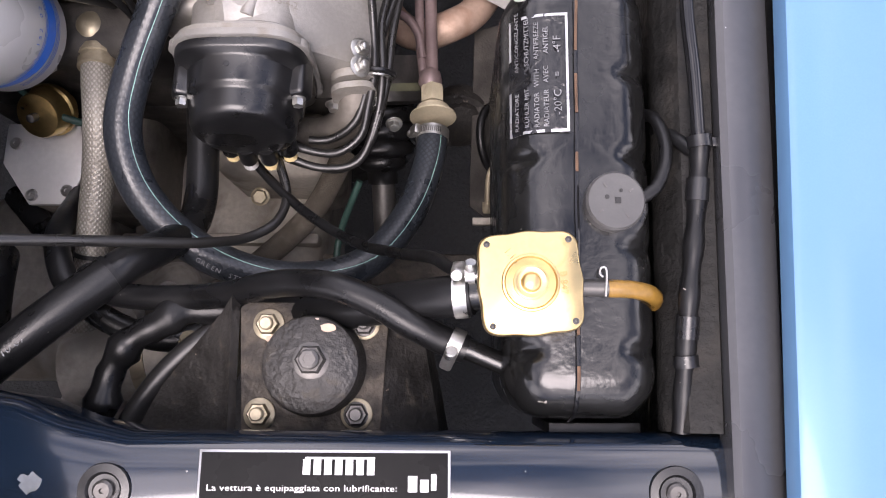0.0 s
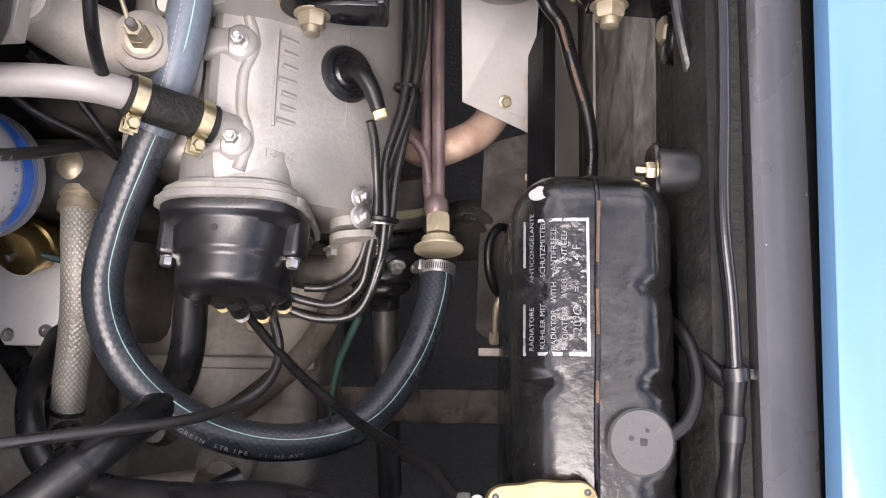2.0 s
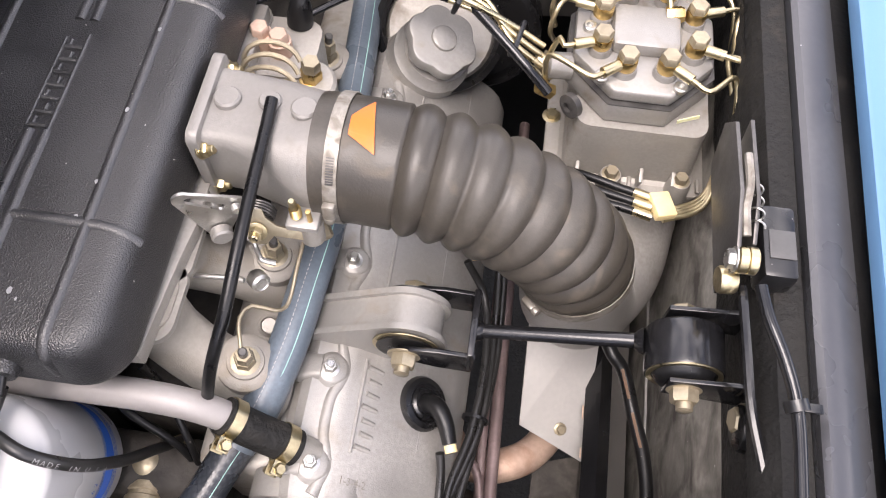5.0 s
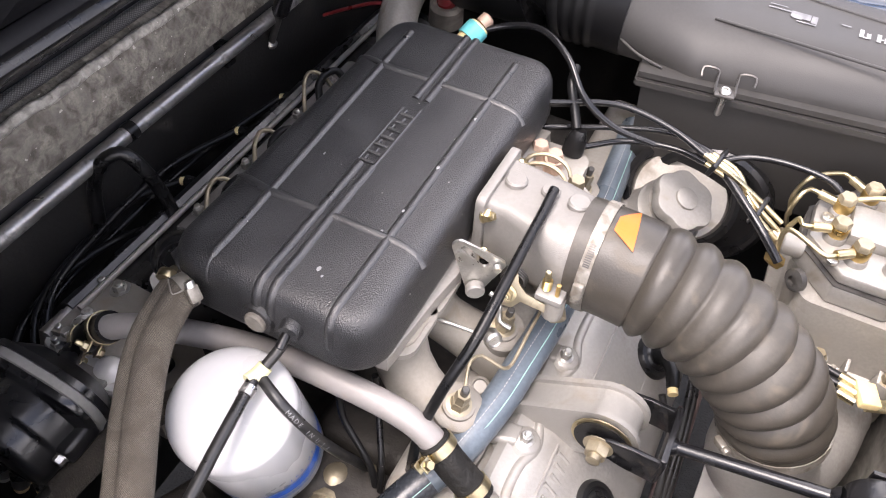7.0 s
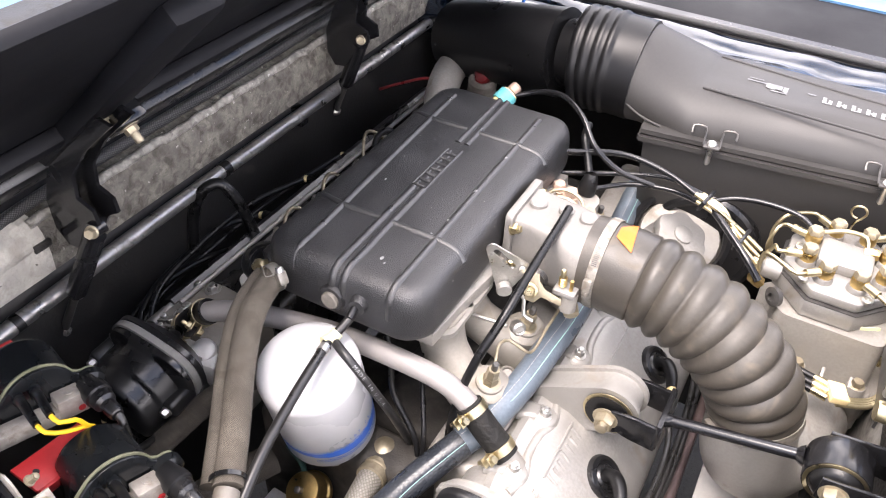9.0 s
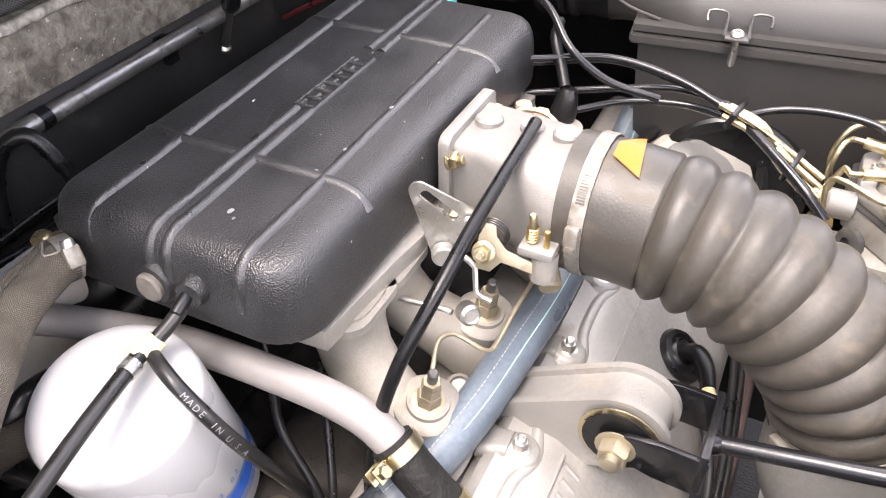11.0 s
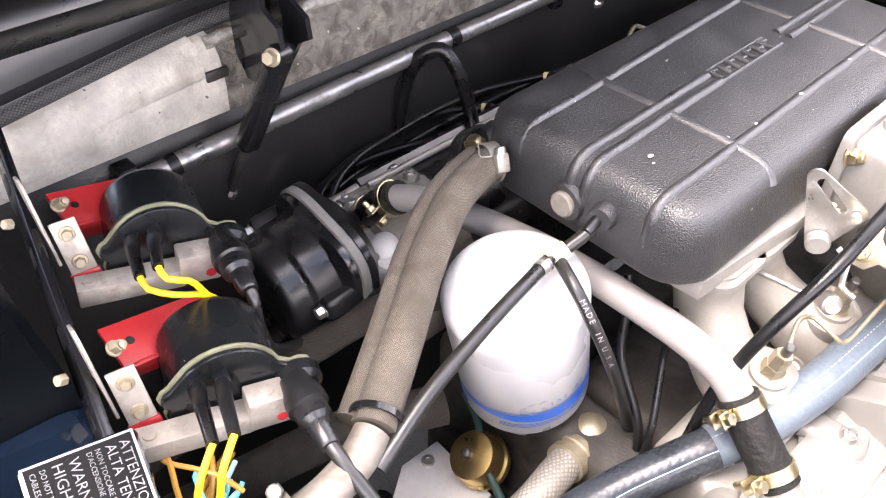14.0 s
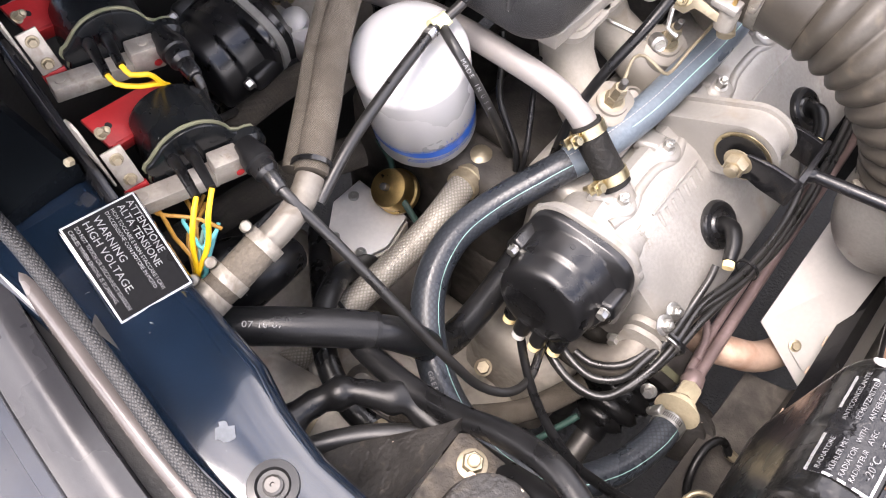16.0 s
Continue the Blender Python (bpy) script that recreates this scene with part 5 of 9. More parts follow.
def tank_shell():
    """Top-view grid of the domed tank, with pressed dents along both flanks."""
    nx, ny = 40, 96
    bm = bmesh.new()
    top = {}
    for i in range(nx + 1):
        for j in range(ny + 1):
            u, v = -1 + 2 * i / nx, -1 + 2 * j / ny
            x, y = 0.047 * u, 0.1410 * v
            ex, ey = max(0.0, abs(x) - 0.021) / 0.026, max(0.0, abs(y) - 0.1130) / 0.028
            d = math.hypot(ex, ey)
            if d > 1:
                k = 1 / d
                x = math.copysign(0.021 + 0.026 * ex * k, x) if ex > 0 else x
                y = math.copysign(0.1130 + 0.028 * ey * k, y) if ey > 0 else y
                d = 1.0
            top[i, j] = bm.verts.new((0.0865 + x, 0.1215 + y, tank_z(u, y, d)))
    for i in range(nx):
        for j in range(ny):
            bm.faces.new((top[i, j], top[i + 1, j], top[i + 1, j + 1], top[i, j + 1]))
    rim = [top[i, 0] for i in range(nx)] + [top[nx, j] for j in range(ny)] + [top[i, ny] for i in range(nx, 0, -1)] + [top[0, j] for j in range(ny, 0, -1)]
    last = rim
    for z in (0.86, 0.74, 0.715, 0.705):
        k = 1 if z > 0.72 else (0.97 if z > 0.71 else 0.85)
        ring = [bm.verts.new((0.0865 + (v.co.x - 0.0865) * k, 0.1215 + (v.co.y - 0.1215) * k, z)) for v in rim]
        for a in range(len(rim)):
            b = (a + 1) % len(rim)
            bm.faces.new((last[a], ring[a], ring[b], last[b]))
        last = ring
    bm.faces.new(last)
    bmesh.ops.remove_doubles(bm, verts=bm.verts[:], dist=1e-5)
    bmesh.ops.recalc_face_normals(bm, faces=bm.faces[:])
    return bm
part("tank_body", tank_shell(), M_TANK, tank, sharp=60)
seam_line = [(0.0820, -0.0208, 0.78), (0.0820, -0.0208, 0.862)] + [tank_at(0.0822 + 0.0145 * y, y, 0.0004) for y in (-0.014, -0.006, 0.004, 0.03, 0.07, 0.12, 0.17, 0.22, 0.237, 0.248, 0.256)] + [(0.0858, 0.2640, 0.862), (0.0858, 0.2645, 0.78)]
part("seam", tube(seam_line, 0.0016, 8, 0.006, wobble=0.0004), M_BLACK_GLOSS, tank, "folded seam with rusty bare patches")
for a, b in ((0.03, 0.045), (0.165, 0.19), (0.205, 0.24), (-0.002, 0.012), (0.128, 0.14)):
    part("rust_patch", tube([tank_at(0.0822 + 0.0145 * y, y, 0.0016) for y in (a, (a + b) / 2, b)], 0.0010, 6, 0.004, wobble=0.0006), M_RUST, tank)
part("paint_chip", prism([(0.0062 * math.cos(a) * (0.8 + 0.4 * noise.noise((a, 1, 0))), 0.0070 * math.sin(a) * (0.8 + 0.4 * noise.noise((a, 7, 2)))) for a in [i * 0.45 for i in range(14)]], 0.0008, place(tank_at(0.0530, 0.2460, 0.0008), (-0.30, 0.62, 1.0))), M_HEATSHIELD, tank, "chipped patch of bare grey metal")
part("tank_bracket", merge(span((0.070, -0.030, 0.75), (0.128, -0.0225, 0.86), 0.001)), M_BAY_DARK, tank)
# foil label, letters running along the tank
def label_at(x, y, lift=0.0022):
    """The crinkled foil: it bridges the tank's dent in part."""
    p = tank_at(x, y)
    bridge = tank_at(x, 0.165).z * 0.5 + tank_at(x, 0.220).z * 0.5
    p.z = max(p.z, p.z * 0.6 + bridge * 0.4) + lift + 0.0008 * noise.noise((x * 200, y * 130, 0))
    return p
def lab_m(x, y):
    """A place on the label: x across it, y along it."""
    e = (label_at(x + 0.002, y, 0) - label_at(x - 0.002, y, 0)).normalized()
    n_ = e.cross(Vector((0, 1, 0))).normalized()
    return Matrix.Translation(label_at(x, y) + n_ * 0.0008) @ Matrix((Vector((0, 1, 0)), -e, n_)).transposed().to_4x4()
def label_sheet(x0, x1, y0, y1, lift, nx=12, ny=44):
    return loft([[label_at(x0 + (x1 - x0) * k / nx, y0 + (y1 - y0) * j / ny, lift) for k in range(nx + 1)] for j in range(ny + 1)], cap=False)
label_plate = part("label", label_sheet(0.0452, 0.0805, 0.1530, 0.2300, 0.0016), M_LABEL_BLACK, tank, "black and silver foil warning label, crinkled", 80)
for y0, y1, x0, x1 in ((0.1530, 0.1548, 0.0452, 0.0805), (0.2282, 0.2300, 0.0452, 0.0805), (0.1548, 0.2282, 0.0790, 0.0805), (0.1548, 0.182, 0.0452, 0.0464), (0.203, 0.2282, 0.0452, 0.0464)):
    part("foil_border", label_sheet(x0, x1, y0, y1, 0.0021, 4, 24), M_FOIL, label_plate)
for x, words, cy, size in ((0.0500, "RADIATORE", 0.1675, 0.0045), (0.0500, "ANTICONGELANTE", 0.2135, 0.0045), (0.0555, "KÜHLER MIT", 0.1690, 0.0045), (0.0555, "SCHUTZMITTEL", 0.2120, 0.0045), (0.0612, "RADIATOR", 0.1670, 0.0045), (0.0612, "WITH", 0.1880, 0.0045), (0.0612, "ANTIFREEZE", 0.2120, 0.0045), (0.0668, "RADIATEUR", 0.1680, 0.0045), (0.0668, "AVEC", 0.1900, 0.0045), (0.0668, "ANTIGEL", 0.2125, 0.0045), (0.0738, "-20°C", 0.1715, 0.0068), (0.0738, "=", 0.1895, 0.0060), (0.0738, "-4°F", 0.2090, 0.0068)):
    lettering(words, size, lab_m(x, cy), M_DIM_PRINT, label_plate)
# grey vent cap
vm = place((0.1050, 0.1085, 0.9005), (0.05, 0, 1))
vent = part("vent_collar", lathe([(0.0225, 0), (0.0225, 0.002), (0.0195, 0.004), (0.0185, 0.004)], vm, 32), M_TANK, tank, "collar with rusty rim")
part("vent_cap", lathe([(0.0178, 0.002), (0.0178, 0.0125), (0.0165, 0.0140), (0, 0.0140)], vm, 32), M_GREYCAP, vent, "grey ribbed plastic sensor cap")
part("cap_mark", box((0.0036, 0.0036, 0.0006), vm @ Matrix.Translation((0.001, 0.0, 0.0142))), M_BAY_DARK, vent)
part("cap_mark", lathe([(0.0014, 0.0139), (0.0014, 0.0144), (0, 0.0144)], vm @ Matrix.Translation((-0.0055, 0.002, 0)), 12), M_BAY_DARK, vent)
part("cap_mark", lathe([(0.0011, 0.0139), (0.0011, 0.0144), (0, 0.0144)], vm @ Matrix.Translation((0.003, 0.006, 0)), 12), M_BAY_DARK, vent)
for k in range(4):
    part("cap_mark", box((0.0030, 0.0010, 0.0004), vm @ pose(0, 0, 0, 0, 0, 90 * k + 35) @ Matrix.Translation((0.011, 0, 0.0141))), M_DARKSTEEL, vent)
part("vent_lead", tube([(0.1215, 0.1110, 0.9065), (0.1310, 0.1175, 0.9060), (0.1385, 0.1350, 0.9040), (0.1395, 0.1530, 0.8980), (0.1365, 0.1680, 0.8880), (0.134, 0.176, 0.870)], 0.0040, 12), M_RUBBER, vent)
# gold pressure cap
gm = place((0.0537, 0.0585, 0.9165), (0.02, 0.0, 1), (0, 1, 0)) @ pose(0, 0, 0, 0, 0, 94)
outline = []
for k in range(80):
    a = 2 * math.pi * k / 80
    c, s = abs(math.cos(a)), abs(math.sin(a))
    r = 0.0298 / ((c ** 5 + s ** 5) ** 0.2) + 0.0006 * math.cos(8 * a)
    outline.append((r * math.cos(a), r * math.sin(a)))
cap_bm = loft([[(x * k, y * k, z) for x, y in outline] for k, z in ((0.97, 0.0), (1.0, 0.0012), (1.0, 0.0052), (0.985, 0.0068), (0.955, 0.0074))])
cap_bm.transform(gm)
cap = part("pressure_cap", cap_bm, M_GOLD, tank, "gold passivated square pressure cap", 50)
part("cap_rim", lathe([(0.0168, 0.0072), (0.0162, 0.0086), (0.0152, 0.0088), (0.0144, 0.0076)], gm, 36, cap=False), M_GOLD, cap)
part("cap_groove", lathe([(0.0150, 0.0074), (0.0110, 0.0076), (0.0098, 0.0078)], gm, 36, cap=False), M_BRASS, cap, "darker gold ring groove")
part("cap_boss", lathe([(0.0102, 0.0074), (0.0100, 0.0088), (0.0088, 0.0094), (0.0068, 0.0086), (0.0058, 0.0088), (0.0052, 0.0104), (0.0038, 0.0116), (0, 0.0120)], gm, 36, cap=False), M_GOLD, cap)
for x, y in ((0.0235, 0.0235), (-0.0235, 0.0235), (0.0235, -0.0235), (-0.0235, -0.0235)):
    part("cap_rivet", lathe([(0.0019, 0.0074), (0.0019, 0.0080), (0.0012, 0.0084), (0.0008, 0.0076), (0, 0.0076)], gm @ Matrix.Translation((x, y, 0)), 14), M_DARKSTEEL, cap)
cap_face = Matrix.Translation((0.0537, 0.0585, 0.9242))
lettering("1.1", 0.0062, cap_face @ pose(-0.0115, 0.0165, 0, 0, 0, -50), M_BRASS, cap)
lettering("bar", 0.0062, cap_face @ pose(-0.0195, 0.0035, 0, 0, 0, -88), M_BRASS, cap)
lettering("B 847", 0.0058, cap_face @ pose(0.0190, 0.000, 0, 0, 0, -86), M_BRASS, cap)
part("cap_neck", lathe([(0.022, -0.02), (0.022, 0.0)], gm, 28), M_TANK, tank)
spout = part("overflow_spout", tube([(0.078, 0.0575, 0.905), (0.104, 0.0575, 0.905)], 0.0052, 14), M_DARKSTEEL, tank)
part("wire_clip", merge(tube([(0.0975, 0.0635 + 0.0055 * 0, 0.9105), (0.0955, 0.0655, 0.9105), (0.0965, 0.0690, 0.9105), (0.0990, 0.0690, 0.9105), (0.0995, 0.0650, 0.9105), (0.0985, 0.0520, 0.9108)], 0.0006, 6, 0.002)), M_STEEL, spout)
part("overflow_hose", tube([(0.1010, 0.0573, 0.905), (0.1130, 0.0570, 0.9046), (0.1240, 0.0556, 0.9010), (0.1310, 0.0535, 0.8930), (0.1335, 0.0515, 0.8800)], 0.0054, 16), M_AMBER, tank, "amber aged overflow hose")
part("outlet_neck", tube([(0.048, 0.0570, 0.884), (0.028, 0.0570, 0.880), (0.010, 0.0560, 0.876)], 0.0110, 18), M_TANK, tank)
part("lower_outlet", tube([(0.045, 0.0120, 0.862), (0.030, 0.0185, 0.862), (0.012, 0.0260, 0.862)], 0.0070, 16), M_TANK, tank)
part("small_nipple", tube([(0.040, 0.068, 0.888), (0.022, 0.067, 0.886)], 0.0028, 10), M_STEEL, tank)
part("rubber_mount", lathe([(0.0135, 0), (0.0135, 0.022), (0.012, 0.024)], place((0.124, 0.2640, 0.886), (1, 0, 0)), 20), M_RUBBER_GREY, tank)
part("mount_stud", hex_bolt((0.1225, 0.2640, 0.886), (-1, 0, 0), 0.0055, 0.005, 0.009, 0.006), M_YELLOW_ZINC, tank)
part("mount_tab", prism(rounded(0.026, 0.034, 0.006), 0.002, place((0.1232, 0.2640, 0.880), (1, 0, 0))), M_BLACK_GLOSS, tank)

# ---- hoses at the tank ----
h1 = thing("coolant_hose", (-0.02, 0.05, 0.83), "black rubber hose clamped to the tank neck", "hose")
part("hose_body", tube([(-0.130, 0.050, 0.80), (-0.067, 0.050, 0.832), (-0.028, 0.0535, 0.852), (0.006, 0.0555, 0.874), (0.022, 0.0565, 0.879)], 0.0132, 18), M_RUBBER, h1, sharp=60)
clamp(h1, (0.0150, 0.0560, 0.8775), (1, 0.05, 0.15), 0.0136, 0.0085, (0, 0.9, 0.5), side=1)
h2 = thing("coolant_hose", (-0.05, 0.05, 0.83), "black rubber hose curving to the tank's lower outlet", "hose")
part("hose_body", tube([(-0.270, 0.078, 0.775), (-0.243, 0.066, 0.790), (-0.197, 0.061, 0.803), (-0.153, 0.062, 0.818), (-0.106, 0.067, 0.845), (-0.068, 0.063, 0.864), (-0.042, 0.053, 0.868), (-0.016, 0.038, 0.868), (0.006, 0.0275, 0.863), (0.018, 0.023, 0.862)], 0.0094, 16), M_RUBBER, h2, sharp=60)
clamp(h2, (0.0110, 0.0258, 0.8625), (0.9, -0.4, 0), 0.0098, 0.0085, (-0.35, -0.8, 0.6), side=-1)
part("small_clamp_band", lathe([(0.0050, -0.003), (0.0058, -0.003), (0.0058, 0.003), (0.0050, 0.003), (0.0050, -0.003)], place((0.020, 0.0672, 0.8860), (1, 0.05, 0.05)), 18, cap=False), M_STEEL, h1)
part("small_clamp_screw", lathe([(0.0040, 0), (0.0040, 0.005), (0.0032, 0.006), (0, 0.006)], place((0.0205, 0.0710, 0.8890), (0, 0.6, 0.8)), 12), M_STEEL, h1)

# ---- engine mount under the crossmember's lip ----
mount = thing("engine_mount", (-0.084, 0.012, 0.79), "oily black round engine mount bolted to its bracket", "engine mount")
part("mount_plate", prism([(-0.132, -0.050), (-0.137, 0.052), (-0.132, 0.056), (-0.040, 0.056), (-0.034, 0.050), (-0.040, -0.050)], 0.006, Matrix.Translation((0, 0, 0.826)), 0.0012), M_BRACKET, mount)
part("left_web", loft([[(-0.137, 0.056, 0.829), (-0.137, 0.050, 0.829), (-0.137, -0.055, 0.829)], [(-0.141, 0.060, 0.836), (-0.141, 0.050, 0.836), (-0.141, -0.055, 0.832)], [(-0.150, 0.050, 0.826), (-0.155, 0.030, 0.822), (-0.165, -0.055, 0.818)], [(-0.215, -0.020, 0.795), (-0.225, -0.040, 0.792), (-0.245, -0.060, 0.788)], [(-0.215, -0.020, 0.780), (-0.225, -0.040, 0.780), (-0.245, -0.060, 0.780)]], cap=False), M_MOUNT, mount, "sloping pressed web")
part("right_web", loft([[(-0.040, 0.050, 0.829), (-0.040, 0.0, 0.829), (-0.040, -0.055, 0.829)], [(-0.034, 0.044, 0.822), (-0.032, 0.0, 0.822), (-0.030, -0.055, 0.822)], [(-0.012, 0.038, 0.806), (-0.006, 0.0, 0.800), (0.004, -0.055, 0.795)], [(-0.006, 0.030, 0.780), (0.000, 0.0, 0.775), (0.010, -0.055, 0.770)]], cap=False), M_MOUNT, mount, "sloping pressed web")
part("mount_foot", span((-0.135, -0.05, 0.70), (-0.035, 0.045, 0.823), 0.006), M_BRACKET, mount)
part("mount_disc", lathe([(0.0345, 0.829), (0.0345, 0.834), (0.0325, 0.837), (0.0325, 0.848), (0.0315, 0.8515), (0.029, 0.8530), (0, 0.8535)], Matrix.Translation((-0.0835, 0.0130, 0)), 44), M_MOUNT, mount, "round disc with chipped black paint")
part("bare_chip", prism([(0.0065 * math.cos(a) * (0.8 + 0.5 * noise.noise((a * 2, 4, 0))), 0.0028 * math.sin(a)) for a in [i * 0.52 for i in range(12)]], 0.0004, Matrix.Translation((-0.0720, 0.0370, 0.8533))), M_CHIP, mount)
part("bare_chip", prism([(0.0035 * math.cos(a), 0.0028 * math.sin(a) * (0.8 + 0.5 * noise.noise((a * 2, 9, 0)))) for a in [i * 0.52 for i in range(12)]], 0.0004, Matrix.Translation((-0.1105, 0.0300, 0.8505)) @ pose(0, 0, 0, 0, -25, 0)), M_CHIP, mount)
part("centre_nut", hex_bolt((-0.0825, 0.0160, 0.8535), (0.03, 0.03, 1), 0.0100, 0.0075, 0.0125, 0.0060, 0.0066), M_DARKSTEEL, mount)
part("centre_socket", lathe([(0.0055, 0), (0.0055, 0.0006), (0.0030, 0.0006), (0.0030, -0.002), (0, -0.002)], place((-0.0823, 0.0163, 0.8682), (0.03, 0.03, 1)), 6), M_DARKSTEEL, mount)
for x, y in ((-0.1165, 0.0405), (-0.0510, 0.0410), (-0.1205, -0.0195), (-0.0550, -0.0195)):
    part("plate_washer", lathe([(0.0108, 0.8290), (0.0108, 0.8305), (0.0100, 0.8310), (0, 0.8310)], Matrix.Translation((x, y, 0)), 22), M_PALE_BRASS, mount)
    part("plate_nut", hex_bolt((x, y, 0.8312), (0.05, 0.02, 1), 0.0078, 0.0068, 0.0088, 0.0055, 0.0046), M_PALE_BRASS if x < -0.1 else M_DARKSTEEL, mount)

# ---- the long blue-black heater hose ----
BIG = [(-0.205, 0.84, 0.795), (-0.192, 0.68, 0.806), (-0.184, 0.512, 0.814), (-0.188, 0.444, 0.814), (-0.194, 0.391, 0.808), (-0.208, 0.340, 0.795), (-0.230, 0.294, 0.780), (-0.252, 0.242, 0.765), (-0.259, 0.202, 0.758), (-0.249, 0.160, 0.748), (-0.219, 0.122, 0.735), (-0.174, 0.096, 0.715), (-0.123, 0.089, 0.695), (-0.070, 0.105, 0.675), (-0.034, 0.152, 0.650), (-0.015, 0.208, 0.630), (-0.011, 0.246, 0.616)]
big = thing("heater_hose", (-0.2, 0.2, 0.62), "long blue-black heater hose looping under the distributor", "hose")
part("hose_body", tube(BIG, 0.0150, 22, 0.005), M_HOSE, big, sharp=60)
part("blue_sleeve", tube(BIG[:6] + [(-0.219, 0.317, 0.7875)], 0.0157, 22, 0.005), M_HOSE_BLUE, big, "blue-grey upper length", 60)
part("printed_line", stripe(BIG[:6] + [(-0.219, 0.317, 0.7875)], 0.0157, (0.0, -0.1, 1), 0.0004, (0.0024, 0.0014), step=0.0006), M_GREY_PRINT, big)
part("printed_line", stripe(BIG[4:], 0.0150, (0.55, 0.2, 0.7), 0.0003), M_GREEN_LINE, big)
part("printed_line", stripe(BIG[:6], 0.0157, (0.5, -0.2, 0.8), 0.0004), M_GREEN_LINE, big)
text_on_hose("GREEN STRIPE II HEAVY", list(reversed(BIG)), 0.0150, 153, 0.0062, (0.1, -0.62, 0.75), M_GREY_PRINT, big, -1)
clamp(big, (-0.0115, 0.2420, 0.6175), (0.05, 1, -0.2), 0.0155, 0.011, (-0.9, -0.1, 0.5), side=-1)

# ---- mauve hydraulic pipes and their union ----
pipe = thing("coolant_pipe", (-0.015, 0.40, 0.58), "mauve plated steel pipes ending in a hexagon union", "pipe")
part("union_flange", lathe([(0.0235, 0), (0.0235, 0.002), (0.0185, 0.003), (0.0165, 0.011), (0.0125, 0.014)], place((-0.0112, 0.2630, 0.6100), (-0.03, 1, -0.2)), 28), M_UNION, pipe)
part("union_nut", hex_bolt((-0.0120, 0.2790, 0.6065), (-0.03, 1, -0.2), 0.0125, 0.020), M_UNION, pipe, "aged cream union nut")
part("long_pipe", tube([(-0.0128, 0.298, 0.602), (-0.0130, 0.320, 0.5985), (-0.0150, 0.40, 0.597), (-0.018, 0.60, 0.597), (-0.02, 0.80, 0.59)], 0.0064, 16), M_COPPER, pipe)
part("second_pipe", tube([(-0.0200, 0.303, 0.600), (-0.0240, 0.330, 0.598), (-0.0280, 0.44, 0.597), (-0.030, 0.62, 0.597)], 0.0048, 14), M_COPPER, pipe)
part("side_pipe", tube([(-0.0225, 0.330, 0.600), (-0.0290, 0.360, 0.602), (-0.0420, 0.376, 0.602), (-0.060, 0.380, 0.60)], 0.0045, 14), M_COPPER, pipe)
part("weld", lathe([(0.010, 0), (0.0125, 0.006), (0.011, 0.016), (0.007, 0.020)], place((-0.0145, 0.298, 0.6015), (-0.03, 1, -0.15)), 16), M_COPPER, pipe)

# ---- exhaust, heat shield and frame tube below the stay ----
ex = hose("exhaust_pipe", [(-0.09, 0.50, 0.55), (-0.062, 0.405, 0.545), (-0.030, 0.378, 0.552), (0.006, 0.384, 0.562), (0.032, 0.405, 0.552), (0.055, 0.450, 0.548), (0.062, 0.55, 0.55)], 0.0175, M_EXHAUST, "copper-brown tarnished exhaust pipe", "exhaust pipe", 22)
shield = thing("heat_shield", (0.04, 0.44, 0.56), "dull aluminium sheet heat shield", "heat shield")
sa, sb, sc, sd = Vector((0.0084, 0.417, 0.594)), Vector((0.0790, 0.3955, 0.562)), Vector((0.082, 0.545, 0.640)), Vector((0.004, 0.560, 0.664))
nrm = (sb - sa).cross(sd - sa).normalized()
part("sheet", loft([[sa, sb, sc, sd], [p + nrm * 0.0015 for p in (sa, sb, sc, sd)]]), M_HEATSHIELD, shield)
pc = sa.lerp(sb, 0.60).lerp(sd.lerp(sc, 0.6), 0.12)
sgn = 1 if nrm.z > 0 else -1
ux = (sb - sa).normalized()
part("strap", prism(rounded(0.034, 0.014, 0.005), 0.002, Matrix.Translation(pc + nrm * sgn * 0.0042 + ux * 0.012) @ Matrix((ux, (nrm * sgn).cross(ux), nrm * sgn)).transposed().to_4x4()), M_HEATSHIELD, shield)
part("strap_bolt", hex_bolt(pc + nrm * sgn * 0.0052, nrm * sgn, 0.0050, 0.004, 0.007), M_PALE_BRASS, shield)
frame_bar = thing("frame_tube", (0.087, 0.40, 0.60), "black painted square frame tube, chipped", "frame tube")
part("tube_wall", tube([(0.0875, 0.62, 0.602), (0.0870, 0.46, 0.601), (0.0865, 0.30, 0.600), (0.086, 0.16, 0.597)], 0.0135, 4, 0.02), M_BLACK_GLOSS, frame_bar, sharp=30)
for k, y in enumerate((0.21, 0.255, 0.31, 0.335, 0.39, 0.43)):
    part("chipped_edge", tube([(0.0720, y, 0.6010), (0.0719, y + 0.006 + 0.004 * (k % 3), 0.6012)], 0.0009, 6), M_CHIP, frame_bar)
part("sheet_panel", box((0.056, 0.50, 0.002), Matrix.Translation((0.126, 0.45, 0.50)) @ pose(0, 0, 0, 0, 55, 0)), M_HEATSHIELD, None, "dull grey inner sheet panel", category="panel")
panel_in = thing("inner_panel", (0.05, 0.30, 0.47), "grimy inner sheet panel with shade painted into its dark colour", "panel")
PM = Matrix.Translation((0, 0, 0.47)) @ pose(0, 0, 0, 8, 12, 0)
# sheet and flange are coloured dark for the shade down here
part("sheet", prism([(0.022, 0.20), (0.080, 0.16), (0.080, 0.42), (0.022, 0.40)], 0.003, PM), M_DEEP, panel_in)
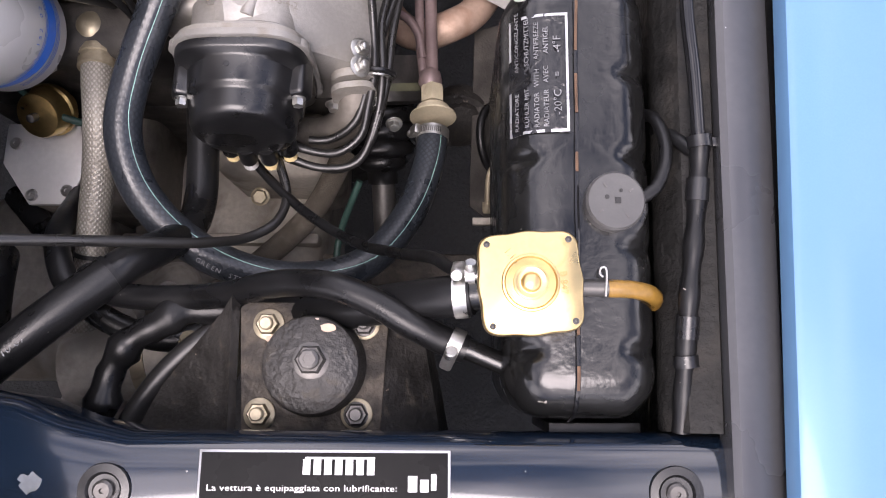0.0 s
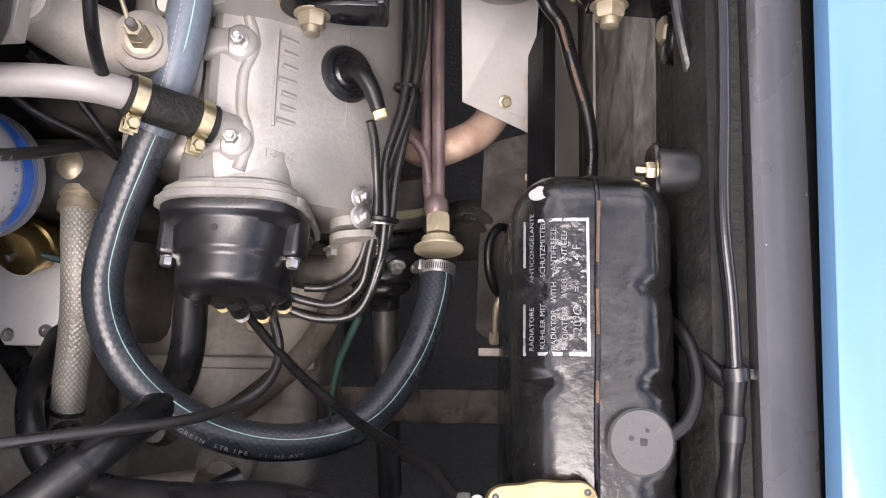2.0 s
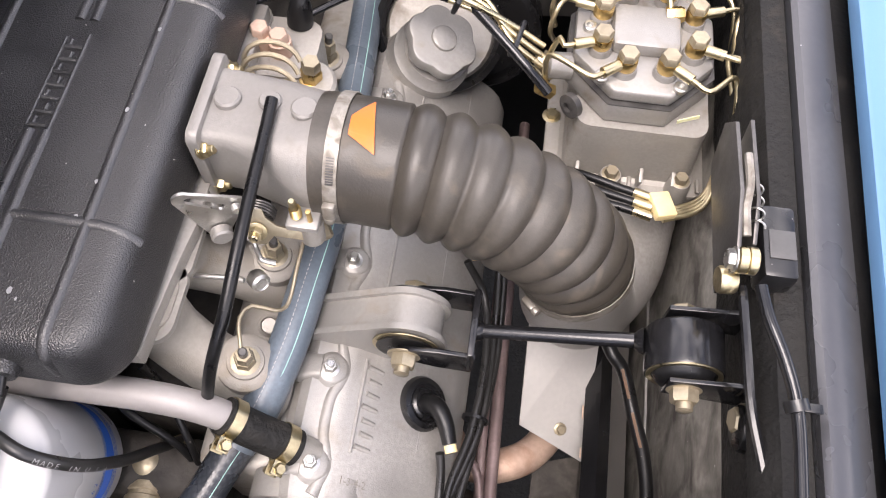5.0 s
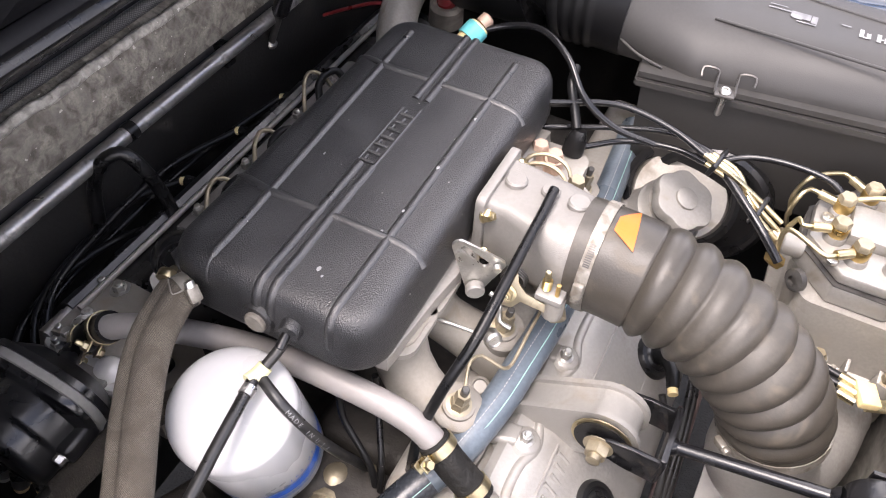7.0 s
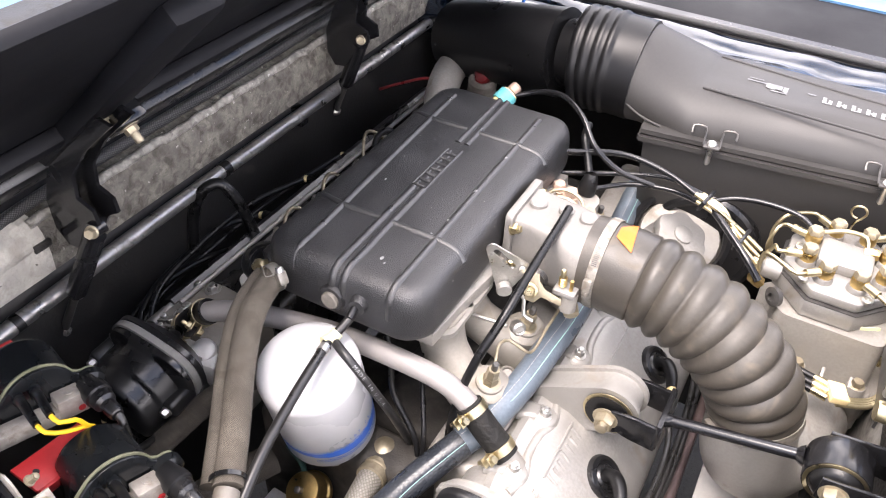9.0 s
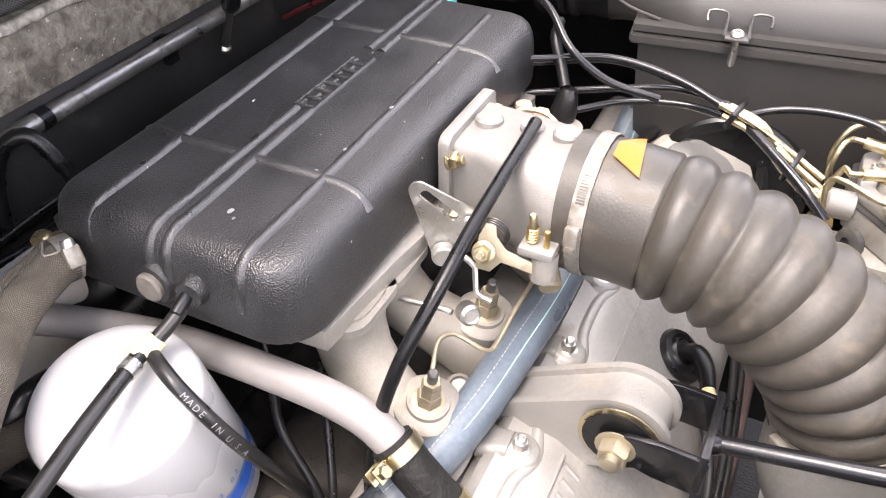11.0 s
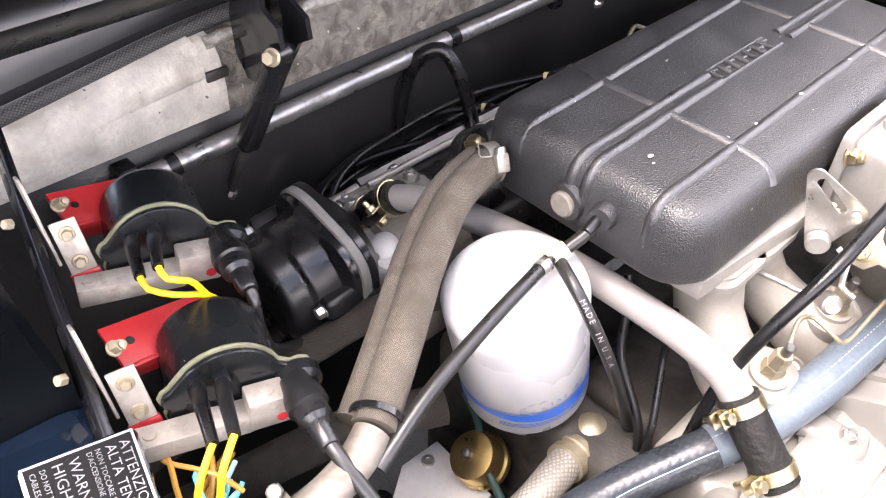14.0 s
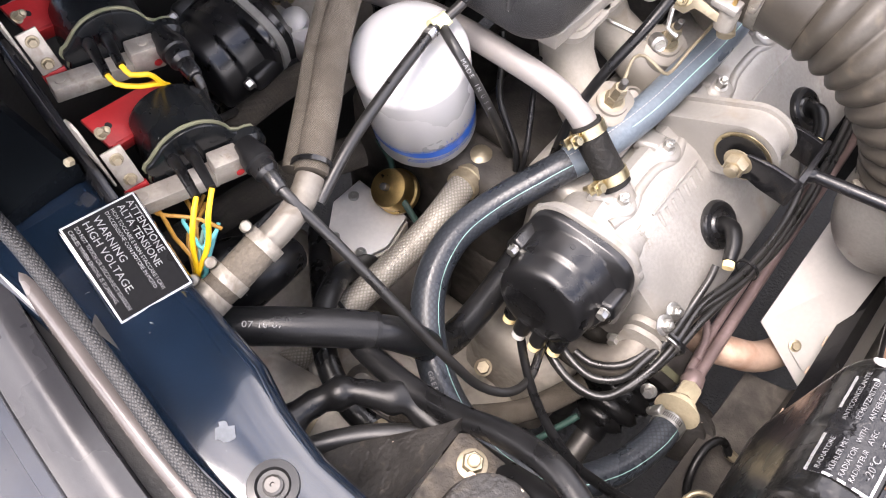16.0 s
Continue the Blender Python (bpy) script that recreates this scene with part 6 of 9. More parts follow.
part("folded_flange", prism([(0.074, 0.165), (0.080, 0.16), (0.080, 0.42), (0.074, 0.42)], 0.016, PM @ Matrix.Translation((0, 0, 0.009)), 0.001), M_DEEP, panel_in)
hub = thing("wheel_hub", (0.02, 0.29, 0.45), "grimy dark hub and disc deep beside the drive shaft", "wheel hub")
HUBM = place((0.017, 0.300, 0.492), (0.1, -0.75, 0.65))
part("hub_disc", lathe([(0.036, -0.020), (0.036, 0.0), (0.033, 0.004), (0.026, 0.005), (0.024, 0.010), (0.012, 0.013), (0, 0.013)], HUBM, 32), M_MOUNT, hub)
for k in range(5):
    part("hub_bolt", hex_bolt(HUBM @ Vector((0.030 * math.cos(k * 1.257), 0.030 * math.sin(k * 1.257), 0.004)), HUBM.to_3x3() @ Vector((0, 0, 1)), 0.0045, 0.004), M_DARKSTEEL, hub)
part("brake_hose", tube([(0.066, 0.300, 0.520), (0.050, 0.302, 0.535), (0.040, 0.285, 0.540), (0.040, 0.255, 0.535), (0.050, 0.235, 0.520), (0.064, 0.238, 0.505)], 0.0048, 12), M_RUBBER, hub)
part("hose_union", hex_bolt((0.064, 0.301, 0.521), (0.9, 0, -0.3), 0.006, 0.010), M_PALE_BRASS, hub)
bp_ = thing("brake_pipe", (0.05, 0.22, 0.52), "thin grey brake pipe with a bracket deep in the bay", "pipe")
part("pipe_run", tube([(0.070, 0.232, 0.56), (0.058, 0.230, 0.562), (0.049, 0.222, 0.56), (0.046, 0.205, 0.55), (0.046, 0.185, 0.54)], 0.0032, 10), M_PALE_BRASS, bp_)
part("pipe_nut", hex_bolt((0.046, 0.192, 0.540), (0, -1, -0.3), 0.0062, 0.012), M_PALE_BRASS, bp_)
part("pipe_bracket", span((0.030, 0.168, 0.528), (0.066, 0.176, 0.536), 0.001), M_ALU_DIRTY, bp_)
rusty = thing("drain_hose", (0.10, 0.4, 0.6), "black drain hose with rusty wire bracing", "hose")
part("hose_body", tube([(0.073, 0.490, 0.695), (0.082, 0.469, 0.695), (0.094, 0.457, 0.688), (0.107, 0.417, 0.679), (0.120, 0.384, 0.665), (0.127, 0.345, 0.650), (0.122, 0.315, 0.640), (0.106, 0.306, 0.634), (0.090, 0.316, 0.630)], 0.0066, 14), M_RUBBER, rusty, sharp=60)
part("rust_patch", stripe([(0.094, 0.457, 0.688), (0.107, 0.417, 0.679), (0.120, 0.384, 0.665)], 0.0066, (-0.4, 0.2, 1), 0.0014, (0.030, 0.012), step=0.003), M_RUST, rusty)

# ---- drive shaft boot ----
boot = thing("drive_shaft", (-0.065, 0.23, 0.50), "black ribbed rubber boot on a drive shaft", "drive shaft")
part("boot", lathe([(0.030, 0), (0.042, 0.003), (0.043, 0.012), (0.034, 0.018), (0.042, 0.025), (0.040, 0.033), (0.031, 0.038), (0.037, 0.045), (0.034, 0.052), (0.026, 0.056), (0.029, 0.062), (0.024, 0.068), (0.0165, 0.072), (0.0165, 0.085)], place((-0.070, 0.295, 0.560), (0.02, -0.93, -0.36)), 32), M_RUBBER, boot, sharp=70)
part("shaft", tube([(-0.068, 0.225, 0.533), (-0.062, 0.02, 0.45)], 0.013, 18), M_DARKSTEEL, boot)
part("joint", lathe([(0.046, -0.05), (0.046, -0.004), (0.040, 0.0)], place((-0.070, 0.295, 0.560), (0.02, -0.93, -0.36)), 32), M_DARKSTEEL, boot)
part("joint_ring", lathe([(0.0475, -0.022), (0.0475, -0.014), (0.046, -0.014), (0.046, -0.022), (0.0475, -0.022)], place((-0.070, 0.295, 0.560), (0.02, -0.93, -0.36)), 32, cap=False), M_OLIVE, boot)
outlet = thing("water_outlet", (-0.085, 0.262, 0.66), "cast aluminium water outlet with bolted flange", "water outlet")
part("outlet_flange", prism(rounded(0.052, 0.040, 0.014), 0.008, place((-0.078, 0.262, 0.700), (0.1, -1, 0.15))), M_ALU, outlet)
part("outlet_flange", prism(rounded(0.052, 0.040, 0.014), 0.006, place((-0.078, 0.251, 0.6985), (0.1, -1, 0.15))), M_ALU, outlet)
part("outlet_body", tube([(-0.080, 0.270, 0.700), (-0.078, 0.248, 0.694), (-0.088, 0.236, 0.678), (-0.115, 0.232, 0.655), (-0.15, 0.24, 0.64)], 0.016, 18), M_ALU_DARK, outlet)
for x, z in ((-0.098, 0.694), (-0.060, 0.700)):
    part("flange_bolt", hex_bolt((x, 0.2465, z), (0.1, -1, 0.15), 0.0058, 0.006, 0.008), M_STEEL, outlet)
for dx, s in ((-0.106, 0.0), (-0.066, 0.01)):
    part("flange_bolt", hex_bolt((dx + 0.02, 0.238, 0.655 + s), (0.1, -0.8, 0.5), 0.0055, 0.006, 0.008), M_STEEL, outlet)

# ---- plug leads and ignition cables ----
LEADS = [
    [(-0.130, 0.206, 0.700), (-0.115, 0.202, 0.698), (-0.093, 0.200, 0.700), (-0.072, 0.214, 0.705), (-0.065, 0.241, 0.710), (-0.060, 0.268, 0.716), (-0.0605, 0.307, 0.724), (-0.0620, 0.332, 0.738), (-0.0645, 0.3420, 0.745)],
    [(-0.150, 0.203, 0.700), (-0.135, 0.197, 0.693), (-0.108, 0.189, 0.690), (-0.076, 0.194, 0.692), (-0.058, 0.233, 0.702), (-0.053, 0.269, 0.712), (-0.054, 0.317, 0.715), (-0.041, 0.372, 0.712), (-0.036, 0.444, 0.712), (-0.044, 0.500, 0.716), (-0.0640, 0.5210, 0.744)],
    [(-0.120, 0.215, 0.690), (-0.103, 0.215, 0.690), (-0.078, 0.228, 0.700), (-0.064, 0.269, 0.710), (-0.051, 0.318, 0.708), (-0.034, 0.379, 0.705), (-0.030, 0.448, 0.700), (-0.034, 0.56, 0.690), (-0.05, 0.70, 0.69)],
    [(-0.140, 0.198, 0.692), (-0.120, 0.193, 0.684), (-0.090, 0.190, 0.684), (-0.068, 0.205, 0.694), (-0.050, 0.260, 0.706), (-0.045, 0.310, 0.706), (-0.036, 0.365, 0.700), (-0.026, 0.440, 0.694), (-0.028, 0.56, 0.684), (-0.04, 0.70, 0.68)],
]
for pts in LEADS:
    part("plug_lead", tube(pts, 0.0037, 12), M_RUBBER_GREY, None, "grey-black spark plug lead of the rear bank", 60, "plug lead", "rear plug leads")
tie = thing("lead_clip", (-0.056, 0.268, 0.70), "black plastic ring clip holding the plug leads", "cable clip")
part("clip_ring", lathe([(0.0150, -0.0022), (0.0170, -0.0012), (0.0170, 0.0012), (0.0150, 0.0022), (0.0150, -0.0022)], place((-0.0580, 0.2690, 0.7110), (0.05, 1, 0.1)), 26, cap=False), M_BLACK_PLASTIC, tie)
part("clip_washer", lathe([(0.0145, -0.0045), (0.0145, -0.0030), (0.004, -0.0030)], place((-0.0580, 0.2690, 0.7110), (0.05, 1, 0.1)), 26, cap=False), M_STEEL, tie)
part("zip_tie", lathe([(0.0110, -0.0015), (0.0122, -0.0015), (0.0122, 0.0015), (0.0110, 0.0015), (0.0110, -0.0015)], place((-0.0385, 0.3850, 0.7050), (0.15, 1, 0)), 20, cap=False), M_BLACK_PLASTIC, None, "black cable tie round the plug leads", category="cable tie")
hose("ignition_cable", [(-0.3400, 0.0902, 0.8992), (-0.3300, 0.0890, 0.8975), (-0.3120, 0.0895, 0.8890), (-0.2820, 0.0930, 0.8660), (-0.2360, 0.1000, 0.8200), (-0.1840, 0.1080, 0.7680), (-0.1580, 0.1190, 0.7330), (-0.1400, 0.1350, 0.7180), (-0.1350, 0.1600, 0.7050), (-0.1450, 0.1950, 0.7000)], 0.0041, M_RUBBER_GREY, "grey-black coil cable running down to the rear distributor", "ignition cable", 14)
hose("breather_tube", [(-0.180, 0.225, 0.680), (-0.173, 0.202, 0.690), (-0.123, 0.149, 0.712), (-0.070, 0.112, 0.750), (-0.032, 0.095, 0.800), (-0.004, 0.084, 0.850), (0.010, 0.072, 0.880), (0.022, 0.0675, 0.8860)], 0.0042, M_RUBBER, "thin black tube running to the tank's small nipple", "hose", 14)

# ---- lower hoses ----
low = thing("coolant_hose", (-0.25, 0.06, 0.76), "thick grey-black coolant hose with worn date print", "hose")
part("hose_body", tube([(-0.400, -0.050, 0.79), (-0.345, -0.012, 0.812), (-0.300, 0.026, 0.815), (-0.262, 0.060, 0.808), (-0.240, 0.080, 0.800)], 0.0152, 20), M_LOW_HOSE, low, sharp=60)
part("hose_end", tube([(-0.246, 0.074, 0.801), (-0.234, 0.087, 0.793), (-0.222, 0.103, 0.768), (-0.214, 0.122, 0.728), (-0.212, 0.150, 0.702), (-0.213, 0.200, 0.695), (-0.218, 0.275, 0.700)], 0.0140, 20), M_LOW_HOSE, low, "slimmer elbow length", 60)
part("hose_band", tube([(-0.2425, 0.0775, 0.801), (-0.2400, 0.0800, 0.7995)], 0.0156, 20), M_RUBBER, low)
lettering("07 10 07", 0.0085, Matrix.Translation((-0.297, 0.0215, 0.8300)) @ pose(0, 0, 0, -14, 8, 42), M_GREY_PRINT, low, label="worn white printed date code")
hose("wrapped_cable", [(-0.246, -0.060, 0.795), (-0.242, -0.026, 0.800), (-0.240, -0.004, 0.802), (-0.226, 0.024, 0.804), (-0.200, 0.042, 0.806), (-0.184, 0.051, 0.804), (-0.155, 0.053, 0.798), (-0.135, 0.050, 0.785)], lambda t, w: 0.0112 + 0.0016 * math.sin(w * 160) + 0.0012 * math.sin(w * 300), M_RUBBER, "black tape-wrapped wiring loom", "wiring loom", 12, wobble=0.003, seed=3)
hose("grey_tube", [(-0.232, -0.050, 0.795), (-0.218, -0.020, 0.797), (-0.194, 0.012, 0.798), (-0.167, 0.036, 0.797), (-0.143, 0.052, 0.79)], 0.0082, M_RUBBER_GREY, "weathered grey rubber tube beside the mount web", "hose", 14)
hose("lower_hose", [(-0.42, 0.18, 0.62), (-0.34, 0.11, 0.66), (-0.30, 0.09, 0.70), (-0.27, 0.075, 0.76)], 0.012, M_LOW_HOSE, "black rubber hose low in the bay", "hose", 14)
hose("lower_hose", [(-0.352, 0.21, 0.60), (-0.340, 0.165, 0.66), (-0.322, 0.115, 0.725), (-0.30, 0.075, 0.74), (-0.26, 0.045, 0.735), (-0.215, 0.035, 0.73), (-0.16, 0.06, 0.70)], 0.0105, M_LOW_HOSE, "black rubber hose passing under the braided hose", "hose", 14)
hose("grimy_pipe", [(-0.235, 0.085, 0.58), (-0.18, 0.125, 0.585), (-0.13, 0.17, 0.60), (-0.10, 0.23, 0.60)], 0.0118, M_FABRIC, "grimy fabric-covered pipe under the distributor", "pipe", 16)
hose("grimy_pipe", [(-0.115, 0.10, 0.56), (-0.108, 0.15, 0.57), (-0.085, 0.20, 0.60)], 0.0036, M_GREEN, "dull green hose low in the bay", "hose", 14)
starter = thing("starter_motor", (-0.26, 0.02, 0.62), "grimy metal starter motor low in the bay", "starter motor")
part("motor_body", tube([(-0.33, 0.010, 0.66), (-0.20, 0.030, 0.66)], 0.034, 28, 0.02), M_ALU_DIRTY, starter)
part("motor_end", lathe([(0.030, 0), (0.028, 0.012), (0.018, 0.018), (0.008, 0.022)], place((-0.20, 0.03, 0.66), (1, 0.15, 0)), 24), M_PALE_BRASS, starter)
part("motor_band", tube([(-0.268, 0.0195, 0.66), (-0.256, 0.0213, 0.66)], 0.0355, 28), M_PALE_BRASS, starter)
part("terminal_nut", hex_bolt((-0.238, 0.045, 0.70), (0.2, 0.3, 1), 0.008, 0.008, 0.010, 0.008), M_STEEL, starter)
part("terminal_nut", hex_bolt((-0.285, 0.000, 0.697), (0, 0, 1), 0.008, 0.008, 0.010, 0.008), M_STEEL, starter)
part("pale_sleeve", tube([(-0.205, 0.005, 0.735), (-0.196, 0.022, 0.755), (-0.19, 0.034, 0.765)], 0.0095, 16), M_PALE_BRASS, starter)
for x, y, z, s in ((-0.33, 0.06, 0.58, 0.03), (-0.28, 0.10, 0.55, 0.025), (-0.22, 0.06, 0.53, 0.03), (-0.35, -0.02, 0.56, 0.035)):
    part("casting_boss", lathe([(s, 0), (s * 0.9, 0.02), (s * 0.5, 0.03), (s * 0.45, 0.04), (0, 0.04)], place((x, y, z), (0.1, -0.3, 1)), 20), M_ALU_DIRTY, starter)

# ---- oil filter, its sender and mounting plate ----
flt = thing("oil_filter", (-0.350, 0.257, 0.76), "white spin-on oil filter with a blue printed band", "oil filter")
FA, FB = Vector((-0.3648, 0.2915, 0.7475)), Vector((-0.3575, 0.2550, 0.8895))
FM = place(FA, FB - FA, (0, 1, 0))
FR = 0.0503
def on_filter(a0, a1, z0, z1, rows=4):
    """A printed patch on the can, between two angles and two heights along its axis."""
    bm = loft([[(( FR + 0.0003) * math.cos(radians(a0 + (a1 - a0) * k / rows)), (FR + 0.0003) * math.sin(radians(a0 + (a1 - a0) * k / rows)), z) for k in range(rows + 1)] for z in (z0, z1)], cap=False)
    bm.transform(FM)
    return bm
def angle_to(p):
    """The angle round the can that faces the place p."""
    q = FM.inverted() @ Vector(p)
    return math.degrees(math.atan2(q.y, q.x))
part("filter_can", lathe([(0.043, 0.0), (0.0468, 0.003), (FR, 0.009), (FR, 0.1300), (FR - 0.0006, 0.1330), (FR - 0.0026, 0.1360), (FR - 0.0066, 0.1388), (FR - 0.0120, 0.1408), (FR - 0.0190, 0.1420), (0.014, 0.1428), (0, 0.1430)], FM, 56), M_FILTER, flt, sharp=60)
side_a, front_a = angle_to((0.0, 0.28, 0.85)), angle_to((-0.30, -0.2, 0.85))
def swoosh(top, thin, thick):
    """A printed band round the can that broadens towards its printed side."""
    upper, lower = [], []
    for k in range(72):
        a = radians(side_a + 5 * (k - 36))
        w = thin + (thick - thin) * max(0.0, math.cos(radians(5 * (k - 36)))) ** 1.5
        c, d = (FR + 0.0003) * math.cos(a), (FR + 0.0003) * math.sin(a)
        upper.append((c, d, top))
        lower.append((c, d, top - w))
    bm = loft([lower, upper], cap=False)
    bm.transform(FM)
    return bm
for top, thin, thick in ((0.0425, 0.0075, 0.0140), (0.0442, 0.0006, 0.0010), (0.0464, 0.0005, 0.0008)):
    part("blue_band", swoosh(top, thin, thick), M_BLUE_PRINT, flt)
for z in (0.0265, 0.0242, 0.0219):
    part("blue_line", on_filter(side_a - 70, side_a + 70, z, z + 0.0009, 24), M_BLUE_PRINT, flt)
for k in range(3):
    part("blue_print", on_filter(front_a - 22 - 8 * k, front_a - 27 - 8 * k, 0.016, 0.029), M_BLUE_PRINT, flt)
for k, ch in enumerate("162 02"):
    if ch != " ":
        ang = radians(side_a - 24 + 6.4 * k)
        out_ = Vector((math.cos(ang), math.sin(ang), 0))
        tan_ = Vector((-math.sin(ang), math.cos(ang), 0))
        lettering(ch, 0.0068, FM @ Matrix.Translation(out_ * (FR + 0.0004) + Vector((0, 0, 0.0535))) @ Matrix((tan_, Vector((0, 0, 1)), out_)).transposed().to_4x4(), M_BLUE_PRINT, flt)
part("filter_base", lathe([(0.034, -0.035), (0.036, -0.020), (0.040, -0.002), (0.040, 0.002)], FM, 36), M_ALU_DIRTY, flt)
sender = thing("pressure_sender", (-0.372, 0.252, 0.65), "gold oil pressure sender", "sensor")
sm = place((-0.366, 0.252, 0.668), (-0.15, -0.55, 0.8))
part("sender_can", lathe([(0.012, -0.02), (0.012, -0.004), (0.0235, -0.003), (0.0245, 0.000), (0.0245, 0.005), (0.0225, 0.007), (0.0215, 0.021), (0.020, 0.024), (0.012, 0.026), (0, 0.0265)], sm, 32), M_BRASS, sender)
part("sender_terminal", lathe([(0.004, 0.026), (0.004, 0.034), (0.0025, 0.035)], sm, 12), M_DARKSTEEL, sender)
pl = thing("cover_plate", (-0.375, 0.20, 0.64), "bare aluminium cover plate with cross-head screws", "cover plate")
plate_poly = [(-0.414, 0.242), (-0.345, 0.240), (-0.337, 0.200), (-0.350, 0.163), (-0.388, 0.163), (-0.416, 0.203)]
part("plate", prism(plate_poly, 0.006, Matrix.Translation((0, 0, 0.653)), 0.0012), M_PLATE, pl)
for x, y in ((-0.404, 0.222), (-0.352, 0.176), (-0.385, 0.172)):
    part("plate_screw", lathe([(0.0058, 0), (0.0058, 0.0022), (0.0048, 0.0034), (0.0018, 0.0034), (0.0018, 0.002), (0, 0.002)], Matrix.Translation((x, y, 0.656)), 18), M_STEEL, pl)
part("plate_body", prism([(x * 1.0 + 0.003, y) for x, y in plate_poly], 0.05, Matrix.Translation((0, 0, 0.624)), 0.003), M_ALU_DIRTY, pl)

# ---- braided oil hose ----
br = thing("braided_hose", (-0.30, 0.18, 0.62), "steel-braided oil hose with a brass banjo elbow", "hose")
part("braid", tube([(-0.302, 0.286, 0.722), (-0.297, 0.255, 0.728), (-0.293, 0.222, 0.728), (-0.297, 0.182, 0.714), (-0.306, 0.125, 0.696), (-0.316, 0.070, 0.672), (-0.332, 0.005, 0.64)], 0.0138, 20, 0.005), M_STEELBRAID, br, sharp=60)
part("ferrule", lathe([(0.0150, 0), (0.0165, 0.001), (0.0165, 0.008), (0.0150, 0.009), (0.0150, 0.012), (0.0165, 0.013), (0.0165, 0.019), (0.014, 0.021)], place((-0.2995, 0.267, 0.7255), (-0.05, 1, -0.15)), 26), M_PALE_BRASS, br)
part("elbow_ball", lathe([(0.0, -0.0205), (0.010, -0.018), (0.0175, -0.010), (0.0205, 0.0), (0.0175, 0.010), (0.010, 0.018), (0.0, 0.0205)], Matrix.Translation((-0.3035, 0.3030, 0.7230)), 26, cap=False), M_PALE_BRASS, br)
part("elbow_nut", hex_bolt((-0.290, 0.3120, 0.7230), (0.8, 0.5, -0.1), 0.0150, 0.020), M_PALE_BRASS, br)
part("hose_band", tube([(-0.3085, 0.1120, 0.6915), (-0.3092, 0.1085, 0.6903)], 0.0146, 20), M_BLACK_PLASTIC, br)

# ---- fabric-braided breather hoses from the plenum corner ----
fab = thing("breather_hose", (-0.38, 0.22, 0.86), "dusty fabric-braided breather hoses lashed side by side", "hose")
FAB = [(-0.4450, 0.3370, 0.9060), (-0.4380, 0.3150, 0.9110), (-0.4230, 0.2650, 0.9130), (-0.3960, 0.2150, 0.9060), (-0.3600, 0.1620, 0.8970), (-0.3290, 0.1150, 0.8890)]
side = Vector((-0.0145, -0.0060, -0.0010))
part("wide_hose", tube(FAB, 0.0128, 20, 0.005), M_FABRIC, fab, sharp=60)
part("narrow_hose", tube([Vector(p) + side * (1 if k else 0.85) for k, p in enumerate(FAB)], 0.0072, 16, 0.005), M_FABRIC, fab, sharp=60)
part("stitched_seam", stripe([Vector(p) + side * 0.60 for p in FAB], 0.0075, (0.1, -0.3, 1), 0.0010, (0.003, 0.002)), M_BAY_DARK, fab)
clamp(fab, (-0.4372, 0.3120, 0.9112), (-0.28, -0.93, 0.10), 0.0140, 0.011, (0.8, -0.3, 0.55), material=M_CLAMP, screw_mat=M_STEEL, side=1)
part("brass_end", lathe([(0.0085, 0), (0.0085, 0.006), (0.0072, 0.008)], place((-0.4552, 0.3130, 0.9140), (-0.2, 0.9, 0.2)), 16), M_YELLOW_ZINC, fab)
part("copper_end", tube([(-0.4570, 0.3270, 0.9085), (-0.4560, 0.3140, 0.9105)], 0.0066, 14), M_PALE_BRASS, fab)
part("lashing_wire", tube([(-0.447, 0.309, 0.9245), (-0.440, 0.303, 0.9255), (-0.433, 0.298, 0.9250), (-0.429, 0.306, 0.9245)], 0.0007, 6, 0.003), M_CLAMP, fab)
part("cable_tie", lathe([(0.0145, -0.002), (0.0158, -0.002), (0.0158, 0.002), (0.0145, 0.002), (0.0145, -0.002)], place((-0.3330, 0.1200, 0.8900), (0.6, -0.8, -0.1)), 24, cap=False), M_BLACK_PLASTIC, fab)

# ---- metal breather pipe with clamped sleeves ----
mp = thing("breather_pipe", (-0.32, 0.06, 0.85), "pale metal breather pipe with dirty clamped sleeves", "pipe")
MP = [(-0.3280, 0.1130, 0.8885), (-0.3215, 0.0980, 0.8860), (-0.3180, 0.0740, 0.8820), (-0.3205, 0.0430, 0.8750), (-0.3220, 0.0100, 0.8670), (-0.328, -0.015, 0.858)]
part("pipe_tube", tube(MP, 0.0108, 18), M_DULL_PIPE, mp)
part("rubber_sleeve", tube([(-0.3190, 0.0600, 0.8795), (-0.3205, 0.0430, 0.8750), (-0.3214, 0.0200, 0.8692), (-0.324, 0.000, 0.864)], 0.0132, 18, 0.003, wobble=0.0016), M_SLEEVE, mp, "grey-brown dirty sleeve")
clamp(mp, (-0.3192, 0.0560, 0.8785), (-0.05, -1, -0.22), 0.0134, 0.009, (-0.9, 0.1, 0.5), material=M_CLAMP, side=-1)
clamp(mp, (-0.3213, 0.0230, 0.8700), (-0.05, -1, -0.22), 0.0134, 0.009, (-0.9, 0.1, 0.5), material=M_CLAMP, side=-1)
clamp(mp, (-0.3225, 0.0070, 0.8660), (-0.05, -1, -0.22), 0.0134, 0.009, (-0.9, 0.1, 0.5), material=M_CLAMP, side=-1)

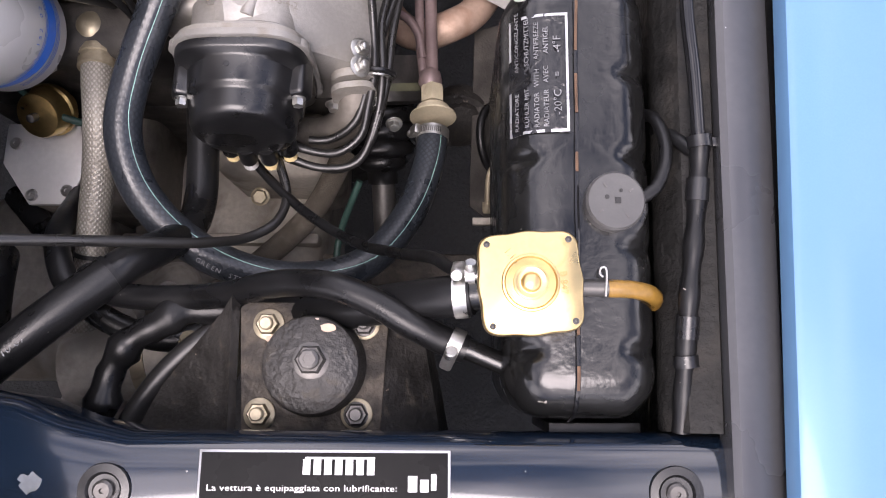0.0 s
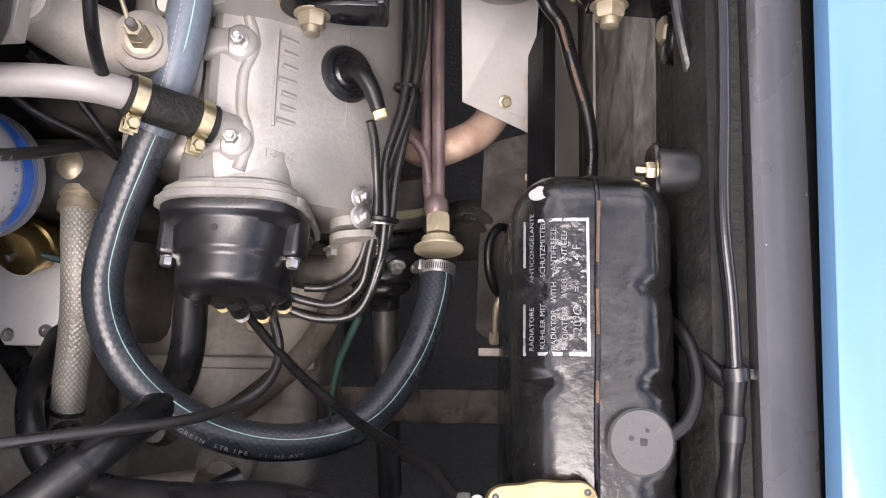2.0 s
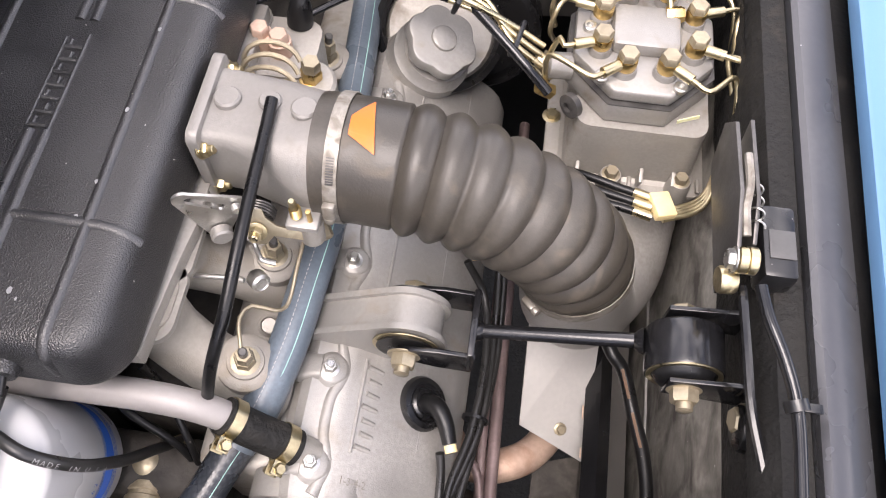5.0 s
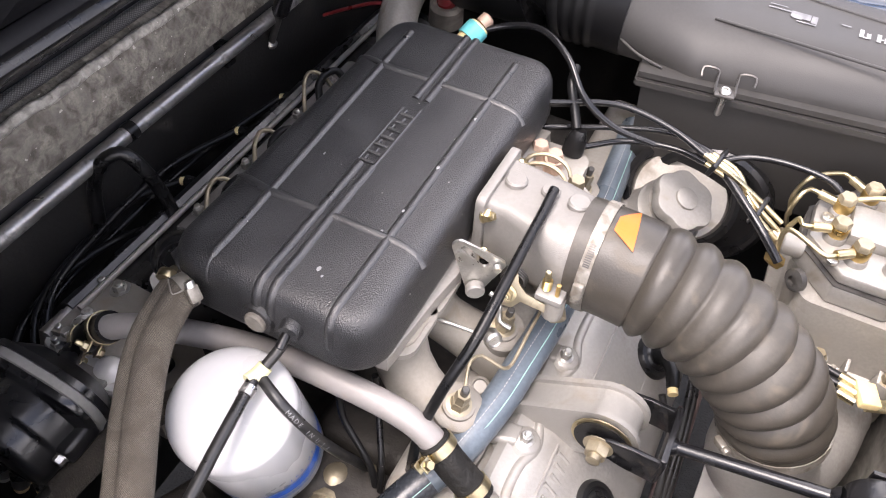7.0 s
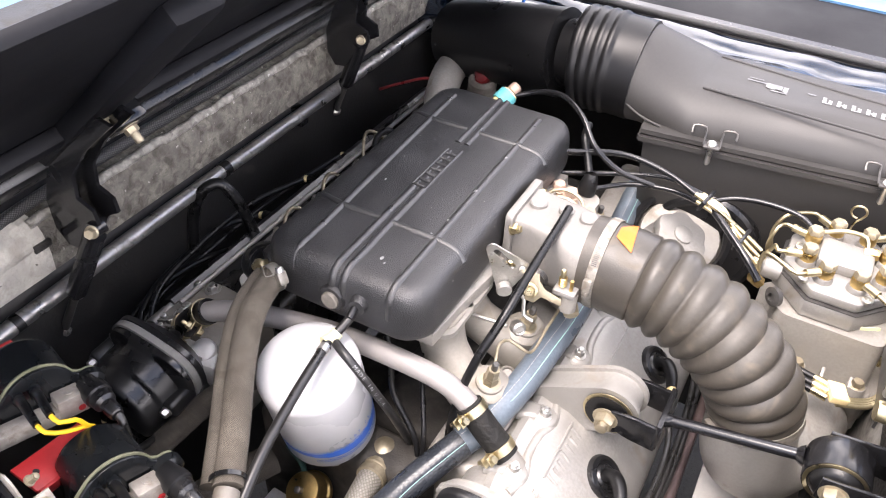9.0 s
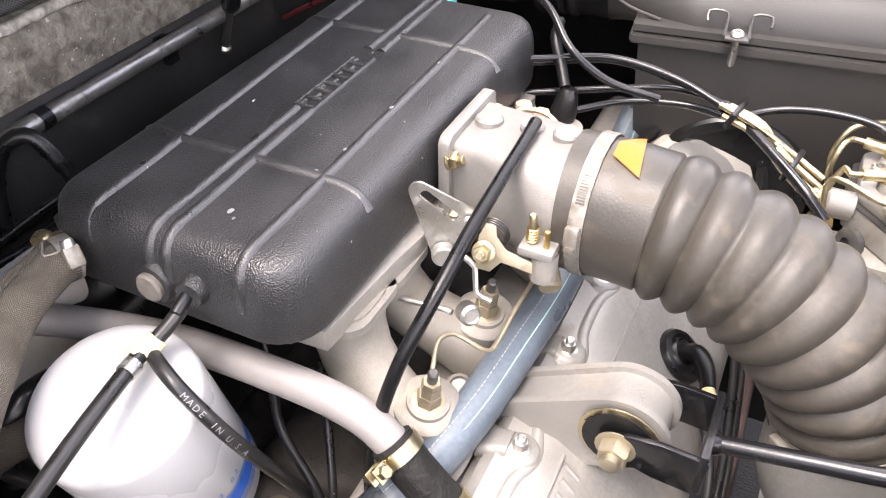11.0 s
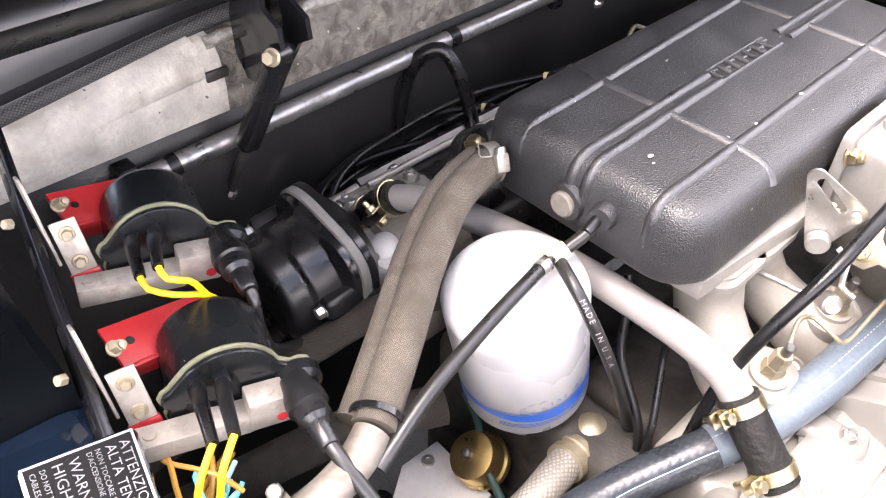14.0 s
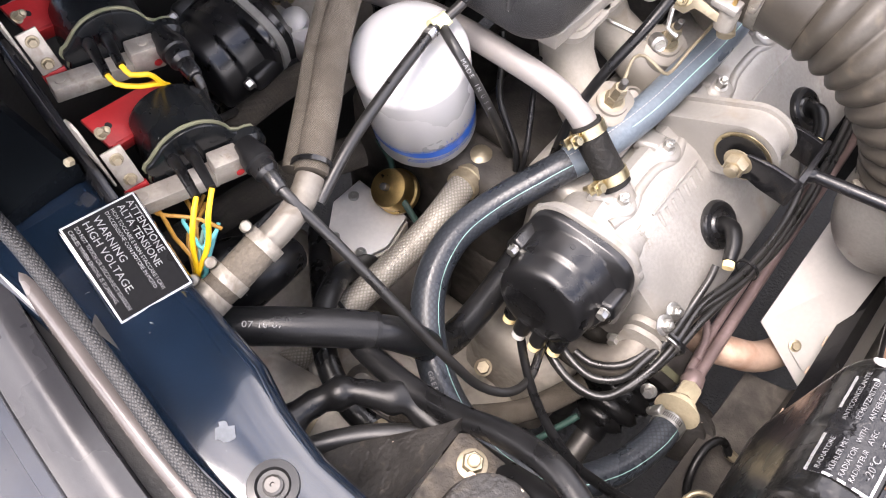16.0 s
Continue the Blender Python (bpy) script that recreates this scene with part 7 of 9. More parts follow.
# ---- vacuum tubes and tee ----
tee = thing("vacuum_tubes", (-0.34, 0.27, 0.87), "black vacuum tubes joined by a pale plastic tee", "vacuum tube")
TP = Vector((-0.3440, 0.2810, 0.9045))
part("plenum_tube", tube([(-0.3372, 0.3050, 0.9170), (-0.3400, 0.2940, 0.9110), TP], 0.0044, 14), M_RUBBER_GREY, tee)
part("tee_piece", merge(tube([TP + Vector((0.002, 0.006, 0.003)), TP, TP + Vector((-0.003, -0.010, 0.0))], 0.0060, 14, 0.003)), M_CREAM, tee, "pale yellow plastic tee")
part("long_tube", tube([TP + Vector((-0.001, -0.005, 0.0)), (-0.3400, 0.2500, 0.9050), (-0.3330, 0.2050, 0.9020), (-0.3230, 0.1500, 0.8950), (-0.3130, 0.1050, 0.8800)], 0.0048, 14), M_RUBBER_GREY, tee)
part("tube_clip", lathe([(0.0050, -0.004), (0.0057, -0.004), (0.0057, 0.004), (0.0050, 0.004), (0.0050, -0.004)], place((-0.3420, 0.2640, 0.9052), (0.1, -1, 0)), 16, cap=False), M_STEEL, tee)
USA = [TP + Vector((0.003, -0.002, -0.002)), (-0.3180, 0.2700, 0.8980), (-0.2960, 0.2720, 0.8700), (-0.2860, 0.2850, 0.8300), (-0.2840, 0.3050, 0.7800), (-0.2830, 0.3250, 0.7300)]
part("printed_tube", tube(USA, 0.0044, 14), M_RUBBER_GREY, tee)
fr_u = curve_points(USA, 0.002)
for k, ch in enumerate("MADE IN U.S.A."):
    i = 16 + int(k * 2.05)
    if ch == " " or i + 1 >= len(fr_u):
        continue
    t_dir = (fr_u[i + 1] - fr_u[i - 1]).normalized()
    o_dir = Vector((0.25, -0.55, 0.8))
    o_dir = (o_dir - t_dir * o_dir.dot(t_dir)).normalized()
    y_dir = o_dir.cross(t_dir)
    lettering(ch, 0.0055, Matrix.Translation(fr_u[i] + o_dir * 0.0046) @ Matrix((t_dir, y_dir, o_dir)).transposed().to_4x4(), M_GREY_PRINT, tee)

hose("loom_wire", [(-0.330, 0.352, 0.850), (-0.319, 0.342, 0.828), (-0.308, 0.329, 0.798), (-0.273, 0.315, 0.758), (-0.262, 0.305, 0.72)], 0.0034, M_RUBBER, "thin black wire dropping beside the oil filter", "wire", 10)
hose("loom_wire", [(-0.288, 0.352, 0.845), (-0.285, 0.350, 0.800), (-0.264, 0.318, 0.762), (-0.258, 0.30, 0.72)], 0.0030, M_RUBBER, "thin black wire behind the coolant pipe", "wire", 10)

# ---- silver coolant pipe across the front of the engine ----
wp = thing("coolant_pipe", (-0.35, 0.32, 0.83), "silver painted coolant pipe with clamped rubber joints", "pipe")
WP = [(-0.522, 0.2805, 0.840), (-0.508, 0.283, 0.852), (-0.488, 0.291, 0.857), (-0.445, 0.309, 0.855), (-0.380, 0.325, 0.853), (-0.300, 0.328, 0.854), (-0.256, 0.3275, 0.8525), (-0.2340, 0.3265, 0.8470), (-0.2155, 0.3250, 0.8340), (-0.2030, 0.3235, 0.8230)]
part("pipe_tube", tube(WP, 0.0112, 20), M_WHITE_PIPE, wp, sharp=60)
part("rubber_joint", tube([(-0.2200, 0.3260, 0.8380), (-0.1980, 0.3220, 0.8180), (-0.1720, 0.3190, 0.7960)], 0.0140, 20, wobble=0.0005), M_UNDERSEAL, wp, "black fabric rubber joint")
part("rubber_joint", tube([(-0.5060, 0.2835, 0.8540), (-0.5300, 0.2800, 0.8320), (-0.5570, 0.2790, 0.8000)], 0.0140, 20), M_RUBBER, wp, "black rubber joint")
def spring_clamp(parent, p, axis, r, towards):
    ax = Vector(axis).normalized()
    o = Vector(towards)
    o = (o - ax * o.dot(ax)).normalized()
    s = ax.cross(o)
    c = part("clamp_band", lathe([(r, -0.0045), (r + 0.0011, -0.0045), (r + 0.0011, 0.0045), (r, 0.0045), (r, -0.0045)], place(p, ax), 26, cap=False), M_YELLOW_ZINC, parent, "gold zinc-plated pinch clamp")
    turn = Matrix((ax, s, o)).transposed().to_4x4()
    for k in (-1, 1):
        part("clamp_ear", box((0.010, 0.0014, 0.011), Matrix.Translation(Vector(p) + o * (r + 0.0055) + s * 0.0042 * k) @ turn, 0.0004), M_YELLOW_ZINC, c)
    part("clamp_screw", merge(hex_bolt(Vector(p) + o * (r + 0.006) + s * 0.0055, s, 0.0044, 0.004, 0.0, 0.006)), M_YELLOW_ZINC, c)
    part("clamp_screw", hex_bolt(Vector(p) + o * (r + 0.006) - s * 0.0055, -s, 0.0044, 0.004), M_YELLOW_ZINC, c)
wd = Vector((0.048, -0.008, -0.042))
spring_clamp(wp, (-0.2145, 0.3250, 0.8325), wd, 0.0143, (-0.3, -0.95, 0.2))
spring_clamp(wp, (-0.1795, 0.3198, 0.8025), wd, 0.0143, (-0.3, -0.95, 0.2))
spring_clamp(wp, (-0.5150, 0.2820, 0.8470), (-0.7, -0.05, -0.72), 0.0143, (0.3, -0.9, -0.1))
spring_clamp(wp, (-0.5440, 0.2795, 0.8155), (-0.7, -0.05, -0.72), 0.0143, (0.3, -0.9, -0.1))
part("end_port", tube([(-0.180, 0.320, 0.802), (-0.160, 0.318, 0.784)], 0.0122, 18), M_ALU, wp)

# ---- throttle cable hose ----
hose("throttle_hose", [(-0.2115, 0.5240, 0.9510), (-0.2105, 0.5000, 0.9490), (-0.2100, 0.4550, 0.9440), (-0.2095, 0.4100, 0.9370), (-0.2120, 0.3720, 0.9200), (-0.2230, 0.3440, 0.8830), (-0.2340, 0.3300, 0.8300), (-0.2400, 0.3250, 0.7600)], 0.0045, M_RUBBER, "black rubber tube pushed onto the throttle body", "hose", 14)

# ---- intake runners with injectors ----
def runner(y, y0, label):
    """A cast runner from the plenum's flank (at y0) down to the head (at y)."""
    r = thing("intake_runner", (-0.25, y, 0.74), label, "intake runner", "intake runners")
    secs = []
    for x, k, w, h, z, tilt in ((-0.290, 0.0, 0.056, 0.050, 0.876, 1.0), (-0.289, 0.04, 0.054, 0.048, 0.866, 1.0), (-0.286, 0.14, 0.050, 0.046, 0.850, 0.95), (-0.278, 0.34, 0.047, 0.046, 0.832, 0.80), (-0.264, 0.60, 0.046, 0.048, 0.817, 0.62), (-0.244, 0.84, 0.048, 0.048, 0.803, 0.50), (-0.222, 0.97, 0.051, 0.046, 0.788, 0.42), (-0.198, 1.0, 0.053, 0.040, 0.770, 0.38)):
        cy = y0 + (y - y0) * k
        lie = math.radians(90 * tilt)
        secs.append([(x + v * math.sin(lie), cy + u, z + v * math.cos(lie)) for u, v in rounded(w, h, 0.020, 6)])
    part("runner_casting", loft(secs), M_RUNNER, r, sharp=40)
    part("runner_flange", loft([[(-0.290 + v, y0 + u, z) for u, v in rounded(0.064, 0.058, 0.016, 5)] for z in (0.868, 0.874)]), M_ALU, r)
    part("injector_boss", lathe([(0.024, -0.034), (0.0235, -0.012), (0.0225, -0.002), (0.0200, 0.000), (0.0145, 0.0005), (0.0140, 0.0035), (0.0110, 0.0040), (0, 0.0040)], place((-0.2190, y + 0.004, 0.8220), (0.18, -0.12, 1)), 30), M_RUNNER, r)
    inj = part("injector_nut", hex_bolt((-0.2183, y + 0.0035, 0.8260), (0.18, -0.12, 1), 0.0085, 0.010, 0.0115), M_PALE_BRASS, r, "brass injector nut")
    part("injector_top", hex_bolt((-0.2164, y + 0.0022, 0.8362), (0.18, -0.12, 1), 0.0068, 0.014), M_PALE_BRASS, inj)
    part("injector_cap", lathe([(0.0035, 0), (0.0035, 0.009), (0.0025, 0.010)], place((-0.2139, y + 0.0006, 0.850), (0.18, -0.12, 1)), 12), M_DARKSTEEL, inj)
    return r
runner(0.368, 0.392, "cast aluminium intake runner with a brass injector")
runner(0.460, 0.438, "cast aluminium intake runner beside the throttle lever")
runner(0.585, 0.600, "cast aluminium intake runner behind the throttle body")
runner(0.670, 0.652, "cast aluminium intake runner at the far end")
hose("injector_line", [(-0.2140, 0.369, 0.858), (-0.2200, 0.392, 0.862), (-0.2150, 0.404, 0.858), (-0.1990, 0.405, 0.852), (-0.1930, 0.412, 0.845), (-0.1910, 0.450, 0.850), (-0.1900, 0.500, 0.852)], 0.0016, M_PALE_BRASS, "thin brass fuel line bent round the runner", "fuel line", 10)
rodc = thing("throttle_link", (-0.24, 0.42, 0.85), "small steel throttle link with a ball joint", "linkage")
part("link_rod", tube([(-0.2750, 0.4250, 0.850), (-0.2350, 0.4260, 0.853), (-0.2270, 0.4250, 0.854)], 0.0020, 10), M_STEEL, rodc)
part("ball_socket", lathe([(0.0060, 0), (0.0075, 0.002), (0.0075, 0.011), (0.0055, 0.013), (0.0045, 0.012), (0, 0.012)], place((-0.2200, 0.4290, 0.8560), (0.7, -0.6, 0.3)), 20), M_STEEL, rodc)
part("bracket_arm", tube([(-0.2300, 0.4480, 0.8850), (-0.2200, 0.4460, 0.8800), (-0.2160, 0.4400, 0.8640), (-0.2050, 0.4400, 0.8600)], 0.0022, 8), M_STEEL, rodc)
small_boss = part("stud_boss", merge(lathe([(0.0095, 0), (0.0095, 0.008), (0.0070, 0.0095), (0.0060, 0.007), (0, 0.007)], place((-0.2170, 0.4150, 0.7900), (0.2, -0.3, 1)), 20)), M_ALU, None, "aluminium stud boss on the cylinder head", category="boss")
head = part("cylinder_head", span((-0.255, 0.30, 0.64), (-0.180, 0.93, 0.768), 0.012, 3), M_ALU, None, "cast aluminium cylinder head beneath the runners", category="cylinder head")

# ---- crossmember plate, screws and high-voltage label ----
def crossmember_screw(x, y, z):
    s = thing("panel_screw", (x, y, z), "cross-head screw in a dark dished washer", "screw", "panel screws")
    part("dish", lathe([(0.0155, 0.0002), (0.0150, 0.0018), (0.0105, 0.0022), (0.0090, 0.0006), (0, 0.0004)], Matrix.Translation((x, y, z)), 28), M_BLACK_PLASTIC, s)
    part("screw_head", lathe([(0.0062, 0.0004), (0.0060, 0.0030), (0.0045, 0.0042), (0.0015, 0.0042), (0.0012, 0.0028), (0, 0.0028)], Matrix.Translation((x, y, z)), 18), M_DARKSTEEL, s)
crossmember_screw(-0.1890, -0.0590, 0.9055)
crossmember_screw(0.1360, -0.0590, 0.9055)
plate = thing("oil_plate", (-0.063, -0.058, 0.9045), "riveted black and silver lubricant data plate", "data plate")
PM = Matrix.Translation((-0.0635, -0.0620, 0.9068)) @ pose(0, 0, 0, -3.5, 0, 0)
part("plate_base", box((0.1440, 0.0520, 0.0010), PM, 0.0004), M_FOIL, plate)
part("plate_field", box((0.1410, 0.0490, 0.0004), PM @ Matrix.Translation((0, 0, 0.0007))), M_PLATE_BLACK, plate)
PF = PM @ Matrix.Translation((0, 0, 0.00105))
# marque and oil maker's names as plain shapes
bars([(-0.010 + 0.0061 * k, 0.0165, 0.0042, 0.0085) for k in range(7)] + [(0.009, 0.0215, 0.040, 0.0012), (0.0505, 0.0075, 0.0052, 0.0088), (0.0572, 0.0065, 0.0048, 0.0068), (0.0625, 0.0085, 0.0030, 0.0088)], PF, M_FOIL, plate, "marque_shape")
lettering("La vettura è equipaggiata con lubrificante:", 0.0048, PF @ Matrix.Translation((-0.0125, 0.0048, 0)), M_FOIL, plate, width=0.1080)
bars([(-0.036 + 0.0062 * k, -0.0062, 0.0048, 0.0080) for k in range(4)], PF, M_FOIL, plate, "marque_shape")
lettering("SINT 2000", 0.0095, PF @ Matrix.Translation((0.006, -0.0062, 0)), M_FOIL, plate, width=0.036)
lettering("SAE 10W/50", 0.0050, PF @ Matrix.Translation((0.042, -0.0080, 0)), M_FOIL, plate, width=0.030)
for x in (-0.0675, 0.0675):
    part("rivet", lathe([(0.0034, 0), (0.0032, 0.0012), (0.0018, 0.0020), (0.0012, 0.0012), (0, 0.0012)], PF @ Matrix.Translation((x, -0.0060, 0)), 18), M_FOIL, plate)
hv = thing("warning_label", (-0.36, -0.02, 0.90), "black and silver high-voltage warning label", "label")
b_l, t_l, t_r, b_r = Vector((-0.3985, -0.0335, 0.9285)), Vector((-0.3800, 0.0125, 0.9310)), Vector((-0.3265, 0.0010, 0.8935)), Vector((-0.3310, -0.0500, 0.9085))
hx = ((t_r - t_l).normalized() + (b_r - b_l).normalized()).normalized()
hy = ((t_l - b_l) + (t_r - b_r)).normalized()
hz = hx.cross(hy).normalized()
hy = hz.cross(hx)
hc = (b_l + t_l + t_r + b_r) / 4
HM = Matrix.Translation(hc + hz * 0.0010) @ Matrix((hx, hy, hz)).transposed().to_4x4()
part("label_base", box((0.0700, 0.0500, 0.0008), HM, 0.0003), M_FOIL, hv)
part("label_field", box((0.0674, 0.0474, 0.0004), HM @ Matrix.Translation((0, 0, 0.0006))), M_PLATE_BLACK, hv)
HF = HM @ Matrix.Translation((0, 0, 0.00095))
for words, y, w, h in (("ATTENZIONE", 0.0196, 0.039, 0.0068), ("ALTA TENSIONE", 0.0134, 0.046, 0.0068), ("NON TOCCARE E NON STACCARE I CAVI", 0.0078, 0.060, 0.0036), ("D'ACCENSIONE CON MOTORE IN MOTO", 0.0040, 0.057, 0.0036), ("WARNING", -0.0030, 0.033, 0.0070), ("HIGH VOLTAGE.", -0.0100, 0.052, 0.0070), ("DO NOT TOUCH OR DISCONNECT IGNITION", -0.0162, 0.061, 0.0037), ("CABLES WHEN ENGINE IS RUNNING.", -0.0205, 0.054, 0.0037)):
    lettering(words, h, HF @ Matrix.Translation((-0.031 + w / 2, y, 0)), M_DIM_PRINT, hv, width=w)
part("label_backing", box((0.074, 0.054, 0.020), HM @ Matrix.Translation((0, 0, -0.0108)), 0.004), M_PANEL, hv)

# ---- cables and clips along the wheelhouse ----
hose("wall_cable", [(0.128, 0.430, 0.943), (0.132, 0.410, 0.942), (0.142, 0.385, 0.938), (0.150, 0.358, 0.932), (0.1515, 0.298, 0.926), (0.1500, 0.227, 0.922), (0.1540, 0.185, 0.917), (0.1565, 0.145, 0.912)], 0.0042, M_BLACK_GLOSS, "glossy black sheathed cable along the wheelhouse ledge", "cable", 14)
conduit = thing("wall_conduit", (0.1570, 0.130, 0.908), "black wrapped conduit beside the tank", "conduit")
CONDUIT = [(0.1575, 0.150, 0.911), (0.1570, 0.130, 0.908), (0.1540, 0.096, 0.906), (0.1480, 0.048, 0.905), (0.1460, 0.015, 0.900), (0.1440, -0.026, 0.892)]
part("conduit_body", tube(CONDUIT, lambda t, w: 0.0058 + 0.0006 * math.sin(w * 210), 14), M_RUBBER, conduit, sharp=50)
for i in (1, 3):
    part("tape_wrap", tube([Vector(CONDUIT[i]).lerp(Vector(CONDUIT[i + 1]), 0.2), Vector(CONDUIT[i]).lerp(Vector(CONDUIT[i + 1]), 0.6)], 0.0068, 14), M_BLACK_PLASTIC, conduit)
hose("wall_branch", [(0.1575, 0.139, 0.909), (0.1520, 0.143, 0.905), (0.1460, 0.153, 0.896), (0.142, 0.165, 0.87)], 0.0045, M_RUBBER, "black branch cable beside the tank", "cable", 12)
for p, ax in (((0.1570, 0.1450, 0.9118), (0.1, -1, -0.1)), ((0.1500, 0.3580, 0.9320), (0.3, -1, -0.2)), ((0.1463, 0.0150, 0.9005), (0.1, -1, -0.1))):
    c = thing("cable_clip", p, "black plastic clip on the wheelhouse cable", "cable clip", "wheelhouse clips")
    part("clip_band", lathe([(0.0062, -0.0035), (0.0074, -0.0035), (0.0074, 0.0035), (0.0062, 0.0035), (0.0062, -0.0035)], place(p, ax), 18, cap=False), M_BLACK_PLASTIC, c)
    part("clip_tail", box((0.012, 0.006, 0.003), Matrix.Translation(Vector(p) + Vector((0.010, 0.0, -0.001))), 0.0008), M_BLACK_PLASTIC, c)
arm2 = thing("latch_rod", (0.14, 0.36, 0.85), "flat black latch control rod with worn edges", "linkage")
part("rod", tube([(0.1300, 0.448, 0.905), (0.1330, 0.400, 0.901), (0.1360, 0.366, 0.896), (0.1480, 0.315, 0.884), (0.1500, 0.285, 0.876)], 0.0034, 8), M_BLACK_GLOSS, arm2)
part("wall_bolt", hex_bolt((0.1445, 0.3700, 0.852), (-1, -0.05, 0.1), 0.0095, 0.007, 0.0125), M_PALE_BRASS, arm2)
part("wall_bush", lathe([(0.018, 0), (0.016, 0.008), (0.012, 0.010)], place((0.150, 0.3650, 0.850), (-1, 0, 0)), 20), M_RUBBER, arm2)
latch = thing("lid_latch", (0.12, 0.47, 0.86), "plated lid latch mechanism with brass rollers", "latch")
part("latch_plate", prism([(-0.05, -0.035), (0.06, -0.035), (0.075, 0.0), (0.06, 0.022), (0.0, 0.026), (-0.05, 0.012)], 0.003, place((0.1180, 0.500, 0.920), (1, 0, 0), (0, 1, 0)), 0.0005), M_DARKSTEEL, latch)
part("latch_plate", prism([(-0.03, -0.030), (0.06, -0.030), (0.07, 0.016), (0.0, 0.020), (-0.03, 0.008)], 0.003, place((0.1320, 0.500, 0.918), (1, 0, 0), (0, 1, 0)), 0.0005), M_DARKSTEEL, latch)
part("roller", lathe([(0.0080, -0.0070), (0.0095, -0.0060), (0.0095, -0.0006), (0.0082, 0.0), (0.0095, 0.0006), (0.0095, 0.0060), (0.0080, 0.0070)], place((0.1250, 0.4560, 0.9280), (1, 0, 0)), 24), M_YELLOW_ZINC, latch, "brass roller")
part("roller", lathe([(0.0090, -0.0060), (0.0100, -0.0040), (0.0100, 0.0040), (0.0090, 0.0060)], place((0.1180, 0.4500, 0.9080), (1, 0.1, 0)), 20), M_YELLOW_ZINC, latch, "brass roller")
part("latch_bolt", hex_bolt((0.1165, 0.4560, 0.9280), (-1, 0, 0), 0.0070, 0.005, 0.009), M_STEEL, latch)
part("latch_pawl", tube([(0.1235, 0.530, 0.945), (0.1240, 0.505, 0.944), (0.1215, 0.490, 0.942), (0.1230, 0.470, 0.936)], 0.0032, 8), M_CLAMP, latch)
part("latch_spring", tube([(0.1330 + 0.004 * math.cos(a), 0.48 + a * 0.0016, 0.932 + 0.004 * math.sin(a)) for a in [k * 0.7 for k in range(34)]], 0.0008, 6, 0.003), M_STEEL, latch)
part("switch_box", span((0.1380, 0.4480, 0.8950), (0.1620, 0.5050, 0.9250), 0.004), M_BLACK_PLASTIC, latch)
part("switch_tape", span((0.1420, 0.4620, 0.9252), (0.1600, 0.4840, 0.9262), 0.0004), M_GREYCAP, latch, "grey tape patch")

hose("green_tube", [(-0.412, 0.272, 0.700), (-0.385, 0.262, 0.694), (-0.365, 0.245, 0.690), (-0.335, 0.236, 0.676), (-0.305, 0.232, 0.655)], 0.0034, M_GREEN, "thin green rubber tube behind the oil pressure sender", "hose", 10)

# ---- front bank ----
fc = thing("cam_cover", (-0.54, 0.5, 0.72), "dark front cam cover with an aluminium rim", "cam cover")
FS = [(-0.610, 0.700), (-0.612, 0.770), (-0.600, 0.800), (-0.575, 0.815), (-0.545, 0.822), (-0.515, 0.818), (-0.492, 0.806), (-0.480, 0.786), (-0.478, 0.700)]
part("cover_shell", loft([[(x, y, z) for x, z in FS] for y in (0.272, 0.345)]), M_RUNNER, fc)
part("cover_shell", loft([[(x, y, z) for x, z in FS] for y in (0.345, 0.90)]), M_BLACK_PLASTIC, fc)
part("black_rim", strip_y([(-0.616, 0.752), (-0.606, 0.800), (-0.596, 0.812), (-0.585, 0.818), (-0.580, 0.814), (-0.60, 0.75)], 0.30, 0.90), M_BLACK_PLASTIC, fc)
part("alu_rim", tube([(-0.5700, 0.30, 0.8200), (-0.5700, 0.90, 0.8200)], 0.0034, 10, 0.05), M_ALU, fc)
part("spark_plug_well", strip_y([(-0.558, 0.815), (-0.556, 0.8255), (-0.549, 0.8285), (-0.530, 0.8290), (-0.512, 0.8240), (-0.506, 0.812)], 0.42, 0.745), M_ALU_CLEAN, fc, "bright aluminium strip between the lines")
for y_ in (0.4450, 0.5240, 0.6210, 0.6930):
    part("well_nut", hex_bolt((-0.5460, y_, 0.8285), (-0.1, -0.1, 1), 0.0062, 0.0065, 0.0090, 0.004, 0.0034), M_STEEL, fc)
part("end_casting", prism([(-0.585, 0.262), (-0.594, 0.356), (-0.545, 0.366), (-0.522, 0.330), (-0.482, 0.252), (-0.526, 0.244)], 0.05, Matrix.Translation((0, 0, 0.782)), 0.006), M_PLATE, fc, "bright cast end of the cover")
part("end_rib", tube([(-0.583, 0.268, 0.808), (-0.591, 0.352, 0.808)], 0.0045, 10), M_ALU_CLEAN, fc)
part("end_boss", lathe([(0.018, 0), (0.0165, 0.010), (0.012, 0.014), (0, 0.0145)], place((-0.552, 0.290, 0.806), (0.1, -0.3, 1)), 22), M_PLATE, fc)
part("end_boss", lathe([(0.014, 0), (0.0125, 0.010), (0.009, 0.013), (0, 0.0135)], place((-0.508, 0.268, 0.804), (0.2, -0.4, 1)), 22), M_PLATE, fc)
part("end_web", span((-0.545, 0.250, 0.800), (-0.500, 0.262, 0.812), 0.003), M_ALU_CLEAN, fc)
part("dark_recess", lathe([(0.009, 0), (0.009, 0.001), (0, 0.001)], place((-0.566, 0.318, 0.8072), (0, 0, 1)), 16), M_BAY_DARK, fc)
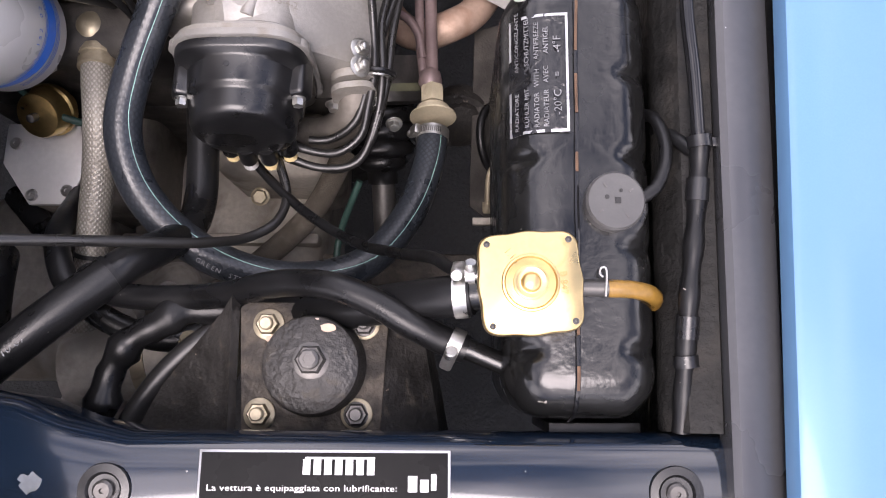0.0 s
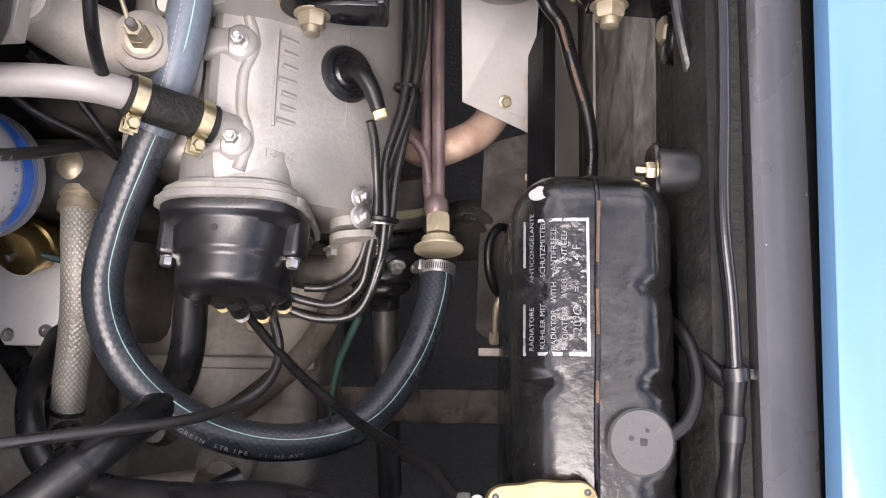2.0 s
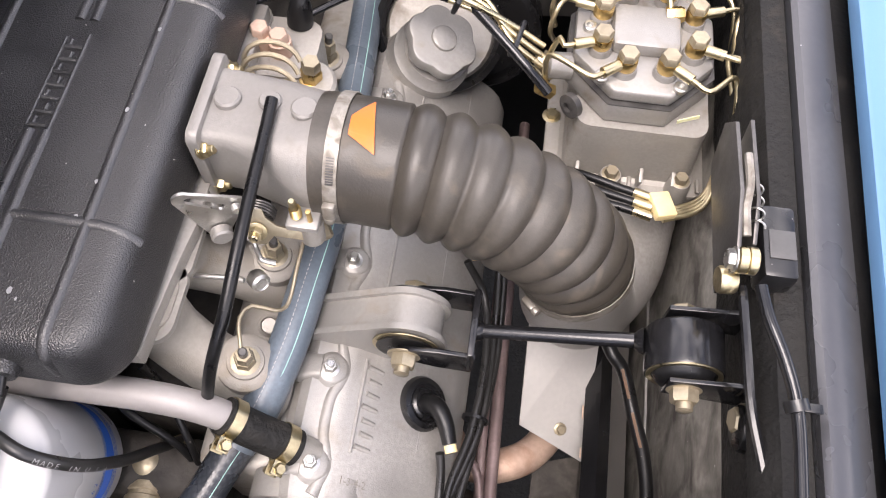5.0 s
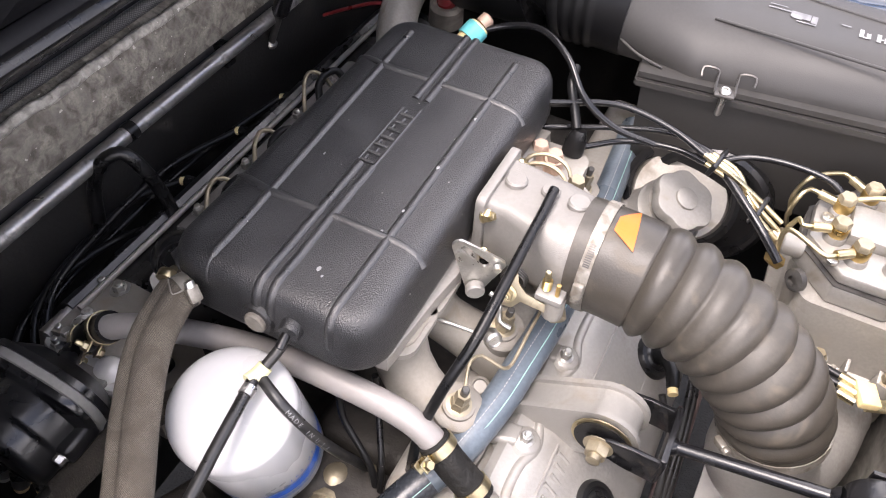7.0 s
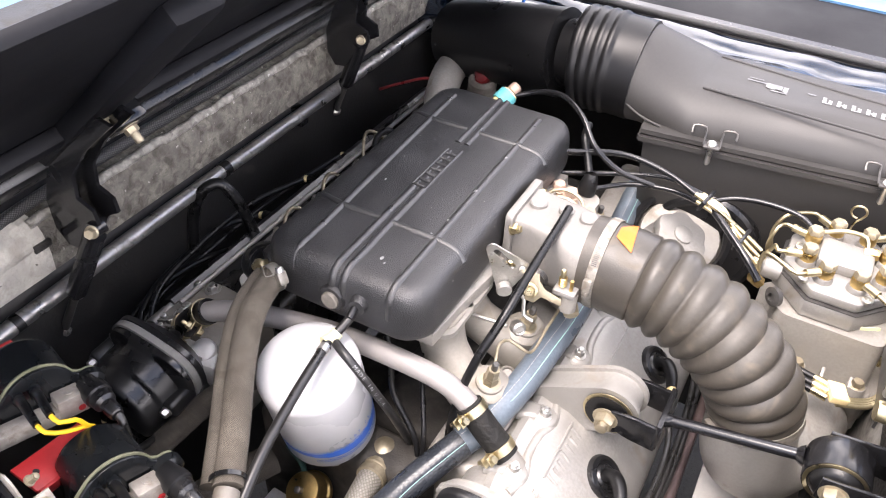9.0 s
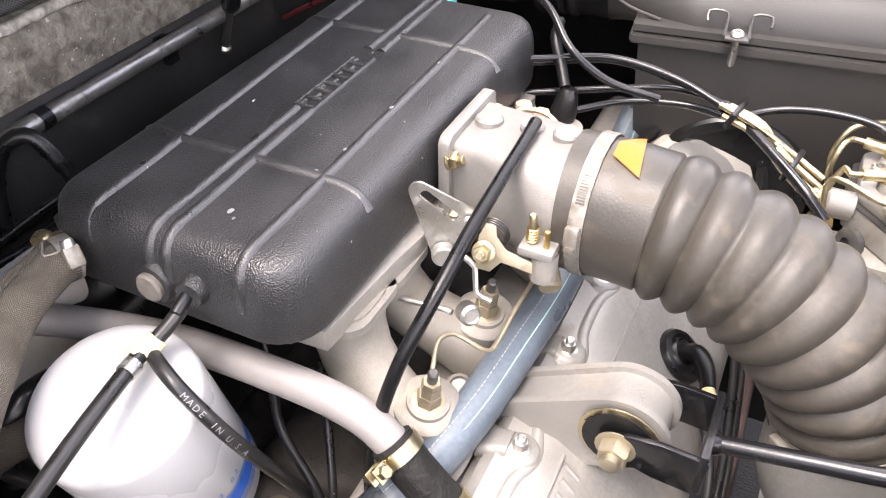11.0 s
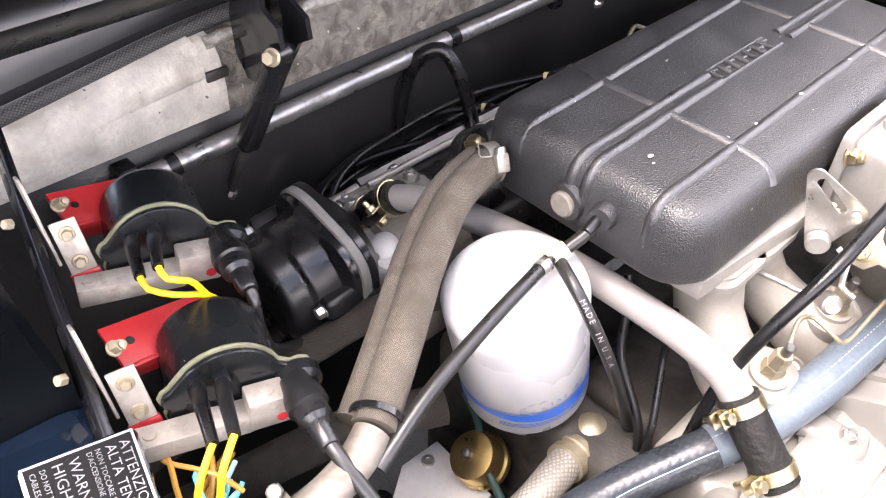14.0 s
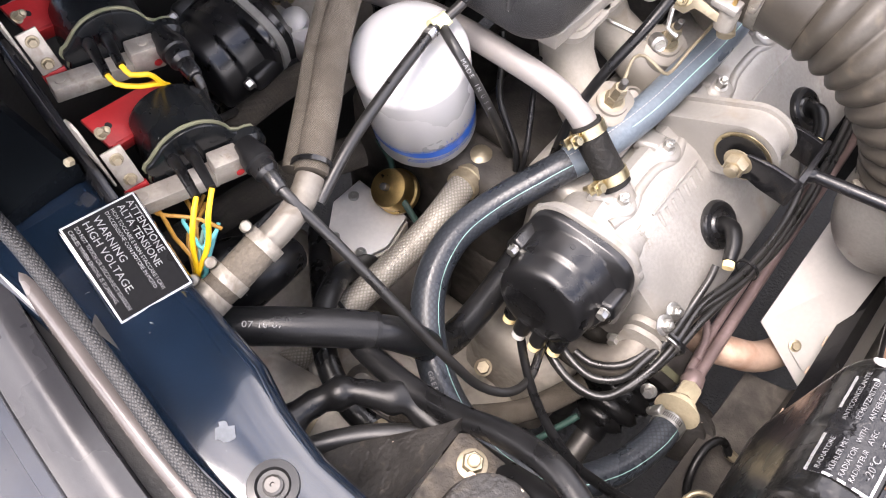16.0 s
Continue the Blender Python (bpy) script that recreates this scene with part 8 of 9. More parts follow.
for x_, y_, z_ in ((-0.566, 0.266, 0.808), (-0.573, 0.278, 0.808), (-0.556, 0.345, 0.808), (-0.578, 0.338, 0.808)):
    part("stud_nut", hex_bolt((x_, y_, z_), (-0.1, -0.1, 1), 0.0058, 0.006, 0.0085, 0.005, 0.0032), M_STEEL, fc)
for y in (0.285, 0.335):
    part("bolt", hex_bolt((-0.553, y, 0.8210), (-0.1, 0, 1), 0.0065, 0.006, 0.010, 0.003), M_STEEL, fc)
for y in (0.275, 0.300):
    part("pad_bolt", hex_bolt((-0.560, y, 0.817), (-0.2, 0, 1), 0.0055, 0.006, 0.008), M_STEEL, fc)
part("lifting_eye", prism(rounded(0.036, 0.024, 0.008), 0.004, place((-0.500, 0.345, 0.842), (0.6, -0.4, 0.7))), M_ALU, fc)
for x, y in ((-0.527, 0.440), (-0.531, 0.525), (-0.545, 0.640)):
    hose("looped_line", [(x + 0.004, y - 0.012, 0.815), (x - 0.003, y - 0.002, 0.838), (x - 0.014, y + 0.018, 0.851), (x - 0.018, y + 0.036, 0.850), (x - 0.008, y + 0.046, 0.843), (x + 0.006, y + 0.046, 0.826), (x + 0.014, y + 0.042, 0.812)], 0.0024, M_PALE_BRASS, "thin dull brass line looped over the front cam cover", "fuel line", 8)
    hose("looped_hose", [(x + 0.010, y + 0.012, 0.815), (x - 0.002, y + 0.030, 0.846), (x + 0.006, y + 0.052, 0.851), (x + 0.020, y + 0.058, 0.830)], 0.0046, M_RUBBER, "short black hose looped beside the plenum", "hose", 10)
for pts in ([(-0.575, 0.245, 0.745), (-0.615, 0.30, 0.80), (-0.640, 0.40, 0.80), (-0.650, 0.52, 0.79), (-0.625, 0.60, 0.79)], [(-0.585, 0.235, 0.735), (-0.628, 0.29, 0.785), (-0.650, 0.38, 0.79), (-0.648, 0.46, 0.79), (-0.625, 0.50, 0.79)], [(-0.595, 0.24, 0.74), (-0.630, 0.26, 0.77), (-0.645, 0.33, 0.78), (-0.630, 0.40, 0.785), (-0.600, 0.42, 0.80)], [(-0.60, 0.23, 0.72), (-0.64, 0.30, 0.76), (-0.652, 0.45, 0.77), (-0.648, 0.60, 0.77), (-0.625, 0.69, 0.78)]):
    ld = thing("plug_lead", pts[-1], "black spark plug lead of the front bank", "plug lead", "front plug leads")
    part("lead", tube(pts, 0.0038, 10), M_RUBBER, ld)
    e = Vector(pts[-1])
    part("lead_band", tube([e, e + Vector((0.006, 0.003, 0.001))], 0.0050, 12), M_CREAM_BAND, ld)
    part("plug_cap", tube([e + Vector((0.006, 0.003, 0.001)), e + Vector((0.05, 0.004, 0.004))], 0.0068, 12), M_RUBBER, ld)
hose("vent_hose", [(-0.648, 0.400, 0.79), (-0.642, 0.408, 0.85), (-0.632, 0.418, 0.878), (-0.618, 0.432, 0.886), (-0.600, 0.440, 0.862), (-0.585, 0.442, 0.825), (-0.570, 0.436, 0.80)], 0.0072, M_RUBBER, "black rubber vent hose arching behind the front bank", "hose", 14)
oc = thing("oil_separator", (-0.49, 0.345, 0.84), "round black separator cap beside the plenum", "cap")
part("cap_body", lathe([(0.026, 0), (0.026, 0.012), (0.022, 0.018), (0.016, 0.020), (0.015, 0.016), (0, 0.016)], place((-0.502, 0.372, 0.852), (0.1, -0.3, 1)), 28), M_BLACK_PLASTIC, oc)
part("cap_ring", lathe([(0.020, 0.012), (0.0225, 0.015), (0.020, 0.018), (0.0175, 0.015), (0.020, 0.012)], place((-0.478, 0.352, 0.872), (0.3, -0.3, 1)), 26, cap=False), M_BLACK_GLOSS, oc)
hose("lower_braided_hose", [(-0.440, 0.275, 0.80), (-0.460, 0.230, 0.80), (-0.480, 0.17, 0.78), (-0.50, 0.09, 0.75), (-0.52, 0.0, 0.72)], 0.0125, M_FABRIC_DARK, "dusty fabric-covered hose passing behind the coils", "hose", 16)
thick = thing("lower_braided_hose", (-0.45, 0.1, 0.70), "thick dusty fabric-covered hose low behind the coils", "hose")
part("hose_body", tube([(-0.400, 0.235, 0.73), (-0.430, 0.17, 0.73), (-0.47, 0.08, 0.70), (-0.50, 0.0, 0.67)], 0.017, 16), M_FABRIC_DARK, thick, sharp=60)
part("frayed_thread", tube([(-0.418, 0.196, 0.7475), (-0.423, 0.186, 0.7485), (-0.431, 0.180, 0.7480), (-0.428, 0.172, 0.7475)], 0.0006, 6, 0.003), M_CREAM, thick)
hose("dark_hose", [(-0.540, 0.262, 0.822), (-0.520, 0.240, 0.838), (-0.490, 0.228, 0.820), (-0.470, 0.232, 0.785), (-0.465, 0.25, 0.74)], 0.0085, M_BLACK_PLASTIC, "glossy black tube beside the front distributor", "hose", 14)
hose("dark_hose", [(-0.475, 0.300, 0.80), (-0.468, 0.265, 0.812), (-0.470, 0.245, 0.79), (-0.475, 0.24, 0.75)], 0.0085, M_BLACK_PLASTIC, "glossy black elbow hose below the coolant pipe", "hose", 14)
for pts in ([(-0.395, 0.09, 0.72), (-0.405, 0.06, 0.74), (-0.42, 0.02, 0.72)], [(-0.372, 0.105, 0.73), (-0.366, 0.075, 0.745), (-0.38, 0.03, 0.72)]):
    hose("dark_elbow", pts, 0.020, M_RUBBER, "large black rubber elbow below the coils", "hose", 18)

# ---- ignition coils on their bracket ----
CU = Vector((0.28, 0.95, -0.12)).normalized()          # along the coil's rim
CF = Vector((0.95, -0.28, 0.0)).normalized()           # out of its face
CV = CF.cross(CU).normalized()
def coil_unit(off, label):
    """One coil: laminated core, resin can, seal rim, tower, terminals, red guard and bracket."""
    o = Vector(off)
    def q(x, y, z):
        return Vector((x, y, z)) + o
    u = thing("ignition_coil", q(-0.41, 0.07, 0.87), label, "ignition coil", "ignition coils")
    m = Matrix.Translation(q(-0.3985, 0.0690, 0.9020)) @ Matrix((CU, CV, CF)).transposed().to_4x4()
    arch = [(0.0300 * math.cos(k * math.pi / 20), 0.0300 * math.sin(k * math.pi / 20)) for k in range(21)]
    outline = arch + [(-0.0300, -0.018), (-0.020, -0.027), (0.020, -0.027), (0.0300, -0.018)]
    cx = sum(p[0] for p in outline) / len(outline)
    can = loft([[(x * k, y * k, z) for x, y in outline] for k, z in ((0.92, -0.041), (0.98, -0.0395), (1.0, -0.036), (1.0, 0.0))])
    can.transform(m)
    can_part = part("can", can, M_COIL, u, "black resin coil can", 50)
    # the rim bulges over the can and runs out to a lobe at the tower
    rim = [(0.042, -0.011), (0.0475, -0.006), (0.0485, 0.001), (0.0455, 0.007), (0.0400, 0.0090), (0.0350, 0.0085)] + [(0.0315 * math.cos(k * math.pi / 16), 0.0315 * math.sin(k * math.pi / 16)) for k in range(2, 14)] + [(-0.0318, 0.0105), (-0.0350, 0.0085), (-0.0370, 0.004), (-0.0355, -0.001), (-0.0330, -0.003), (-0.0345, -0.008), (-0.0335, -0.013), (-0.030, -0.016), (0.036, -0.016)]
    part("seal_rim", prism(rim, 0.0022, m @ Matrix.Translation((0, 0, 0.0012)), 0.0006), M_OLIVE, u, "olive edge seal")
    part("face", prism([(x * 0.965, y * 0.955) for x, y in rim], 0.0042, m @ Matrix.Translation((0, 0, 0.0040)), 0.0018), M_COIL, u)
    part("lobe", lathe([(0.014, 0), (0.0135, 0.007), (0.010, 0.010), (0, 0.010)], m @ Matrix.Translation((0.038, -0.004, 0.004)), 22), M_COIL, u)
    part("core", box((0.060, 0.013, 0.015), m @ Matrix.Translation((-0.0215, -0.0125, 0.0150)), 0.0010), M_COILSTEEL, u, "laminated steel core")
    part("core_block", box((0.024, 0.021, 0.016), m @ Matrix.Translation((0.0180, -0.0065, 0.0155)), 0.0012), M_COILSTEEL, u)
    for x, y in ((-0.044, -0.0060), (0.0180, 0.0040)):
        part("core_rivet", lathe([(0.0038, 0), (0.0036, 0.0012), (0, 0.0018)], m @ Matrix.Translation((x, y, 0.015)) @ pose(0, 0, 0, -90, 0, 0), 14), M_COILSTEEL, u)
    part("red_dot", lathe([(0.0030, 0), (0.0030, 0.0006), (0, 0.0006)], m @ Matrix.Translation((0.0240, -0.0105, 0.0237)), 12), M_RED, u)
    tb0 = q(-0.3770, 0.0980, 0.9020)
    tdir = (q(-0.3390, 0.0900, 0.8990) - tb0).normalized()
    part("tower_boot", lathe([(0.0080, 0), (0.0095, 0.008), (0.0112, 0.013), (0.0116, 0.016), (0.0116, 0.021), (0.0098, 0.022), (0.0095, 0.030), (0.0068, 0.033), (0.0060, 0.046), (0.0050, 0.048)], place(tb0, tdir), 28), M_BLACK_PLASTIC, u, "glossy black boot of the coil tower")
    for k in (0, 1):
        a = m @ Vector((-0.017 + 0.013 * k, 0.012 - 0.001 * k, 0.004))
        e = q(-0.3530, 0.0385, 0.9260) if k == 0 else q(-0.3450, 0.0470, 0.9340)
        tab = part("terminal_tab", box((0.009, 0.010, 0.010), m @ Matrix.Translation((-0.017 + 0.013 * k, 0.012, 0.008)), 0.002), M_COIL, u)
        part("terminal_sleeve", tube([a + CF * 0.004, a.lerp(e, 0.5) + Vector((0, 0, 0.006)), e], lambda t, w: 0.0046 - 0.0014 * t, 12, 0.004), M_RUBBER, u, "black terminal sleeve")
    # bracket arm with bolts, the guard and its foot
    arm_a, arm_b = q(-0.4220, 0.0250, 0.9380), q(-0.4080, 0.0250, 0.8960)
    ad = (arm_b - arm_a).normalized()
    an = Vector((0.80, -0.25, 0.5))
    an = (an - ad * an.dot(ad)).normalized()
    at_ = Matrix((ad, an.cross(ad), an)).transposed().to_4x4()
    part("bracket_arm", box(((arm_b - arm_a).length - 0.003, 0.0150, 0.0020), Matrix.Translation(arm_a.lerp(arm_b, 0.62)) @ at_, 0.0006), M_COILSTEEL, u, "plated steel bracket arm")
    for t in (0.34, 0.76):
        part("bracket_bolt", hex_bolt(arm_a.lerp(arm_b, t) + an * 0.0018, an, 0.0033, 0.0032, 0.0047), M_PALE_BRASS, u)
    part("red_tab", box((0.011, 0.017, 0.0034), Matrix.Translation(arm_b + ad * 0.0015 + an * 0.0005) @ at_, 0.0006), M_RED, u)
    g0, g1 = q(-0.4475, 0.0300, 0.9190), q(-0.4570, 0.0980, 0.8970)
    gd = (g1 - g0).normalized()
    gw = Vector((0.92, 0.12, -0.36))
    gw = (gw - gd * gw.dot(gd)).normalized()
    gt = Matrix((gd, gw, gd.cross(gw))).transposed().to_4x4()
    guard = part("red_guard", merge(box(((g1 - g0).length, 0.027, 0.0028), Matrix.Translation((g0 + g1) / 2) @ gt, 0.0005), box(((g1 - g0).length, 0.0028, 0.014), Matrix.Translation((g0 + g1) / 2 + gw * 0.0125 - Vector((0, 0, 0.0065))) @ gt, 0.0005)), M_RED, u, "red fibre guard channel")
    for t in (0.16, 0.88):
        part("guard_hole", lathe([(0.0026, 0), (0.0026, 0.0003), (0, 0.0003)], Matrix.Translation(g0.lerp(g1, t) + gd.cross(gw) * (0.0016 if gd.cross(gw).z > 0 else -0.0016)) @ gt @ pose(0, 0, 0, 0 if gd.cross(gw).z > 0 else 180, 0, 0), 12), M_BAY_DARK, guard)
    part("pivot_bolt", hex_bolt(q(-0.4350, 0.0300, 0.9310), Vector((0.55, 0.45, 0.55)), 0.0036, 0.006, 0.0046, 0.002, 0.0024), M_PALE_BRASS, u)
    side_at = Matrix.Translation(arm_a.lerp(arm_b, 0.10) + Vector((-0.003, -0.0105, 0.002))) @ at_
    part("pivot_plate", prism([(-0.026, -0.006), (-0.018, -0.009), (0.012, -0.006), (0.030, -0.002), (0.030, 0.003), (-0.020, 0.007), (-0.026, 0.003)], 0.0018, side_at @ pose(0, 0, 0, 78, 0, 0), 0.0004), M_COILSTEEL, u)
    part("rail_bolt", hex_bolt(q(-0.4250, 0.0015, 0.9390), Vector((0.30, -0.75, 0.55)), 0.0032, 0.0045), M_PALE_BRASS, u)
    return m
COIL_STEP = Vector((-0.103, 0.021, 0.022))
CM1 = coil_unit((0, 0, 0), "black ignition coil with a bright red guard channel")
CM2 = coil_unit(COIL_STEP, "black ignition coil with a shaded red guard, beside the front distributor")
ra, rb = Vector((-0.385, 0.0000, 0.912)), Vector((-0.640, 0.052, 0.966))
rd_ = (rb - ra).normalized()
rn = Vector((0.1, 0.9, -0.35))
rn = (rn - rd_ * rn.dot(rd_)).normalized()
crail = thing("coil_rail", ra, "black painted bracket rail carrying the coils", "bracket")
part("rail_bar", box(((rb - ra).length, 0.016, 0.006), Matrix.Translation((ra + rb) / 2) @ Matrix((rd_, rn.cross(rd_), rn)).transposed().to_4x4(), 0.002), M_BLACK_GLOSS, crail)
for t in (0.10, 0.30, 0.52, 0.75, 0.92):
    part("rail_slot", box((0.014, 0.005, 0.0007), Matrix.Translation(ra.lerp(rb, t) - rn * 0.0031) @ Matrix((rd_, rn.cross(rd_), rn)).transposed().to_4x4(), 0.0002), M_BAY_DARK, crail)
part("rail_end", hex_bolt(ra.lerp(rb, 0.03) - rn * 0.003, -rn, 0.0042, 0.004, 0.0058), M_DARKSTEEL, crail)
wires = thing("coil_wiring", (-0.36, 0.05, 0.84), "yellow and teal coil wires gathered below the coil", "wiring")
for k in (0, 1):
    a = Vector((-0.3530, 0.0385, 0.9260)) if k == 0 else Vector((-0.3450, 0.0470, 0.9340))
    part("yellow_wire", tube([a, a + Vector((0.008, -0.012, -0.006)), (-0.3440 + 0.006 * k, 0.0180 + 0.008 * k, 0.8960), (-0.3420 + 0.002 * k, 0.0130, 0.8740), (-0.342, 0.006, 0.855)], 0.0019, 10), M_YELLOW, wires, "yellow insulated wire")
    a2 = a + COIL_STEP
    part("yellow_wire", tube([a2, a2 + Vector((0.008, 0.000, -0.003)), a2 + Vector((0.016 - 0.004 * k, 0.010, -0.008)), Vector((-0.438, 0.086, 0.930)), Vector((-0.442, 0.097, 0.908))], 0.0019, 10), M_YELLOW, wires, "yellow insulated wire")
for k, (m_, ox) in enumerate(((M_TURQ, 0.0), (M_TURQ, 0.006), (M_GREEN_LINE, -0.008), (M_ORANGE, -0.020), (M_ORANGE, -0.026))):
    part("teal_wire" if k < 3 else "ochre_wire", tube([(-0.368 + ox, 0.046 + 0.004 * k, 0.868 - 0.010 * (k > 2)), (-0.354 + ox * 0.7, 0.028, 0.862), (-0.345 + ox * 0.3, 0.014, 0.852), (-0.342, 0.000, 0.838)], 0.0016, 8), m_, wires)
part("ochre_wire", tube([(-0.402, 0.020, 0.888), (-0.388, 0.023, 0.886), (-0.377, 0.031, 0.885), (-0.365, 0.039, 0.884), (-0.352, 0.046, 0.876)], 0.0015, 8), M_ORANGE, wires)
part("ochre_wire", tube([(-0.400, 0.026, 0.888), (-0.386, 0.024, 0.886), (-0.366, 0.018, 0.884), (-0.350, 0.0165, 0.880), (-0.342, 0.012, 0.866)], 0.0016, 8), M_ORANGE, wires)
part("teal_wire", tube([(-0.376, 0.034, 0.880), (-0.371, 0.030, 0.885), (-0.354, 0.026, 0.884), (-0.346, 0.024, 0.884), (-0.350, 0.041, 0.882)], 0.0015, 8), M_TURQ, wires)
part("teal_wire", tube([(-0.366, 0.040, 0.872), (-0.352, 0.033, 0.880), (-0.344, 0.022, 0.878), (-0.341, 0.010, 0.862)], 0.0015, 8), M_TURQ, wires)
part("ochre_wire", tube([(-0.420, 0.050, 0.872), (-0.385, 0.045, 0.870), (-0.362, 0.028, 0.862), (-0.350, 0.012, 0.85)], 0.0017, 8), M_ORANGE, wires)
cab2 = hose("ignition_cable", [Vector((-0.3400, 0.0902, 0.8992)) + COIL_STEP, Vector((-0.3280, 0.0885, 0.8960)) + COIL_STEP, (-0.4280, 0.1080, 0.9020), (-0.4340, 0.1120, 0.8800), (-0.460, 0.130, 0.83), (-0.490, 0.17, 0.78)], 0.0036, M_RUBBER_GREY, "grey-black coil cable to the front distributor", "ignition cable", 12)

# ---- fuel distributor ----
fd = thing("fuel_distributor", (0.065, 0.70, 0.72), "cast aluminium fuel distributor with brass unions", "fuel distributor")
FC = Vector((0.067, 0.7045, 0.0))
def ngon(rx, ry, k, turn=22.5, skew=0):
    return [(rx * math.cos(radians(turn + 360 * i / k)), ry * math.sin(radians(turn + 360 * i / k))) for i in range(k)]
part("base_casting", loft([[(FC.x + 0.008 + x, FC.y - 0.012 + y, z) for x, y in rounded(w, h, 0.014, 4)] for z, w, h in ((0.70, 0.138, 0.150), (0.755, 0.138, 0.150), (0.760, 0.124, 0.136), (0.828, 0.118, 0.128))]), M_ALU, fd)
part("base_flange", prism(rounded(0.160, 0.160, 0.02), 0.010, Matrix.Translation((FC.x + 0.008, FC.y - 0.012, 0.752)), 0.001), M_ALU, fd)
part("lower_body", prism(ngon(0.070, 0.075, 8), 0.022, Matrix.Translation((FC.x, FC.y, 0.840)), 0.0015), M_ALU_CLEAN, fd)
part("upper_body", prism(ngon(0.066, 0.071, 8), 0.014, Matrix.Translation((FC.x, FC.y, 0.8595)), 0.003), M_ALU_CLEAN, fd)
part("gasket", prism(ngon(0.0705, 0.0755, 8), 0.0012, Matrix.Translation((FC.x, FC.y, 0.8520))), M_DARKSTEEL, fd)
part("crown", box((0.060, 0.050, 0.016), Matrix.Translation((FC.x, FC.y, 0.872)), 0.006), M_ALU_CLEAN, fd)
for k in range(4):
    part("stiffening_rib", box((0.004, 0.014, 0.022), Matrix.Translation((FC.x - 0.040 + 0.030 * k, FC.y - 0.083, 0.766)) @ pose(0, 0, 0, 20, 0, 0), 0.001), M_ALU, fd)
for x, y in ((0.059, 0.6165), (0.124, 0.6185)):
    part("screw_boss", lathe([(0.0125, 0.750), (0.0105, 0.772), (0.0095, 0.7745), (0, 0.7745)], Matrix.Translation((x, y, 0)), 22), M_ALU, fd)
    part("flange_screw", hex_bolt((x, y, 0.7745), (0, 0, 1), 0.0066, 0.007, 0.0092), M_PALE_BRASS, fd)
    part("web", prism([(0, 0), (0.016, 0), (0, 0.050)], 0.004, place((x + 0.020, y + 0.013, 0.762), (1, 0, 0), (0, -1, 0)), 0.001), M_ALU, fd)
for x, y in ((0.146, 0.690), (0.0, 0.690)):
    part("flange_screw", hex_bolt((x, y, 0.757), (0, 0, 1), 0.0062, 0.006, 0.0095), M_YELLOW_ZINC, fd)
for x, y in ((0.030, 0.650), (0.098, 0.648), (0.122, 0.690), (0.018, 0.706), (0.108, 0.756)):
    part("socket_screw", lathe([(0.0062, 0), (0.0062, 0.004), (0.0050, 0.005), (0.0030, 0.005), (0.0028, 0.002), (0, 0.002)], Matrix.Translation((x, y, 0.8665)), 18), M_STEEL, fd)
NUTS = [(0.050, 0.747), (0.085, 0.748), (0.109, 0.724), (0.109, 0.686), (0.085, 0.663), (0.050, 0.661), (0.028, 0.682), (0.028, 0.719)]
for k, (x, y) in enumerate(NUTS):
    nb = part("union_seat", lathe([(0.0110, 0), (0.0105, 0.006), (0.0095, 0.008)], Matrix.Translation((x, y, 0.8650)), 20), M_ALU_CLEAN, fd)
    part("banjo", lathe([(0.0085, 0), (0.0092, 0.002), (0.0092, 0.009), (0.0085, 0.011)], Matrix.Translation((x, y, 0.8728)), 20), M_BRASS, nb, "brass banjo union")
    part("banjo_bolt", hex_bolt((x, y, 0.8842), (0, 0, 1), 0.0088, 0.0075), M_PALE_BRASS, nb)
    o = Vector((x - FC.x, y - FC.y, 0))
    o.x = o.x * 0.4 + (0.05 if x > FC.x else -0.05)
    o.normalize()
    p0 = Vector((x, y, 0.8790))
    part("pipe_sleeve", tube([p0 + o * 0.008, p0 + o * 0.025], 0.0048, 12), M_YELLOW_ZINC, nb)
    if x > FC.x:
        far_ = [p0 + o * 0.024, p0 + o * 0.042, Vector((0.138 + 0.004 * (k % 3), y - 0.004, 0.8760)), Vector((0.150, y - 0.030, 0.845)), Vector((0.152, 0.640 - 0.006 * k, 0.80)), Vector((0.140, 0.600 - 0.004 * k, 0.785)), Vector((0.105, 0.578 - 0.003 * k, 0.785))]
    else:
        far_ = [p0 + o * 0.024, p0 + o * 0.034, Vector((-0.008 - 0.004 * (k % 3), y - 0.002, 0.8780)), Vector((-0.016, y - 0.008, 0.8550)), Vector((-0.010, y - 0.002 + 0.010 * (k % 2), 0.825))]
    part("fuel_pipe", tube(far_, 0.0025, 10), M_YELLOW_ZINC, nb, "yellow zinc-plated fuel pipe")
part("centre_union", hex_bolt((0.083, 0.722, 0.8760), (0.9, 0.1, 0.1), 0.0075, 0.016), M_BRASS, fd)
part("centre_pipe", tube([(0.036, 0.724, 0.886), (0.060, 0.736, 0.8885), (0.082, 0.738, 0.886), (0.0865, 0.726, 0.879)], 0.0028, 10), M_YELLOW_ZINC, fd)
part("side_port", merge(lathe([(0.012, 0), (0.012, 0.020), (0.010, 0.022)], place((0.006, 0.678, 0.846), (-1, -0.15, 0.1)), 18)), M_ALU_CLEAN, fd)
part("side_plug", hex_bolt((-0.018, 0.675, 0.849), (-1, -0.15, 0.1), 0.0095, 0.008, 0.012), M_PALE_BRASS, fd)
part("side_union", hex_bolt((-0.010, 0.650, 0.842), (-0.6, -0.3, 0.6), 0.0075, 0.016), M_BRASS, fd)
